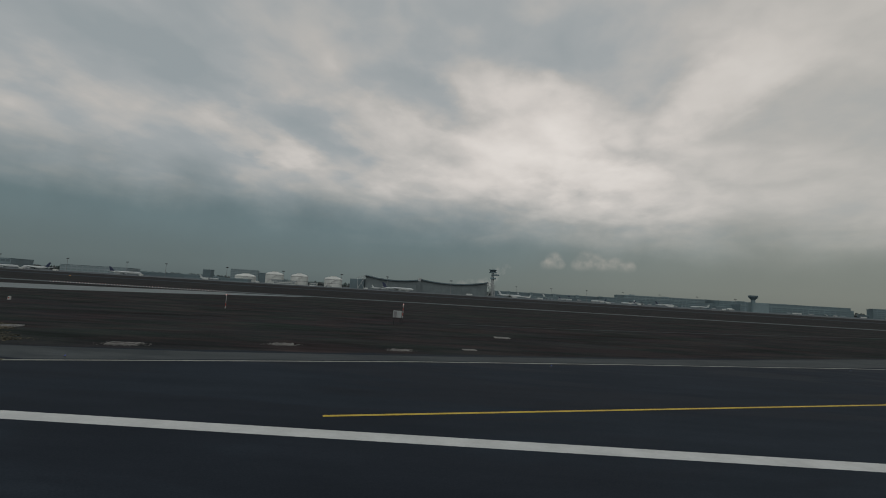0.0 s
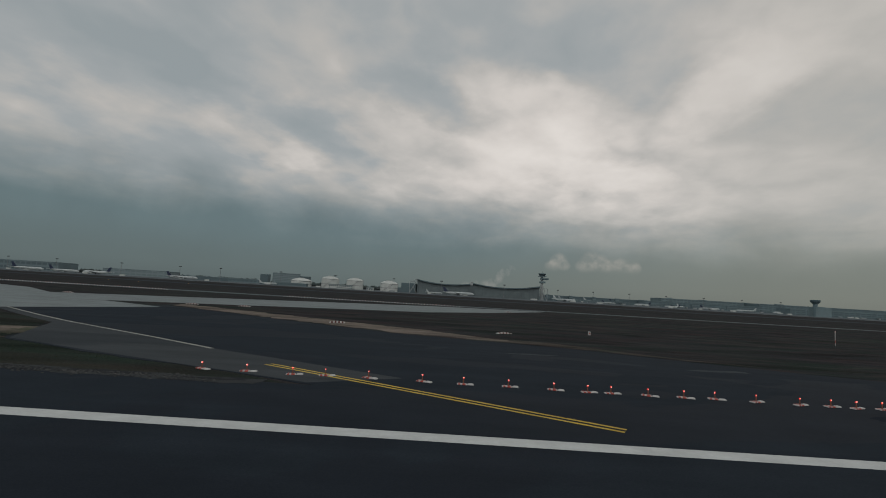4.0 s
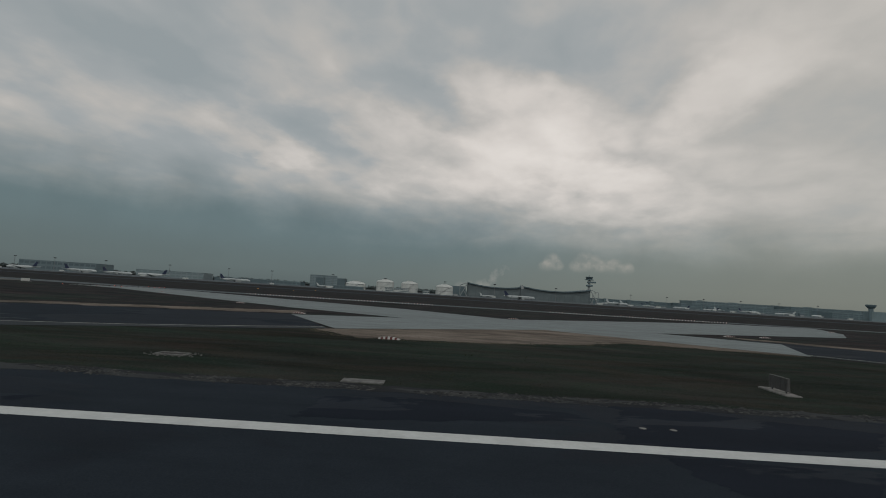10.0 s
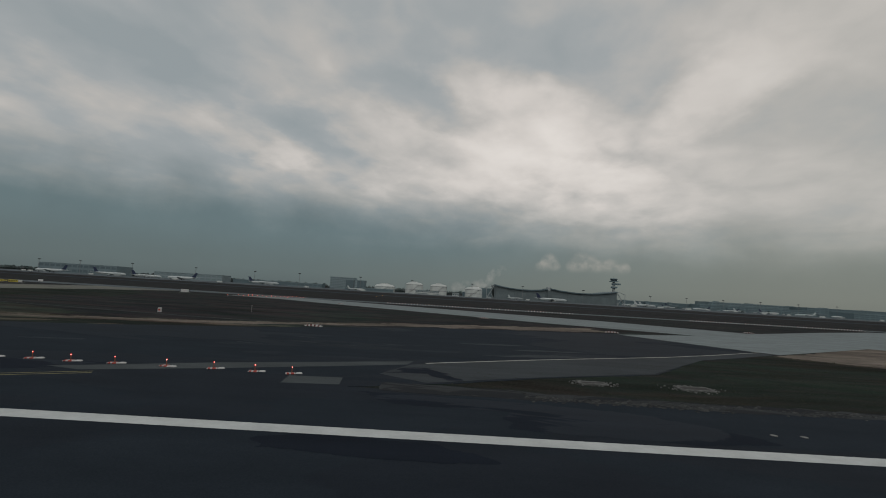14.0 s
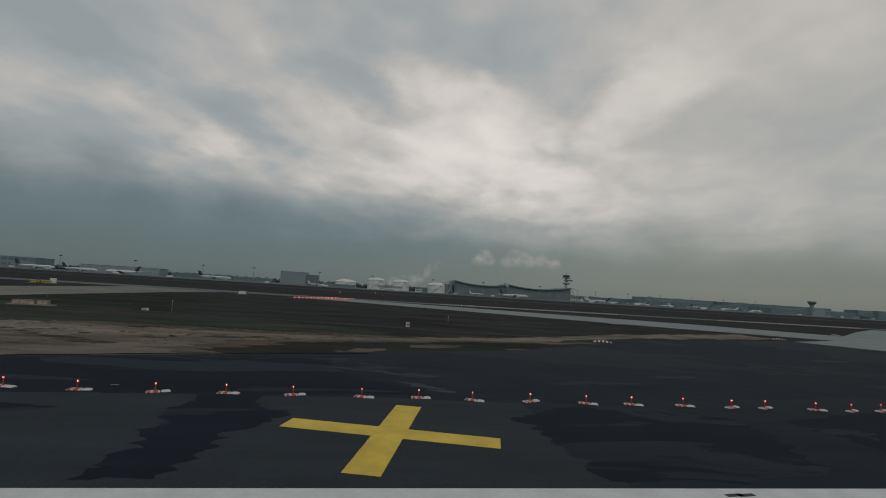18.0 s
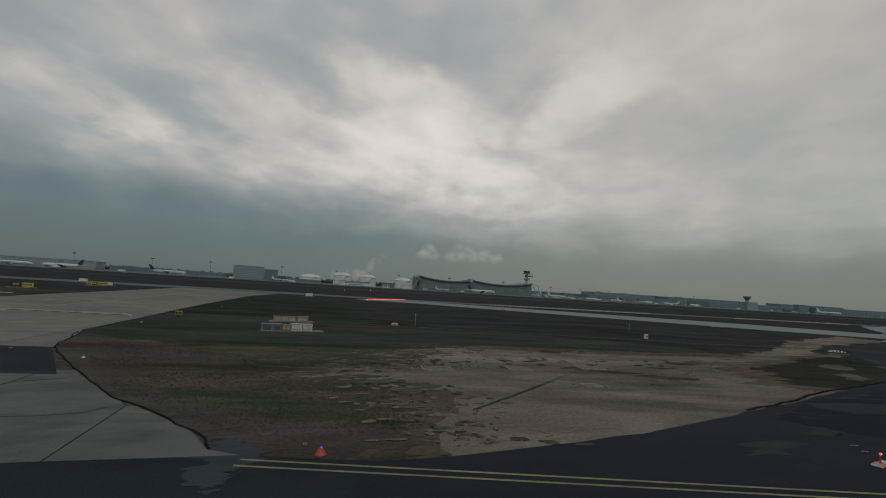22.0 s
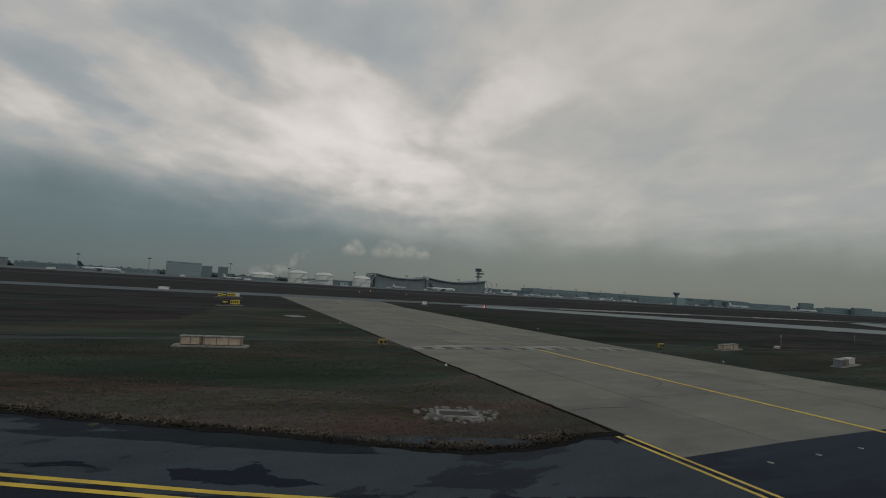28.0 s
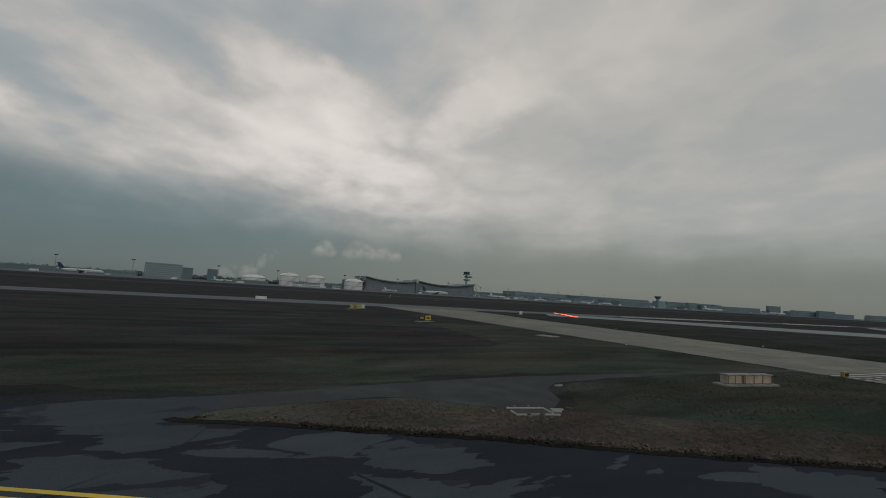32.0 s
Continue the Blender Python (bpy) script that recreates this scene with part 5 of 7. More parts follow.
def make_block(name, cx, cy, w, d, h, label, wall=WALL_GREY, floors=3, bays=8, turn=0.0, top=None, pane=FAR_GLASS, cat="building"):
    """A building with its storeys, window by window on the front, and a roof."""
    z = rise(cx, cy)
    thing = tagged(empty(name, pose(cx, cy, z, 0, 0, turn)), label, cat)
    bm = bmesh.new()
    box(bm, -w / 2, w / 2, 0, d, -1.5, h)
    body = part("wall", bm, wall, thing)
    bm = bmesh.new()
    box(bm, -w / 2 - 0.4, w / 2 + 0.4, -0.4, d + 0.4, h, h + 0.9)
    part("roof", bm, top or ROOF, thing)
    step, bay = h / floors, w / bays
    proto = None
    for f in range(floors):
        for b in range(bays):
            at = (-w / 2 + (b + 0.5) * bay, -0.12, f * step + step * 0.55)
            if proto is None:
                bm = bmesh.new()
                box(bm, -bay * 0.38, bay * 0.38, -0.1, 0.2, -step * 0.26, step * 0.26)
                proto = part("window", bm, pane, body, m=pose(*at))
            else:
                ob = new("window", proto.data)
                ob.parent, ob.matrix_basis = body, pose(*at)
    return thing


def make_plane(x, y, turn, tail=PLANE_NAVY, size=1.0):
    """An airliner, nose to +x before it is turned."""
    z = rise(x, y)
    thing = tagged(empty("airliner", pose(x, y, z, 0, 0, turn)), "parked white airliner with a dark tail fin" if tail is PLANE_NAVY else "parked white airliner with a white tail fin", "aircraft", "parked aircraft")
    s = size
    bm = bmesh.new()
    prof = [(-30, 0.3, 5.6), (-26, 1.2, 5.3), (-19, 2.3, 4.8), (-12, 2.8, 4.5), (20, 2.8, 4.5), (24, 2.6, 4.4), (27.5, 1.7, 4.1), (29.2, 0.4, 3.8)]
    rings = []
    for px, r, pz in prof:
        rings.append([bm.verts.new((px * s, r * s * math.cos(2 * math.pi * k / 14), (pz + r * math.sin(2 * math.pi * k / 14)) * s)) for k in range(14)])
    for a, b in zip(rings, rings[1:]):
        for k in range(14):
            bm.faces.new((a[k], b[k], b[(k + 1) % 14], a[(k + 1) % 14]))
    bm.faces.new(rings[0])
    bm.faces.new(rings[-1][::-1])
    bmesh.ops.recalc_face_normals(bm, faces=bm.faces[:])
    body = part("fuselage", bm, PLANE_WHITE, thing, smooth=True)

    def blade(name, pts, thick, axis, mat, parent, label=""):
        bm = bmesh.new()
        off = Vector((0, 0, thick)) if axis == "z" else Vector((0, thick, 0))
        a = [bm.verts.new(Vector(p) * s + off * s) for p in pts]
        b = [bm.verts.new(Vector(p) * s - off * s) for p in pts]
        bm.faces.new(a)
        bm.faces.new(b[::-1])
        for k in range(len(pts)):
            bm.faces.new((a[k], b[k], b[(k + 1) % len(pts)], a[(k + 1) % len(pts)]))
        bmesh.ops.recalc_face_normals(bm, faces=bm.faces[:])
        return part(name, bm, mat, parent, label)
    for side in (1, -1):
        wing = blade("wing", [(7, side * 2.2, 3.6), (-3, side * 2.2, 3.6), (-11, side * 27, 5.6), (-8, side * 27, 5.6)], 0.35, "z", WALL_PALE, thing)
        blade("tailplane", [(-24, side * 0.8, 5.8), (-28.5, side * 0.8, 5.8), (-31, side * 10, 6.6), (-28.5, side * 10, 6.6)], 0.2, "z", PLANE_WHITE, thing)
        bm = bmesh.new()
        tube(bm, [(4.5 * s, side * 9 * s, 2.3 * s), (0, side * 9 * s, 2.3 * s)], 1.5 * s, 12, 1.1 * s)
        part("engine", bm, PLANE_WHITE, wing)
        bm = bmesh.new()
        box(bm, -3 * s, -1.6 * s, side * 4 * s - 0.5, side * 4 * s + 0.5, 0, 3 * s)
        part("main_gear", bm, DARK_METAL, thing)
    blade("tail_fin", [(-21, 0, 7), (-28.5, 0, 6.4), (-32, 0, 15.5), (-28, 0, 15.5)], 0.25, "y", tail, thing, "dark painted tail fin" if tail is PLANE_NAVY else "")
    bm = bmesh.new()
    box(bm, 22 * s, 23 * s, -0.4, 0.4, 0, 2.4 * s)
    part("nose_gear", bm, DARK_METAL, thing)
    bm = bmesh.new()
    box(bm, -18 * s, 22 * s, -2.83 * s, -2.7 * s, 4.9 * s, 5.35 * s)
    part("window_row", bm, WALL_DARK, body)


# far blocks: their pale bluish colours hold the haze of distance
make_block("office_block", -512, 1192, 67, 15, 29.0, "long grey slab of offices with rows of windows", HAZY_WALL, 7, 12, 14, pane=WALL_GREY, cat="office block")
make_block("office_annex", -469, 1201, 20, 28, 24.0, "dark annex beside the office slab", WALL_DARK, 4, 3, 0)
make_block("stair_tower", -429, 839, 14, 13, 17.6, "dark square tower block on the apron edge", WALL_DARK, 5, 3, 0)
make_block("tank_farm_office", -288, 836, 43, 9, 6.0, "long white low building before the tanks", TANK_WHITE, 2, 12, 0)
make_block("pump_house", -236, 843, 12, 9, 5.0, "small white pump house", TANK_WHITE, 1, 3, 0)
make_block("workshop", -377, 832, 55, 13, 4.6, "low grey workshop shed", WALL_GREY, 1, 8, 0)
make_block("cargo_hall", -1118, 1095, 176, 65, 21.5, "very long grey-blue cargo hall with a flat roof", HALL_WALL, 2, 14, 3)
make_block("cargo_hall", -929, 1229, 176, 55, 16.0, "cargo hall behind the apron, paled by haze in its colour", HAZY_WALL, 2, 12, 2, WALL_DARK, ROOF)
make_block("cargo_hall", -1527, 1016, 277, 55, 18.5, "long grey cargo hall with a flat roof", HALL_WALL, 2, 14, 5)
make_block("freight_shed", -745, 1247, 148, 37, 9.2, "low dark freight shed", WALL_DARK, 1, 10, 0)
make_block("catering_hall", -598, 1146, 83, 37, 8.3, "low grey catering hall", WALL_GREY, 1, 8, 0)
make_block("service_shed", -73, 1063, 277, 28, 9.2, "long low shed behind the hangar", WALL_DARK, 1, 12, 0)
# terminal piers and halls
make_block("terminal_pier", 295, 1280, 305, 37, 13.9, "long dark terminal pier with glazed storeys", WALL_DARK, 3, 30, 0, cat="terminal")
for k in range(5):
    make_block("jet_bridge_tower", 180 + 63 * k, 1268, 8, 8, 14.9, "grey jet bridge tower on the pier", ROOF, 3, 1, 0, cat="tower")
make_block("terminal_hall", 653, 1368, 240, 74, 25.0, "wide grey terminal hall with a long curved roof", ROOF, 4, 22, 0, cat="terminal")
make_block("terminal_wing", 580, 1229, 305, 46, 13.9, "long glazed terminal wing", WALL_GREY, 3, 28, 0, cat="terminal")
make_block("terminal_hall", 966, 1312, 370, 74, 24.0, "terminal hall with rows of windows", WALL_GREY, 5, 30, 0, cat="terminal")
make_block("terminal_wing", 874, 1146, 277, 37, 14.8, "grey terminal wing with glazed front", WALL_GREY, 3, 24, 0, cat="terminal")
make_block("parking_deck", 1297, 1229, 240, 55, 24.0, "open parking deck with dark storeys", WALL_GREY, 5, 20, -10, cat="parking deck")
make_block("hotel", 1044, 979, 43, 18, 18.5, "dark square hotel block", WALL_DARK, 6, 8, -30, cat="hotel")
make_block("hotel", 1307, 933, 37, 18, 27.7, "grey upright hotel block", WALL_GREY, 8, 7, -40, cat="hotel")
make_block("logistics_hall", 1463, 887, 111, 37, 18.5, "long grey logistics hall", WALL_GREY, 2, 12, -40)
make_block("logistics_hall", 1169, 1090, 148, 37, 15.7, "grey logistics hall with a flat roof", WALL_GREY, 2, 12, -30)
make_block("logistics_hall", 1601, 721, 120, 37, 16.6, "low grey logistics hall", WALL_GREY, 2, 12, -50)


# haze on these comes only from the lightened wall colours
make_block("terminal_wing", 760, 1010, 210, 36, 12.0, "low glazed terminal wing with haze in its colour", WALL_GREY, 3, 20, -8, cat="terminal")
make_block("terminal_hall", 1010, 905, 190, 40, 15.0, "terminal hall with a flat roof and haze in its colour", WALL_GREY, 4, 18, -22, cat="terminal")
make_block("plant_block", 905, 960, 26, 18, 20.0, "upright grey plant block on the terminal", WALL_GREY, 5, 4, -20)
make_block("logistics_hall", 1220, 760, 170, 40, 13.0, "long low logistics hall with haze in its colour", WALL_GREY, 2, 14, -38)
make_block("logistics_hall", 1330, 610, 150, 40, 12.0, "long low logistics hall with haze in its colour", HALL_WALL, 2, 12, -50)
make_block("office_block", 1205, 740, 40, 20, 19.0, "grey office block beside the logistics halls", WALL_GREY, 5, 8, -40, cat="office block")
make_block("office_block", 1400, 560, 46, 20, 18.0, "grey office block beside the logistics halls", HALL_WALL, 5, 8, -52, cat="office block")
rng = random.Random(77)
for k in range(22):
    x = 180 + 46 * k + rng.uniform(-14, 14)
    y = 1190 - max(x - 500, 0) * 0.42 + rng.uniform(-10, 10)
    make_block("terminal_annex", x, y, rng.uniform(16, 40), 9, rng.uniform(4, 8.5), "small terminal annex on the apron", rng.choice((WALL_GREY, ROOF, HALL_WALL, WALL_DARK)), 2, 5, -math.degrees(math.atan2(x, y)) * 0.4)
for k in range(13):
    x = 215 + 78 * k + rng.uniform(-16, 16)
    make_plane(x, 1150 - max(x - 500, 0) * 0.42 + rng.uniform(-8, 8), rng.choice((4, 172, -12, 160)) - 0.02 * x, rng.choice((PLANE_WHITE, PLANE_NAVY, PLANE_WHITE)), rng.uniform(0.5, 0.72))


rng = random.Random(21)
for k in range(16):
    x = 170 + 62 * k + rng.uniform(-18, 18)
    make_block("pier_gatehouse", x, 1205 - 0.10 * k * 16 + rng.uniform(-15, 15), rng.uniform(14, 34), 10, rng.uniform(5, 9), "small grey gatehouse before the terminal", rng.choice((WALL_GREY, WALL_DARK, ROOF)), 2, 4, 0)
for k in range(5):
    x = 560 + 110 * k + rng.uniform(-15, 15)
    h = rng.uniform(0.8, 2.2)
    thing = tagged(empty("rooftop_plant", pose(x, 1385, rise(x, 1385) + (25.0 if x < 770 else 24.0))), "grey rooftop plant room on the terminal hall", "plant room", "rooftop plant rooms")
    bm = bmesh.new()
    w = rng.uniform(6, 22)
    box(bm, -w / 2, w / 2, -5, 5, 0.85, h + 0.9)
    part("housing", bm, rng.choice((WALL_GREY, ROOF)), thing)
    bm = bmesh.new()
    box(bm, -w / 2 - 0.3, w / 2 + 0.3, -5.3, 5.3, h + 0.9, h + 1.3)
    part("lid", bm, WALL_DARK, thing)


for px, py, turn, tail, size in ((-848, 822, 5, PLANE_NAVY, 0.92), (-786, 827, 8, PLANE_NAVY, 0.83), (-717, 813, 176, PLANE_NAVY, 0.88), (-938, 804, 178, PLANE_NAVY, 0.92), (-592, 864, 18, PLANE_NAVY, 0.88),
                                 (-75, 785, 4, PLANE_NAVY, 0.88), (129, 887, 6, PLANE_WHITE, 0.74), (221, 1220, 10, PLANE_WHITE, 0.83), (290, 1224, -8, PLANE_WHITE, 0.83), (354, 1220, 10, PLANE_NAVY, 0.83),
                                 (-414, 822, 30, PLANE_WHITE, 0.51), (506, 1180, 6, PLANE_WHITE, 0.7), (700, 1110, 172, PLANE_WHITE, 0.7), (893, 887, -25, PLANE_WHITE, 0.92), (1077, 813, -30, PLANE_NAVY, 0.92), (-119, 887, 20, PLANE_WHITE, 0.55)):
    make_plane(px, py, turn, tail, size)


def make_mast(x, y, h):
    thing = tagged(empty("floodlight_mast", pose(x, y, rise(x, y))), "slim grey apron floodlight mast", "light mast", "apron masts")
    bm = bmesh.new()
    tube(bm, [(0, 0, -0.5), (0, 0, h)], 0.45, 8, 0.25)
    part("pole", bm, GREY_METAL, thing)
    bm = bmesh.new()
    box(bm, -2.4, 2.4, -0.5, 0.5, h - 0.4, h + 1.1)
    part("lamp_head", bm, DARK_METAL, thing)


for i in range(12):
    make_mast(-1180 + 108 * i + 17 * math.sin(3.1 * i), 910 + 24 * math.sin(1.7 * i), 25)
for i in range(7):
    make_mast(190 + 88 * i, 1200 - 10 * i, 27)


def make_van(x, y, turn, w, mat, label):
    thing = tagged(empty("apron_vehicle", pose(x, y, rise(x, y), 0, 0, turn)), label, "vehicle", "apron vehicles")
    bm = bmesh.new()
    box(bm, -w / 2, w / 2, -1.2, 1.2, 0.5, 2.9, 0.15)
    part("body", bm, mat, thing)
    bm = bmesh.new()
    box(bm, w / 2, w / 2 + 1.8, -1.1, 1.1, 0.5, 2.2, 0.15)
    cab = part("cab", bm, mat, thing)
    bm = bmesh.new()
    box(bm, w / 2 + 0.9, w / 2 + 1.83, -1.13, 1.13, 1.3, 2.0)
    part("windscreen", bm, GLASS, cab)
    for wx in (-w / 3, w / 2 + 0.8):
        for wy in (-1.15, 1.15):
            bm = bmesh.new()
            tube(bm, [(wx, wy - 0.15, 0.45), (wx, wy + 0.15, 0.45)], 0.45, 10)
            part("wheel", bm, DARK_METAL, thing)


for i in range(26):
    vx = -1150 + 74 * i + random.uniform(-25, 25)
    make_van(vx, random.uniform(720, 830), random.choice((0, 180, 8, 172)), random.uniform(4, 9), random.choice((TANK_WHITE, WALL_PALE, TANK_WHITE)), "white apron service vehicle")

for i in range(34):
    vx = 170 + 30 * i + random.uniform(-12, 12)
    make_van(vx, 1120 - max(vx - 500, 0) * 0.42 + random.uniform(-14, 14), random.choice((0, 180, 8, 172)), random.uniform(4, 11), random.choice((TANK_WHITE, WALL_PALE, WALL_PALE, HAZY_WALL)), "pale apron service vehicle before the terminals")


def far_woods():
    """A belt of far trees as many small ragged clumps on trunks, all one mass, paled by painted haze."""
    verts, faces = [], []
    rng = random.Random(7)
    for i in range(2600):
        x = rng.uniform(-2900, 3000)
        y = 1750 + rng.uniform(0, 260) - 0.10 * abs(x) * (x > 900)
        z, h = rise(x, y), rng.uniform(7, 17)
        r = rng.uniform(4, 8)
        n0 = len(verts)
        ring = 6
        for lay, (k, zz) in enumerate(((0.15, 0.0), (0.9, 0.35), (1.0, 0.6), (0.55, 0.88), (0.1, 1.0))):
            for s in range(ring):
                a = 2 * math.pi * s / ring + lay
                q = r * k * rng.uniform(0.7, 1.25)
                verts.append((x + q * math.cos(a), y + q * math.sin(a), z + h * zz * rng.uniform(0.93, 1.07)))
        for lay in range(4):
            for s in range(ring):
                a, b = n0 + lay * ring + s, n0 + lay * ring + (s + 1) % ring
                faces.append((a, b, b + ring, a + ring))
    me = bpy.data.meshes.new("far_woods")
    me.from_pydata(verts, [], faces)
    me.materials.append(WOODS)
    tagged(new("far_woods", me), "belt of bare winter woods on the horizon, haze in its colour", "woods", kind="stuff")


# tree tones lightened to blue-grey, with horizon haze painted in
WOODS = turf("haze_tinted_woods", ((0.066, 0.084, 0.088), (0.078, 0.096, 0.098), (0.086, 0.104, 0.105), (0.094, 0.104, 0.103)), 0.02)
far_woods()


# ---------------------------------------------------------------- warning lamps in rows
def make_lamp(name="warning_lamp"):
    thing = tagged(empty(name, pose(0, 0, 0)), "red warning lamp on a red and white weighted foot", "warning lamp", "rows of warning lamps")
    bm = bmesh.new()
    box(bm, -0.44, 0.10, -0.17, 0.17, 0.0, 0.058, 0.02, 0.16)
    part("foot", bm, WHITE_PLASTIC, thing)
    bm = bmesh.new()
    box(bm, 0.09, 0.47, -0.15, 0.15, 0.0, 0.074, 0.025, 0.34)
    part("ballast", bm, WHITE_PLASTIC, thing, "white ballast bag")
    for x0, x1 in ((-0.38, -0.25), (-0.17, 0.03)):
        bm = bmesh.new()
        box(bm, x0, x1, -0.172, 0.172, 0.0, 0.063, 0.01, 0.12)
        part("red_band", bm, RED_PLASTIC, thing, "red reflective band")
    bm = bmesh.new()
    tube(bm, [(-0.1, 0, 0.05), (-0.1, 0, 0.31)], 0.030, 8, 0.018)
    post = part("post", bm, LAMP_POST, thing, "rusty orange post")
    bm = bmesh.new()
    lathe(bm, [(0.020, 0.31), (0.033, 0.325), (0.036, 0.352), (0.031, 0.378), (0.016, 0.390)], 12, (-0.1, 0, 0))
    part("lens", bm, RED_LENS, post, "glowing red lens")
    bm = bmesh.new()
    lathe(bm, [(0.006, 0.350), (0.016, 0.355), (0.016, 0.380), (0.006, 0.388)], 10, (-0.1, -0.024, -0.01))
    part("bulb", bm, HOT_LENS, post, "bright lit bulb face")
    return thing


def lamp_rows():
    first = [30.9, 33.95, 36.8, 40.35, 43.9, 47.15, 49.45, 52.4, 55.45, 58.6, 61.2, 63.05, 64.95, 67.55, 70.1, 71.9, 73.4, 74.65, 76.35, 78.55, 80.65, 82.35, 84.25, 86.2, 87.45, 89.2, 91.6, 94.0, 96.2, 99.1, 101.4, 103.1, 105.6, 108.0]
    second = [276.0, 278.0, 280.3, 282.8, 285.6, 287.9, 290.1, 292.1, 294.1, 296.9, 298.8, 301.3, 304.0, 306.3, 309.0, 311.7, 314.1, 316.6, 319.5, 322.2, 324.9, 327.8, 330.6, 333.3, 336.1, 338.7, 340.4]
    proto = make_lamp()
    places = [(-x - 0.08, 24.72) for x in first] + [(-x, 25.05) for x in second]
    rng = random.Random(5)
    for i, (x, y) in enumerate(places):
        m = pose(x, y + rng.uniform(-0.12, 0.12), 0.024, 0, 0, rng.uniform(-25, 25))
        if i == 0:
            proto.matrix_basis = m
        else:
            copy_thing(proto, m)


lamp_rows()


def loose_strip(x, y, turn, length):
    bm = bmesh.new()
    tube(bm, [(-length / 2, 0, 0.02), (-length * 0.2, 0.02, 0.035), (length * 0.2, -0.01, 0.03), (length / 2, 0.03, 0.02)], 0.022, 6)
    tagged(part("loose_strip", bm, HATCH_CONCRETE, None), "short pale strip lying on the asphalt by a lamp", "strip").matrix_basis = pose(x, y, 0.024, 0, 0, turn)


for sx, sy, st, sl in ((-339.5, 26.0, -5, 0.32), (-339.1, 26.6, -8, 0.36), (-337.95, 25.8, -10, 0.28), (-335.4, 25.7, 25, 0.3), (-327.0, 25.9, 12, 0.3)):
    loose_strip(sx, sy, st, sl)


def far_lamp(lens=DIM_LENS, r=0.05):
    thing = tagged(empty("runway_closure_lamp", pose(0, 0, 0)), "small red closure lamp on a pale foot", "warning lamp", "far closure lamps")
    bm = bmesh.new()
    box(bm, -0.2, 0.2, -0.15, 0.15, 0, 0.26, 0, 0.3)
    part("foot", bm, HATCH_CONCRETE if lens is FAR_RED else WHITE_PLASTIC, thing)
    bm = bmesh.new()
    lathe(bm, [(r * 0.5, 0.26), (r, 0.36), (r, 0.36 + r), (r * 0.5, 0.40 + r)], 8)
    part("lens", bm, lens, thing, "glowing red lens")
    if lens is FAR_RED:
        # added plate, blocks the glow towards the east so the lamp shines one way
        bm = bmesh.new()
        box(bm, 0.10, 0.13, -0.26, 0.16, 0.0, 0.62, 0.01)
        part("hood", bm, DARK_METAL, thing, "added hood plate that hides the lens from the east")
    return thing


def far_rows():
    for proto, spots in ((far_lamp(), [(-289 + 1.22 * i, 192.3 + 0.002 * i) for i in range(64)] + [(-163 + 1.22 * i, 192.7) for i in range(61)]),
                         (far_lamp(FAR_RED, 0.085), [(-342.2 + 1.05 * i, 163.7 + 1.8 * i) for i in range(18)])):
        for i, (x, y) in enumerate(spots):
            m = pose(x, y, rise(x, y) + 0.03)
            if i == 0:
                proto.matrix_basis = m
            else:
                copy_thing(proto, m)


far_rows()


# ---------------------------------------------------------------- closure barriers: low arches in red and white
def make_barrier():
    thing = tagged(empty("closure_barrier", pose(0, 0, 0)), "low arched closure barrier in dark red and white blocks", "barrier", "closure barriers")
    n, w = 9, 2.4
    for i in range(n):
        a0, a1 = i / n, (i + 1) / n
        bm = bmesh.new()
        rows = []
        for a in (a0, a1):
            x = -w / 2 + w * a
            h = 0.30 * math.sin(math.pi * (0.12 + 0.76 * a)) - 0.02
            rows.append([bm.verts.new((x, y, z)) for y, z in ((-0.3, 0), (-0.2, h), (0.2, h), (0.3, 0))])
        for k in range(4):
            bm.faces.new((rows[0][k], rows[1][k], rows[1][(k + 1) % 4], rows[0][(k + 1) % 4]))
        bm.faces.new(rows[0][::-1])
        bm.faces.new(rows[1])
        bmesh.ops.recalc_face_normals(bm, faces=bm.faces[:])
        part("segment", bm, DARK_RUBBER if i % 2 else WHITE_PLASTIC, thing, "dark segment" if i % 2 else "white segment")
    return thing


def barriers():
    proto = None
    for x, y, a in ((-112, 71.6, 20), (-86.5, 69.4, 25), (-148.4, 96.6, 15), (-214.2, 51.5, -8), (-235.2, 87.6, -20), (-285.3, 64.0, -10), (-190.4, 115.5, 0), (-138.8, 99.7, 10), (-257, 112.1, -25), (-300, 152, -30), (-74, 160, 5)):
        m = pose(x, y, rise(x, y) + 0.02, 0, 0, a)
        if proto is None:
            proto = make_barrier()
            proto.matrix_basis = m
        else:
            copy_thing(proto, m)


barriers()


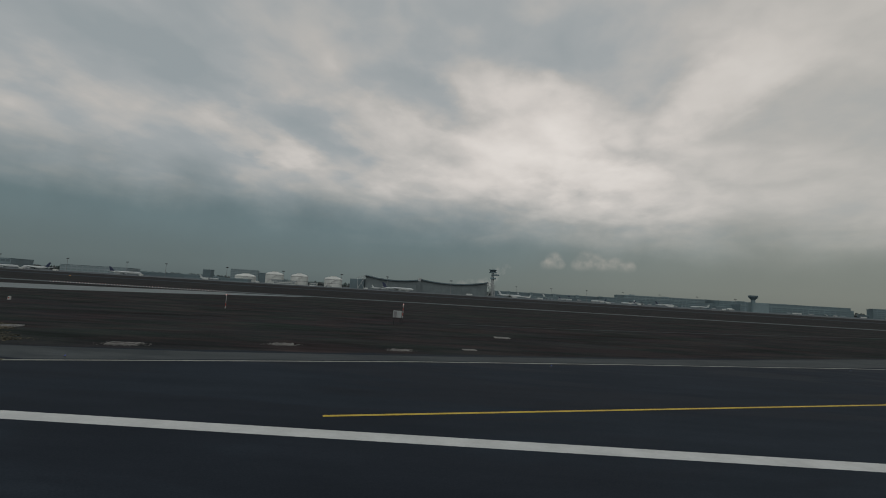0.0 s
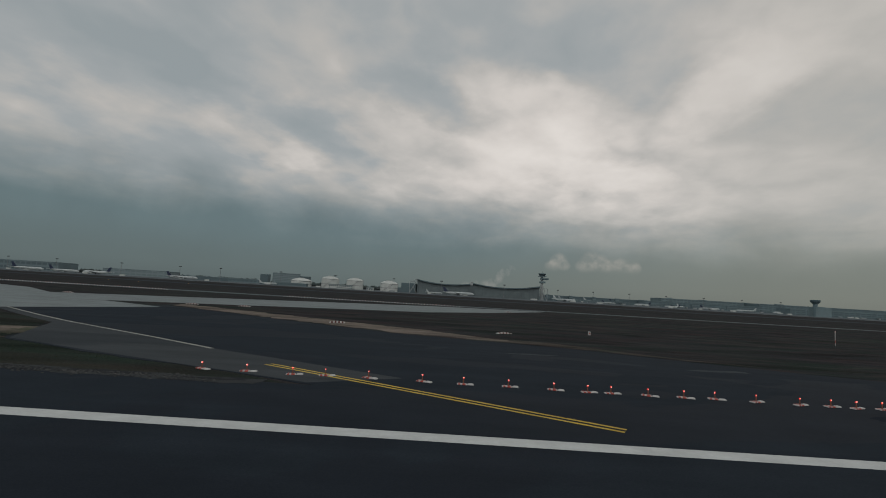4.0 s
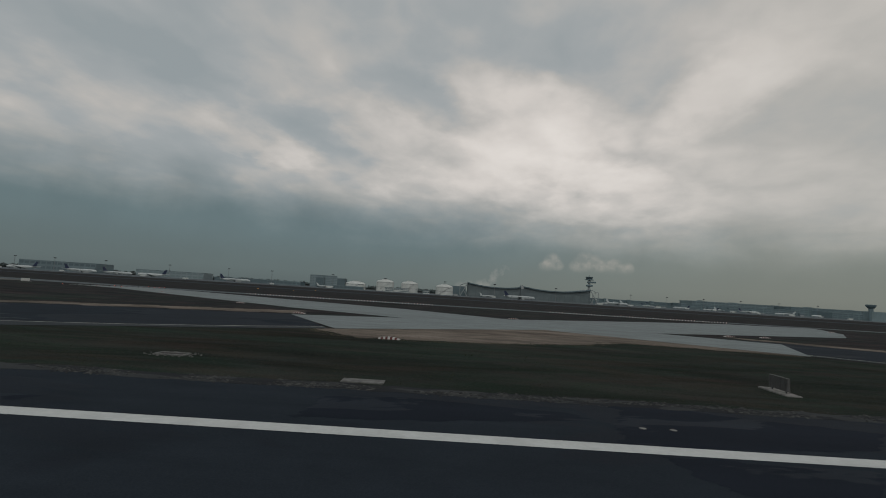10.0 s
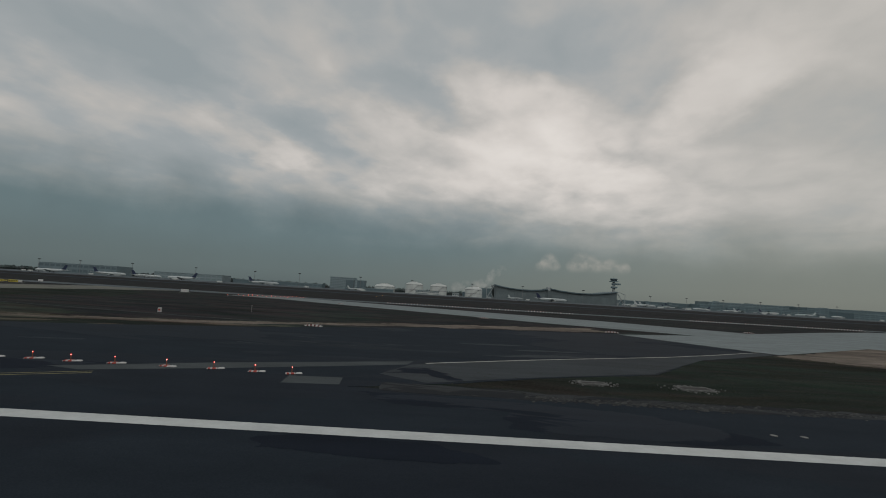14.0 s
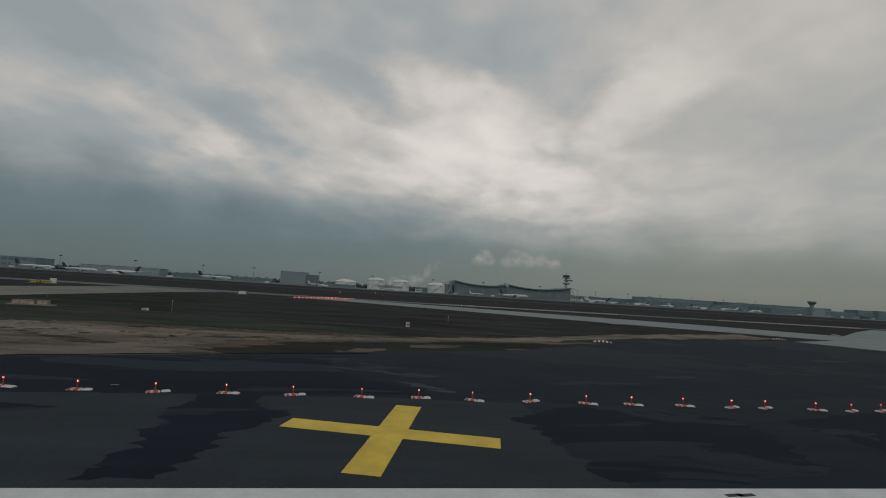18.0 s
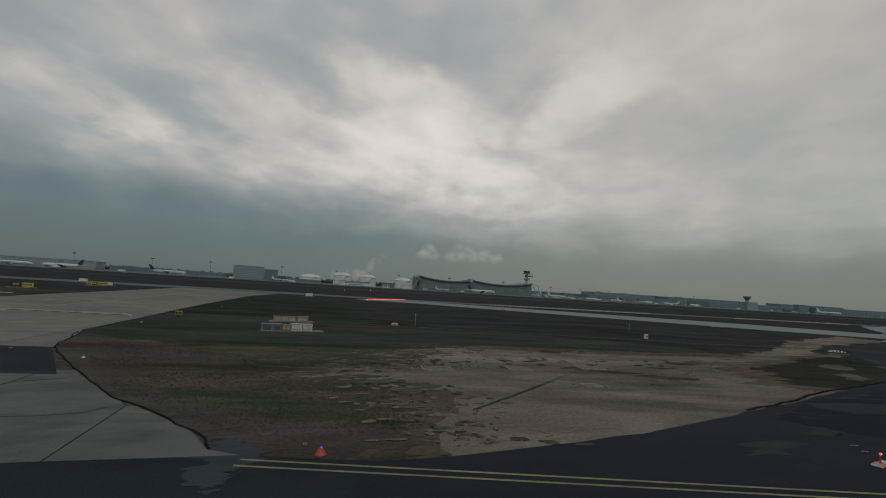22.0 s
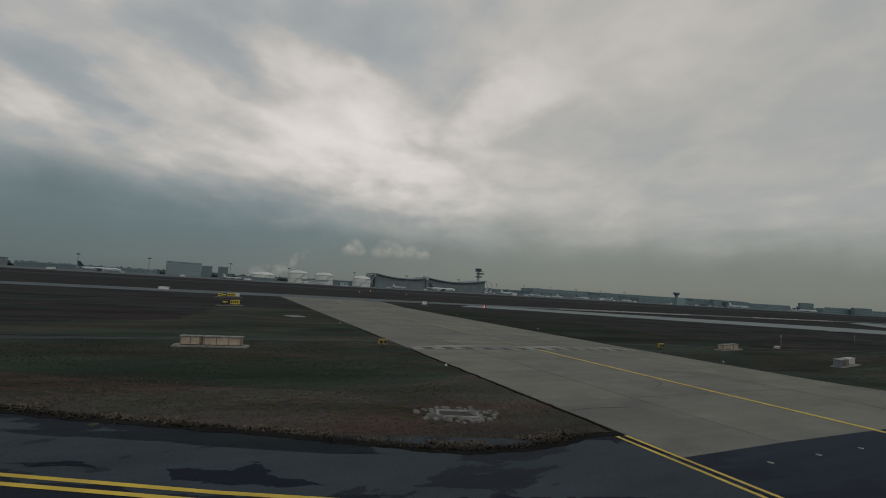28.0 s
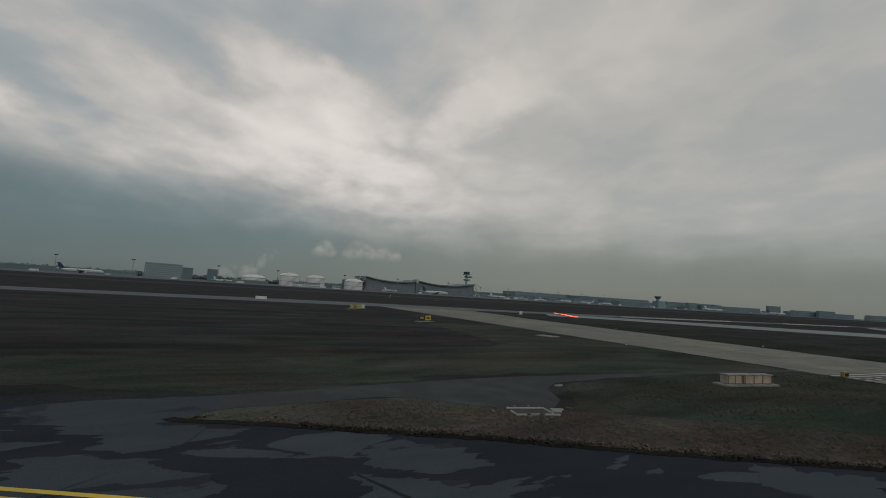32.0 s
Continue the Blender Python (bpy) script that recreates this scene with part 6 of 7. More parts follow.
# ---------------------------------------------------------------- drain hatches and slabs in the grass
def hatch(x, y, w, d, turn=0.0, lid=True, broken=False):
    words = "broken pale concrete drain frame around a dark steel lid" if broken else ("pale concrete drain frame around a dark steel lid" if lid else "flat pale concrete slab in the grass")
    thing = tagged(empty("drain_hatch" if lid else "concrete_slab", pose(x, y, rise(x, y) + 0.02, 0, 0, turn)), words, "drain hatch" if lid else "slab")
    if not lid:
        bm = bmesh.new()
        box(bm, -w / 2, w / 2, -d / 2, d / 2, -0.05, 0.05, 0.02)
        part("slab_body", bm, HATCH_CONCRETE if x < -300 or x > -100 else DEBRIS, thing)
        return
    sandy = -360 < x < -330
    if sandy:
        thing["label"] = "worn pale concrete frame filled with sandy earth"
    t = 0.08 if sandy else 0.14
    sides = [(-w / 2, w / 2, -d / 2, -d / 2 + t), (-w / 2, w / 2, d / 2 - t, d / 2), (-w / 2, -w / 2 + t, -d / 2 + t, d / 2 - t), (w / 2 - t, w / 2, -d / 2 + t, d / 2 - t)]
    if x < -430:
        # the front side has crumbled into three pieces, one flank into two
        sides = [(-w / 2, -w * 0.22, -d / 2, -d / 2 + 0.10), (-w * 0.12, w * 0.10, -d / 2 + 0.03, -d / 2 + 0.12), (w * 0.22, w * 0.62, -d / 2 - 0.02, -d / 2 + 0.08), (-w / 2, w / 2, d / 2 - t, d / 2),
                 (-w / 2, -w / 2 + 0.09, -d / 2 + 0.10, 0.1), (w / 2 - 0.10, w / 2, -d / 2 + 0.2, d / 2 - t), (w * 0.56, w * 0.80, -0.1, 0.05), (w * 0.60, w * 0.95, 0.22, 0.38)]
    for x0, x1, y0, y1 in sides:
        bm = bmesh.new()
        box(bm, x0, x1, y0, y1, -0.05, 0.07, 0.02)
        part("frame_side", bm, DEBRIS if -270 < x < -200 else HATCH_CONCRETE if x > -420 and (broken or sandy) else FRAME_CONCRETE, thing)
    bm = bmesh.new()
    box(bm, -w / 2 + t, w / 2 - t, -d / 2 + t, d / 2 - t, -0.05, 0.03)
    if sandy:
        part("infill", bm, SAND, thing, "sandy earth infill")
    else:
        part("lid", bm, STEEL_LID, thing, "dark steel lid")
    if broken:
        rng = random.Random(int(-x))
        for i in range(44 if x < -420 else 80):
            a = rng.uniform(0, 2 * math.pi)
            r = rng.gauss(1.0, 0.22)
            px, py, s = (w / 2 + 0.35) * r * math.cos(a), (d / 2 + 0.35) * r * math.sin(a), rng.uniform(0.02, 0.075) * (2.0 if -410 < x < -400 else 1.0)
            bm = bmesh.new()
            box(bm, -s, s, -s * 0.8, s * 0.8, -0.02, s * 0.7, 0.02, 0.3, pose(px, py, 0, rng.uniform(-15, 15), rng.uniform(-15, 15), rng.uniform(0, 180)))
            part("rubble_piece", bm, DEBRIS, thing)


for hx, hy, hw, hd, ht, hl, hb in ((-21.6, 32.1, 1.9, 1.0, 10, True, True), (-37.2, 39.9, 2.4, 1.2, 15, True, False), (-12.6, 37.9, 1.6, 0.9, 15, True, True), (-3.2, 38.9, 1.4, 0.8, 15, True, True), (2.8, 43.4, 1.2, 0.8, 15, False, False),
                                   (8.1, 61.1, 2.0, 1.6, 0, False, False), (-259.0, 27.4, 1.7, 0.8, 0, True, True), (-252.9, 27.4, 2.0, 1.2, 0, True, True), (-225.2, 28.7, 1.9, 1.0, 0, True, True), (-212.5, 23.8, 2.2, 0.9, 0, False, False)):
    hatch(hx, hy, hw, hd, ht, hl, hb)
for hx, hy, hw, hd, ht, hl, hb in ((-351.0, 41.5, 1.9, 1.3, -4, True, True), (-345.4, 41.9, 1.5, 1.2, -4, True, False), (-343.4, 36.8, 1.0, 0.8, -4, True, True), (-339.5, 42.9, 1.9, 1.4, -4, True, False), (-347.3, 50.7, 2.6, 1.3, -4, True, False),
                                   (-405.8, 53.4, 1.7, 1.0, -20, True, True), (-434.9, 70.7, 1.8, 1.15, -14, True, True), (-406.0, 103.3, 2.0, 2.6, 20, False, False), (-429.3, 75.2, 0.6, 0.2, 12, False, False)):
    hatch(hx, hy, hw, hd, ht, hl, hb)


# ---------------------------------------------------------------- boarded boxes and cabinets in the infield
def boarded_box(parent, x0, x1, h):
    bm = bmesh.new()
    box(bm, x0, x1, -0.35, 0.2, 0.16, h)
    body = part("box_body", bm, WOOD, parent, "weathered beige boards")
    n = max(int((x1 - x0) / 0.8), 2)
    for i in range(n + 1):
        x = x0 + 0.06 + (x1 - x0 - 0.12) * i / n
        bm = bmesh.new()
        box(bm, x - 0.03, x + 0.03, -0.385, -0.352, 0.12, h + 0.02)
        part("batten", bm, BATTEN, body)
    bm = bmesh.new()
    box(bm, x0 - 0.04, x1 + 0.04, -0.41, 0.26, h, h + 0.07, 0.01)
    part("cap", bm, HATCH_CONCRETE, body, "pale cap board")


def box_group(x, y, turn, spans, plinth, h=0.8):
    thing = tagged(empty("boarded_equipment_box", pose(x, y, rise(x, y) + 0.01, 0, 0, turn)), "beige boarded equipment boxes on a pale concrete plinth", "equipment box", "equipment boxes")
    bm = bmesh.new()
    box(bm, plinth[0], plinth[1], -0.6, 0.45, -0.1, 0.11, 0.02)
    part("plinth", bm, HATCH_CONCRETE, thing)
    for a, b in spans:
        boarded_box(thing, a, b, h)


box_group(-415.1, 72.9, -10, ((-1.95, -0.66), (-0.5, 1.95)), (-2.4, 2.4), 0.66)
box_group(-361.0, 72.9, 12, ((-2.0, 0.5), (0.65, 1.95)), (-2.5, 2.6), 0.62)


def cabinets():
    x, y = -360.8, 61.8
    thing = tagged(empty("switch_cabinets", pose(x, y, rise(x, y) + 0.01, 0, 0, 12)), "grey louvred and white switch cabinets on a slab", "cabinet")
    bm = bmesh.new()
    box(bm, -2.5, 3.4, -0.6, 0.4, -0.1, 0.07, 0.02)
    part("plinth", bm, HATCH_CONCRETE, thing)
    for x0, x1, mat, label in ((-2.4, -1.5, GREY_METAL, "grey louvred door"), (-1.46, -0.62, GREY_METAL, "grey louvred door"), (0.3, 1.32, WHITE_PLASTIC, "white cabinet"), (1.36, 2.3, WHITE_PLASTIC, "white cabinet")):
        bm = bmesh.new()
        box(bm, x0, x1, -0.4, 0.15, 0.07, 0.68, 0.02)
        c = part("cabinet_body", bm, mat, thing, label)
        bm = bmesh.new()
        box(bm, x0 - 0.02, x1 + 0.02, -0.44, 0.19, 0.68, 0.73)
        part("lid", bm, mat, c)
        for k in range(5 if mat is GREY_METAL else 1):
            bm = bmesh.new()
            box(bm, x0 + 0.1, x1 - 0.1, -0.42, -0.398, 0.16 + 0.09 * k, 0.20 + 0.09 * k)
            part("louvre" if mat is GREY_METAL else "handle_plate", bm, DARK_METAL, c)
    boarded_box(thing, -0.55, 0.25, 0.6)


cabinets()


# ---------------------------------------------------------------- guard lights, edge lights, posts
def guard_light(x, y):
    thing = tagged(empty("guard_light", pose(x, y, rise(x, y) + 0.01)), "yellow runway guard light box on a short leg", "guard light", "guard lights")
    bm = bmesh.new()
    tube(bm, [(0, 0, 0), (0, 0, 0.3)], 0.05, 8)
    part("leg", bm, DARK_METAL, thing)
    bm = bmesh.new()
    box(bm, -0.36, 0.36, -0.13, 0.13, 0.28, 0.72, 0.03)
    body = part("housing", bm, DULL_YELLOW, thing, "dull yellow housing")
    for s in (-0.17, 0.17):
        bm = bmesh.new()
        tube(bm, [(s, -0.12, 0.5), (s, -0.18, 0.5)], 0.12, 12)
        part("lamp_face", bm, BLACK_PAINT, body)


for gx, gy in ((-403.1, 72.2), (-373.0, 72.0)):
    guard_light(gx, gy)


def edge_light(x, y, big=False):
    thing = tagged(empty("edge_light", pose(x, y, rise(x, y) + 0.02)), "red cone with white panels and a blue edge light" if big else ("dark stub with a small blue edge light" if x > -100 else "white cone with a small blue edge light"), "edge light", "taxiway edge lights")
    k = 0.60 if big else 0.36
    bm = bmesh.new()
    lathe(bm, [(0.26 * k, 0), (0.24 * k, 0.05 * k), (0.14 * k, 0.22 * k), (0.08 * k, 0.3 * k)], 14)
    cone = part("cone", bm, DARK_METAL if x > -100 else RED_PLASTIC if big else WHITE_PLASTIC, thing)
    if big:
        for a in range(3):
            bm = bmesh.new()
            box(bm, 0.05 * k, 0.27 * k, -0.055, 0.055, -0.005, 0.03, 0, 0, pose(0, 0, 0.15 * k, 0, 55, -90 + 120 * a))
            part("side_panel", bm, WHITE_PLASTIC, cone, "white reflective panel")
    bm = bmesh.new()
    lathe(bm, [(0.04 * k, 0.3 * k), (0.045 * k, 0.34 * k), (0.02 * k, 0.37 * k)], 10)
    part("lens", bm, BLUE_LENS, thing, "blue lens")


for ex, ey, eb in ((-401.3, 64.2, False), (-374.2, 64.4, False), (-370.1, 43.0, False), (-358.0, 27.5, True), (-20.4, 25.7, False), (8.0, 33.4, False), (39, 44.6, False), (-372.5, 94, False), (-401.8, 94, False), (-372, 122, False), (-402, 150, False)):
    edge_light(ex, ey, eb)


def marker(x, y, w, h, label, red):
    thing = tagged(empty("marker_block", pose(x, y, rise(x, y) + 0.01)), label, "marker")
    bm = bmesh.new()
    box(bm, -w / 2, w / 2, -0.2, 0.2, 0, h, 0.04, 0.15)
    body = part("block_body", bm, WHITE_PLASTIC, thing)
    if red:
        bm = bmesh.new()
        box(bm, -w / 4, w / 4, -0.215, -0.19, h * 0.35, h * 0.7)
        part("red_mark", bm, RED_PLASTIC, body, "red mark")


marker(-348.0, 75.0, 0.9, 0.32, "white and red weighted marker lying in the grass", True)
marker(-311.3, 72.0, 0.55, 0.7, "white marker block with a red mark", True)
marker(-71.5, 77.0, 0.4, 0.6, "small white marker block in the grass", True)


def post(x, y, h, stripes=False):
    words = "thin red and white striped pole in the grass" if stripes else "thin pale marker post in the grass"
    thing = tagged(empty("marker_post", pose(x, y, rise(x, y))), words, "post", "marker posts")
    foot = 0.9 if stripes else -0.1
    if stripes:
        bm = bmesh.new()
        tube(bm, [(0, 0, -0.1), (0, 0, foot)], 0.03, 6)
        part("stake", bm, DARK_METAL, thing)
    n = 5 if stripes else 1
    for i in range(n):
        a, b = foot + (h - foot) * i / n, foot + (h - foot) * (i + 1) / n
        bm = bmesh.new()
        tube(bm, [(0, 0, a), (0, 0, b)], 0.045, 6)
        part("pole", bm, HATCH_CONCRETE if not stripes else RED_PLASTIC if i == 1 else WHITE_PLASTIC, thing)
    bm = bmesh.new()
    lathe(bm, [(0.06, h), (0.08, h + 0.06), (0.05, h + 0.13)], 8)
    part("cap", bm, DIM_LENS if stripes else WHITE_PLASTIC, thing)


post(-34.1, 73.6, 3.0, True)
post(-345.0, 76.2, 1.5)
post(-303, 86.7, 1.0)


def instrument_box():
    x, y = -6.9, 73.5
    thing = tagged(empty("instrument_box", pose(x, y, rise(x, y))), "pale instrument box on thin legs with a striped lamp pole", "instrument box")
    for a in (-0.5, 0.5):
        for b in (-0.35, 0.35):
            bm = bmesh.new()
            tube(bm, [(a, b, -0.1), (a, b, 1.15)], 0.03, 6)
            part("leg", bm, DARK_METAL, thing)
    bm = bmesh.new()
    box(bm, -0.65, 0.65, -0.42, 0.42, 1.1, 2.15, 0.04)
    body = part("housing", bm, WALL_PALE, thing)
    bm = bmesh.new()
    box(bm, -0.55, -0.05, -0.435, -0.415, 1.2, 2.05)
    part("door", bm, GREY_METAL, body)
    for i in range(5):
        bm = bmesh.new()
        tube(bm, [(0.85, 0, 1.0 + 0.42 * i), (0.85, 0, 1.42 + 0.42 * i)], 0.06, 6)
        pole = part("lamp_pole", bm, RED_PLASTIC if i % 2 else WHITE_PLASTIC, thing)
    bm = bmesh.new()
    tube(bm, [(0.85, 0, -0.1), (0.85, 0, 1.0)], 0.03, 6)
    part("stake", bm, DARK_METAL, thing)
    bm = bmesh.new()
    lathe(bm, [(0.05, 3.1), (0.08, 3.16), (0.06, 3.28)], 8, (0.85, 0, 0))
    part("lens", bm, DIM_LENS, pole, "red lamp")


instrument_box()


# ---------------------------------------------------------------- signs
def letters(text, size, mat, parent, m, label):
    cu = bpy.data.curves.new("lettering", "FONT")
    cu.body, cu.size, cu.align_x, cu.align_y, cu.extrude = text, size, "CENTER", "CENTER", 0.004
    tmp = new("lettering", cu)
    bpy.context.view_layer.update()
    me = bpy.data.meshes.new_from_object(tmp.evaluated_get(bpy.context.evaluated_depsgraph_get()))
    bpy.data.objects.remove(tmp)
    me.materials.clear()
    me.materials.append(mat)
    ob = new("lettering", me)
    ob.parent, ob.matrix_basis = parent, m
    ob["label"] = label
    return ob


def sign(x, y, turn, panels, label, h=0.95):
    """Panels: (from, to, ground, text or number of bars, ink). The face looks to -y before it is turned."""
    thing = tagged(empty("taxiway_sign", pose(x, y, rise(x, y) + 0.01, 0, 0, turn)), label, "sign", "taxiway signs")
    x0, x1 = panels[0][0], panels[-1][1]
    bm = bmesh.new()
    box(bm, x0 - 0.5, x1 + 0.5, -0.45, 0.45, -0.1, 0.08, 0.02)
    part("plinth", bm, HATCH_CONCRETE, thing)
    for a in (x0 + 0.25, x1 - 0.25):
        bm = bmesh.new()
        tube(bm, [(a, 0, 0.05), (a, 0, 0.25)], 0.04, 6)
        part("leg", bm, DARK_METAL, thing)
    for a, b, ground, text, ink in panels:
        bm = bmesh.new()
        box(bm, a + 0.01, b - 0.01, -0.085, 0.075, 0.2, 0.2 + h, 0.015)
        casing = part("casing", bm, STEEL_GREY if ground is not WHITE_SIGN else WHITE_SIGN, thing, "weathered casing")
        bm = bmesh.new()
        box(bm, a + 0.04, b - 0.04, -0.092, -0.084, 0.23, 0.17 + h)
        part("panel", bm, ground, casing, "sign face")
        for k in range(4):
            rx = a + (b - a) * (k + 0.5) / 4
            bm = bmesh.new()
            box(bm, rx - 0.02, rx + 0.02, 0.075, 0.10, 0.22, 0.18 + h)
            part("back_rib", bm, STEEL_GREY, casing)
        mid = ((a + b) / 2, -0.098, 0.2 + h / 2)
        if isinstance(text, str):
            letters(text, h * 0.62, ink, casing, pose(*mid, 90, 0, 0), "sign lettering")
        else:
            for k in range(text):
                w = (b - a - 0.3) / text
                bm = bmesh.new()
                box(bm, a + 0.15 + k * w, a + 0.15 + k * w + w * 0.62, -0.1, -0.09, 0.2 + h * 0.28, 0.2 + h * 0.72)
                part("lettering_bar", bm, ink, casing)
    return thing


YELLOW_SIGN = plain("yellow_sign_face", (0.50, 0.41, 0.06), 0.5, dirt=0.2, scale=2, glow=(0.75, 0.62, 0.08, 0.03))
BLACK_SIGN = plain("black_sign_face", (0.012, 0.012, 0.012), 0.5, dirt=0.1)
YELLOW_INK = plain("yellow_sign_ink", (0.6, 0.5, 0.08), 0.5, dirt=0.1, glow=(0.8, 0.7, 0.2, 0.15))
WHITE_SIGN = plain("white_sign_back", (0.6, 0.6, 0.58), 0.6, dirt=0.2, scale=2)
board = sign(-187.7, 28.4, 84, ((-0.95, 0.95, YELLOW_SIGN, "M21", BLACK_SIGN),), "yellow exit sign M21 with an arrow on a slab", 0.78)
for child in board.children_recursive:
    if child.name.startswith("lettering"):
        child.location.x -= 0.22


def arrow(parent, m):
    bm = bmesh.new()
    box(bm, -0.16, 0.10, -0.035, 0.035, 0, 0.01)
    tip = [bm.verts.new(p) for p in ((0.08, 0.11, 0.005), (0.08, -0.11, 0.005), (0.24, 0, 0.005), (0.08, 0.11, 0.012), (0.08, -0.11, 0.012), (0.24, 0, 0.012))]
    bm.faces.new(tip[:3][::-1])
    bm.faces.new(tip[3:])
    for a, b in ((0, 1), (1, 2), (2, 0)):
        bm.faces.new((tip[a], tip[b], tip[b + 3], tip[a + 3]))
    part("arrow", bm, BLACK_SIGN, parent, "black arrow", m)


arrow(board, pose(0.62, -0.104, 0.62, 90, 0, 0) @ pose(0, 0, 0, 0, 0, 45))
sign(-414.3, 124.1, 30, ((-1.75, 0.0, BLACK_SIGN, "M19", YELLOW_INK), (0.02, 1.8, YELLOW_SIGN, 4, BLACK_SIGN)), "black and yellow lit taxiway sign M19 in the grass", 0.8)
sign(-414.7, 159.5, 38, ((-3.0, -1.7, YELLOW_SIGN, 2, BLACK_SIGN), (-1.68, -0.6, BLACK_SIGN, 2, YELLOW_INK), (-0.58, 1.9, YELLOW_SIGN, 5, BLACK_SIGN), (1.92, 3.0, WHITE_SIGN, 0, BLACK_SIGN)), "long lit taxiway sign with yellow and black panels", 0.8)
sign(-360.2, 168.8, 35, ((-1.25, 1.25, WHITE_SIGN, 0, BLACK_SIGN),), "plain white back of a taxiway sign", 0.95)
sign(-432.0, 191.8, -20, ((-1.5, 1.5, WHITE_SIGN, 0, BLACK_SIGN),), "plain white back of a taxiway sign", 0.8)


def stud(x, y, r=0.10):
    thing = tagged(empty("stop_bar_stud", pose(x, y, rise(x, y) + 0.03)), "small flush stop bar light in the asphalt", "inset light", "stop bar lights")
    bm = bmesh.new()
    lathe(bm, [(r, 0.0), (r * 0.9, 0.012), (r * 0.5, 0.02)], 10)
    part("rim", bm, HATCH_CONCRETE, thing)


for k in range(10):
    stud(-398.4 + 2.62 * k, 46.25 - 0.1 * max(k - 5, 0))
for lx, ly in ((-66.4, 18.1), (-65.4, 18.0), (-152, 18), (-150.8, 18), (-255, 18), (-253.8, 18), (-200.6, 18), (-199.4, 18), (-292.2, 17.6), (-294, 17.7)):
    stud(lx, ly, 0.14)


def amber_lamp(x, y, r):
    thing = tagged(empty("amber_lamp", pose(x, y, rise(x, y))), "amber lamp glowing beside the far taxiway", "lamp", "far amber lamps")
    bm = bmesh.new()
    tube(bm, [(0, 0, -0.1), (0, 0, 0.4)], 0.08, 6)
    part("stem", bm, DARK_METAL, thing)
    bm = bmesh.new()
    lathe(bm, [(r * 0.5, 0.4), (r, 0.4 + r * 0.6), (r, 0.4 + r * 1.4), (r * 0.4, 0.4 + r * 2)], 10)
    part("lens", bm, AMBER_LENS, thing, "glowing amber lens")


for lx, ly, lr in ((-315, 392, 0.22), (-339.4, 331, 0.14), (-310.8, 321, 0.14)):
    amber_lamp(lx, ly, lr)


# ---------------------------------------------------------------- tufts, weeds and clods where the camera passes near
def tufts(name, outline, count, size, mat, label, seed):
    rng = random.Random(seed)
    xs, ys = [p[0] for p in outline], [p[1] for p in outline]

    def inside(x, y):
        hit = False
        for (ax, ay), (bx, by) in zip(outline, outline[1:] + outline[:1]):
            if (ay > y) != (by > y) and x < (bx - ax) * (y - ay) / (by - ay) + ax:
                hit = not hit
        return hit
    verts, faces = [], []
    while count:
        x, y = rng.uniform(min(xs), max(xs)), rng.uniform(min(ys), max(ys))
        if not inside(x, y):
            continue
        count -= 1
        z = rise(x, y)
        s = size * rng.uniform(0.4, 1.3) * (1 + 0.6 * noise.noise((x * 0.3, y * 0.3, seed)))
        for b in range(5):
            a = rng.uniform(0, 2 * math.pi)
            lean, w = rng.uniform(0.2, 0.9) * s, 0.22 * s
            dx, dy = math.cos(a), math.sin(a)
            ox, oy = rng.uniform(-0.6, 0.6) * s, rng.uniform(-0.6, 0.6) * s
            n = len(verts)
            h = s * rng.uniform(0.5, 1.1)
            verts += [(x + ox - dy * w, y + oy + dx * w, z - 0.02), (x + ox + dy * w, y + oy - dx * w, z - 0.02), (x + ox + dx * lean * 0.5, y + oy + dy * lean * 0.5, z + h * 0.75), (x + ox + dx * lean, y + oy + dy * lean, z + h)]
            faces += [(n, n + 1, n + 2), (n + 1, n + 3, n + 2)]
    me = bpy.data.meshes.new(name)
    me.from_pydata(verts, [], faces)
    me.materials.append(mat)
    tagged(new(name, me), label, "grass", kind="stuff")


def blades(name, tones):
    def paint(add, ins, place):
        each = add("ShaderNodeNewGeometry").outputs["Random Per Island"]
        put(ins["Base Color"], ramp(add, each, [(0.0, tones[0]), (0.5, tones[1]), (1.0, tones[2])]))
        put(ins["Roughness"], 0.9)
        put(ins["Specular IOR Level"], 0.1)
    return material(name, paint)


STRAW = blades("straw_blades", ((0.060, 0.050, 0.042), (0.085, 0.072, 0.059), (0.125, 0.107, 0.088)))
LEAF = blades("green_blades", ((0.034, 0.045, 0.029), (0.045, 0.056, 0.034), (0.066, 0.068, 0.047)))
tufts("dry_tufts", [(-401.2, 50.3), (-402.5, 50.1), (-405.1, 49.6), (-408.1, 50.1), (-413.1, 53.0), (-420.8, 57.3), (-428.1, 61.9), (-435.5, 66.2), (-442.8, 70.4), (-447.5, 72.8), (-443, 74.4), (-438.7, 74.2), (-436.7, 72.4), (-433.5, 70.8), (-430, 69), (-422, 64), (-414, 60.4), (-407, 58), (-401.2, 61)], 16000, 0.065, STRAW, "dry straw-coloured tufts along the wet asphalt", 1)
tufts("dry_tufts", [(-358.4, 28.4), (-361.0, 29.9), (-365.2, 34.6), (-368.2, 39), (-373.3, 51), (-367, 47.8), (-362, 45), (-360, 40), (-356, 34), (-354, 30)], 8000, 0.06, STRAW, "dry straw-coloured tufts round the infield", 2)
tufts("green_tufts", [(-357, 29), (-366, 38), (-371, 47), (-374.5, 60), (-374.5, 100), (-350, 100), (-330, 70), (-345, 53), (-352, 46), (-357, 40), (-352, 33)], 11000, 0.06, LEAF, "short dark green winter grass tufts", 3)
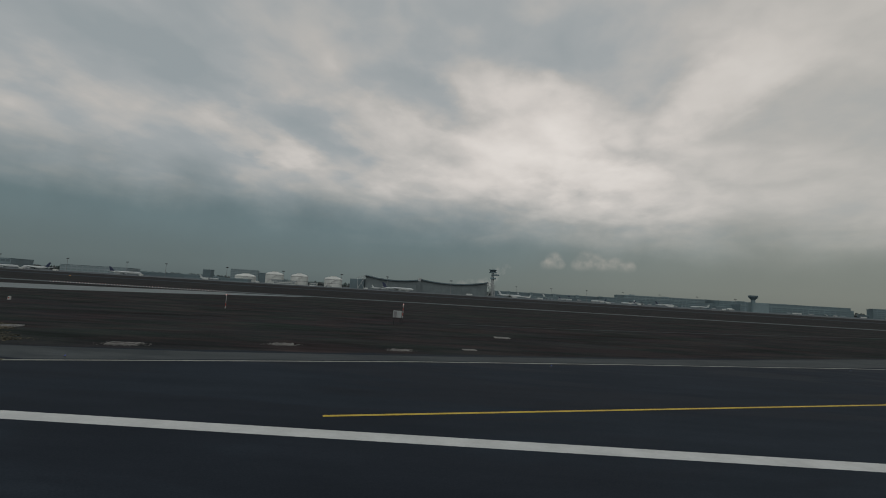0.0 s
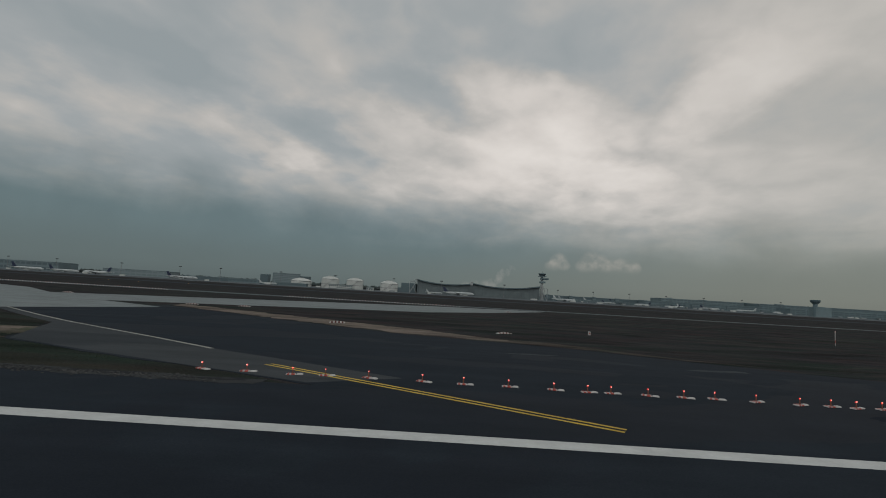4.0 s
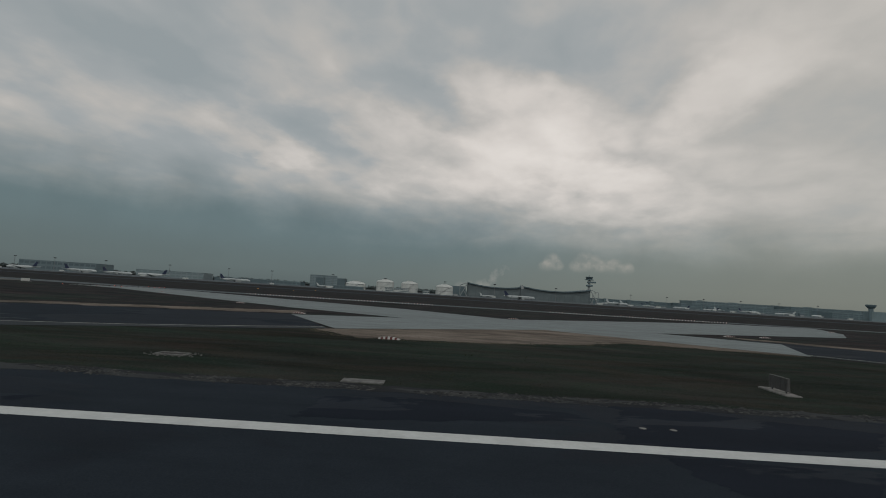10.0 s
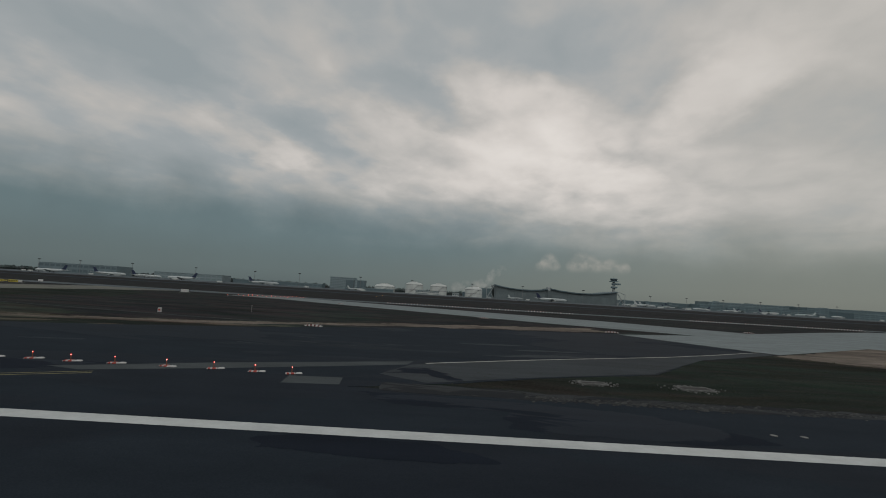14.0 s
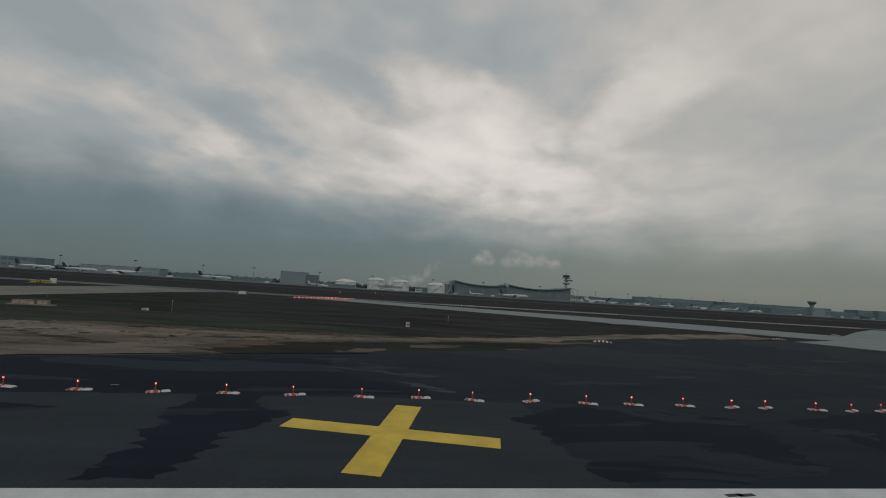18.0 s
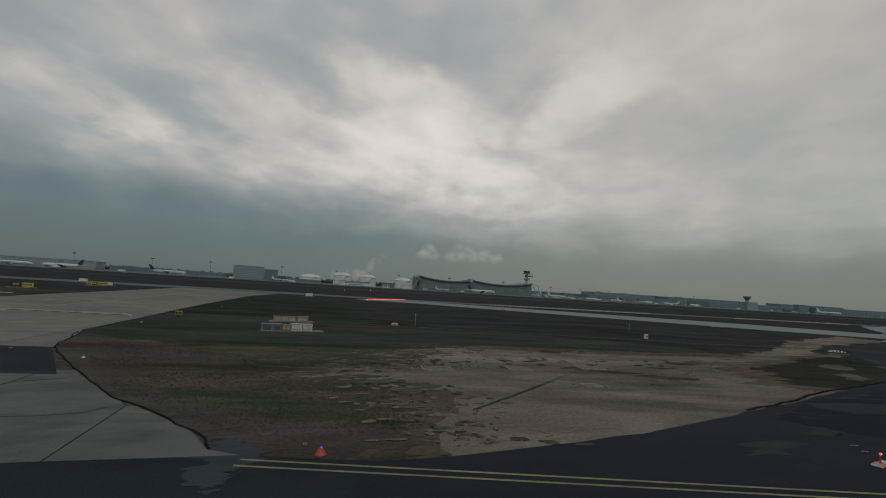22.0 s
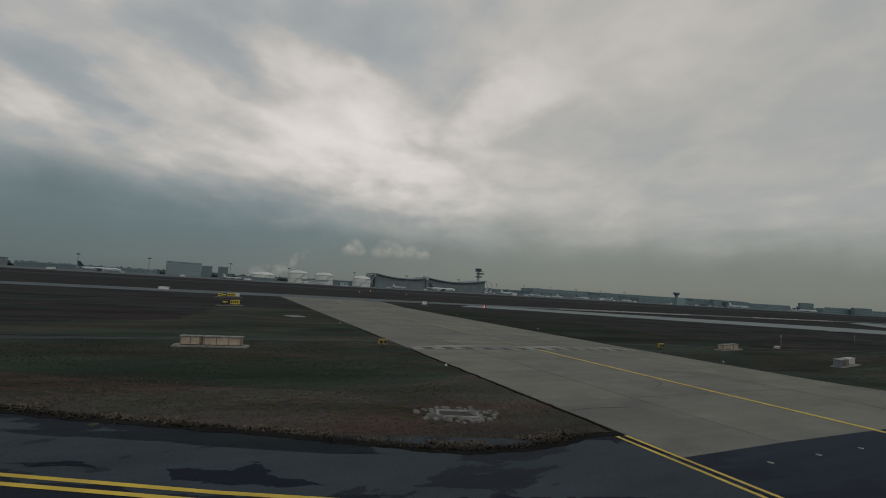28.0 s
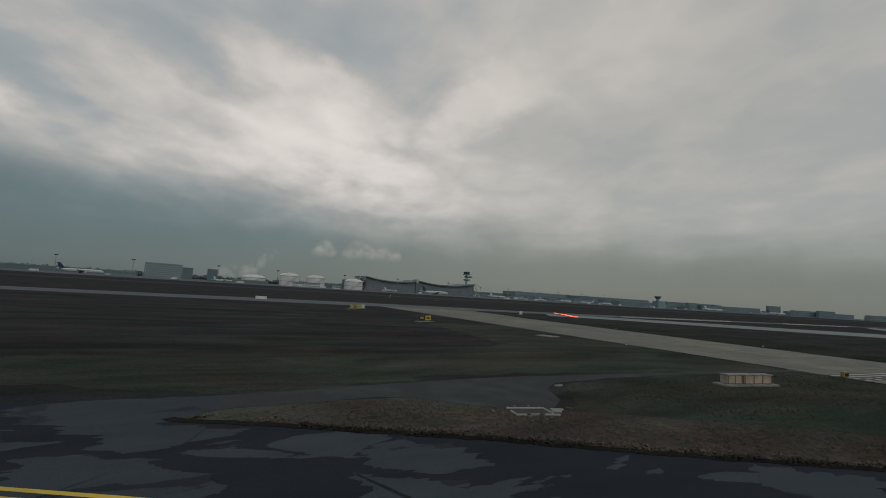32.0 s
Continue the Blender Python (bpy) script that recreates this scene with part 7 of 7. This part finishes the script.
tufts("green_tufts", [(-401.5, 61), (-401.5, 76), (-416, 76.4), (-428, 75.4), (-430.3, 73.5), (-430, 70), (-422, 64.5), (-410, 60)], 11000, 0.06, LEAF, "short dark green winter grass tufts", 4)
tufts("green_tufts", [(-106, 23.4), (-274, 23.4), (-258, 34.7), (-225, 56.8), (-190, 56.8), (-160, 54.8), (-135, 39.8), (-118, 28)], 16000, 0.055, LEAF, "short dark green grass strip beside the runway", 5)
tufts("weed_clumps", [(-361, 42), (-355, 40.5), (-350, 41), (-346.5, 43.5), (-350, 46), (-358, 46)], 700, 0.09, STRAW, "brown dead weeds round the drain frames", 6)


def fringe(name, line, count, spread, size, mat, label, seed):
    """Tufts and weeds scattered thinly across the frayed rim between two kinds of ground."""
    rng = random.Random(seed)
    pts = smooth_line(line, 1.0)
    verts, faces = [], []
    for _ in range(count):
        i = rng.randrange(len(pts) - 1)
        p = pts[i] + (pts[i + 1] - pts[i]) * rng.random()
        x, y = p.x + rng.gauss(0, spread), p.y + rng.gauss(0, spread * 0.6)
        if noise.noise((x * 0.45, y * 0.9, seed)) < -0.05:
            continue
        z, s = rise(x, y) + 0.014, size * rng.uniform(0.4, 1.5)
        for _b in range(4):
            a = rng.uniform(0, 2 * math.pi)
            dx, dy = math.cos(a), math.sin(a)
            ox, oy, w, h = rng.uniform(-1.2, 1.2) * s, rng.uniform(-0.6, 0.6) * s, 0.45 * s, s * rng.uniform(0.1, 0.5)
            n = len(verts)
            verts += [(x + ox - dy * w, y + oy + dx * w, z - 0.01), (x + ox + dy * w, y + oy - dx * w, z - 0.01), (x + ox + dx * s * 0.6, y + oy + dy * s * 0.6, z + h)]
            faces.append((n, n + 1, n + 2))
    me = bpy.data.meshes.new(name)
    me.from_pydata(verts, [], faces)
    me.materials.append(mat)
    tagged(new(name, me), label, "weeds", kind="stuff")


WEED = blades("olive_weed_blades", ((0.066, 0.068, 0.048), (0.098, 0.090, 0.066), (0.135, 0.118, 0.090)))
fringe("weed_fringe", [(-352.5, 28.0), (-354.2, 32.0), (-355.0, 35.0), (-357.5, 38.5), (-355, 43.0), (-350.5, 48.5), (-343, 50.5), (-336, 51), (-326, 52), (-315, 54.1), (-300, 61.6), (-280, 72.3)], 4500, 1.1, 0.09, WEED, "straggling weeds along the rim of the sandy earth", 31)
fringe("weed_fringe", [(-356, 44), (-352, 46), (-347, 42), (-343, 44), (-338, 38), (-330, 42), (-322, 44.1)], 700, 1.3, 0.10, WEED, "sparse weeds on the sandy earth", 32)
fringe("weed_fringe", [(-47, 44.6), (-38, 40.9), (-34, 35.3), (-29, 31.2), (-34, 28.7), (-41, 31.2), (-46, 37.7)], 2500, 0.7, 0.10, WEED, "straggling weeds round the bare earth", 33)
fringe("weed_fringe", [(-225, 58.6), (-217, 51.4), (-204, 53.4), (-189, 60.3), (-183, 65.9), (-160, 62.0)], 2500, 0.8, 0.12, WEED, "straggling weeds along the sandy wedge", 34)
# blades darkened to paint the shadow that the overhanging turf would cast
RIM_SHADE = blades("shade_toned_rim_blades", ((0.020, 0.019, 0.017), (0.032, 0.029, 0.025), (0.055, 0.048, 0.040)))
RIM = [(-402.5, 50.1), (-405.1, 49.6), (-408.1, 50.1), (-413.1, 53.0), (-417.3, 55.2), (-420.8, 57.3), (-424.5, 59.7), (-428.1, 61.9), (-432.8, 64.6), (-435.5, 66.2), (-439.2, 68.5), (-442.8, 70.4), (-445.1, 71.7), (-447.5, 72.8)]
fringe("rim_tufts", RIM, 9000, 0.16, 0.13, RIM_SHADE, "tufts coloured dark as overhang shade along the wet asphalt", 35)
fringe("rim_tufts", [(x - 0.25, y + 0.45) for x, y in RIM], 9000, 0.22, 0.12, STRAW, "straw-coloured tufts along the broken turf rim", 36)


def crumbs(name, x0, x1, count, seed):
    """Loose stones and lumps of old asphalt along the broken edge of the runway."""
    rng = random.Random(seed)
    verts, faces = [], []
    while count:
        x = rng.uniform(x0, x1)
        y = 22.25 + rng.gauss(0, 0.34) + 0.25 * noise.noise((x * 0.2, 3.0, seed))
        if noise.noise((x * 0.25, y * 0.8, seed)) < -0.15:
            continue
        count -= 1
        k, n, z = rng.uniform(0.02, 0.07) * (1 + (rng.random() < 0.06)), len(verts), 0.026
        turn = rng.uniform(0, 3.14)
        for i in range(5):
            a = turn + 1.2566 * i
            q = k * rng.uniform(0.7, 1.3)
            verts.append((x + 1.5 * q * math.cos(a), y + q * math.sin(a), z))
        for i in range(5):
            a = turn + 1.2566 * i
            verts.append((x + 0.8 * k * math.cos(a), y + 0.5 * k * math.sin(a), z + k * rng.uniform(0.35, 0.7)))
        faces.append(tuple(range(n + 5, n + 10)))
        for i in range(5):
            j = (i + 1) % 5
            faces.append((n + i, n + j, n + 5 + j, n + 5 + i))
    me = bpy.data.meshes.new(name)
    me.from_pydata(verts, [], faces)
    me.materials.append(CRUMB)
    tagged(new(name, me), "loose grey stones and asphalt lumps along the runway edge", "rubble", kind="stuff")


CRUMB = blades("grey_stones", ((0.032, 0.034, 0.035), (0.050, 0.052, 0.053), (0.082, 0.083, 0.081)))
crumbs("edge_rubble", -264, -106, 6000, 41)


def islands(name, line, count, spread, size, mat, label, category, seed, lift):
    """Many small irregular flat patches strewn across a border, thinning out on both sides of it."""
    rng = random.Random(seed)
    pts = smooth_line(line, 1.0)
    verts, faces = [], []
    for _ in range(count):
        i = rng.randrange(len(pts) - 1)
        p = pts[i] + (pts[i + 1] - pts[i]) * rng.random()
        x, y = p.x + rng.gauss(0, spread), p.y + rng.gauss(0, spread * 0.5)
        a, b = size * rng.uniform(0.3, 1.4), size * rng.uniform(0.2, 0.9)
        n, k = len(verts), 11
        z = lift + rng.uniform(0.0, 0.006)
        for j in range(k):
            t, q = 2 * math.pi * j / k, rng.uniform(0.45, 1.2)
            px, py = x + a * q * math.cos(t), y + b * q * math.sin(t)
            verts.append((px, py, rise(px, py) + z))
        faces.append(tuple(range(n, n + k)))
    me = bpy.data.meshes.new(name)
    me.from_pydata(verts, [], faces)
    me.materials.append(mat)
    tagged(new(name, me), label, category, kind="stuff")


BORDER = [(-352.6, 27.6), (-353.4, 31.5), (-352.6, 35.5), (-356.5, 39.2), (-353.6, 43.5), (-348.8, 49.4), (-341.7, 53.0), (-326.0, 52.2), (-315.0, 53.4)]
islands("grass_islands", BORDER, 420, 1.3, 0.30, TRAMPLED, "small patches of dry grass growing into the sandy earth", "grass", 51, 0.024)
islands("grass_islands", BORDER, 160, 1.0, 0.28, BRIGHT_MEADOW, "small olive patches of weeds growing into the sandy earth", "grass", 52, 0.031)
islands("sand_islands", [(x - 1.6, y + 0.4) for x, y in BORDER], 260, 1.4, 0.30, SAND, "small bare sandy spots in the weedy grass", "earth", 53, 0.038)
islands("dark_spots", [(-352, 47), (-346, 45), (-338, 46), (-328, 47), (-318, 50)], 90, 2.6, 0.35, DRY, "thin brown weed patches on the sandy earth", "grass", 54, 0.045)
islands("straw_spots", [(-404, 53), (-412, 56), (-422, 61), (-432, 68), (-440, 72)], 500, 1.6, 0.30, BRIGHT_MEADOW, "small straw-coloured patches in the brown grass", "grass", 55, 0.022)
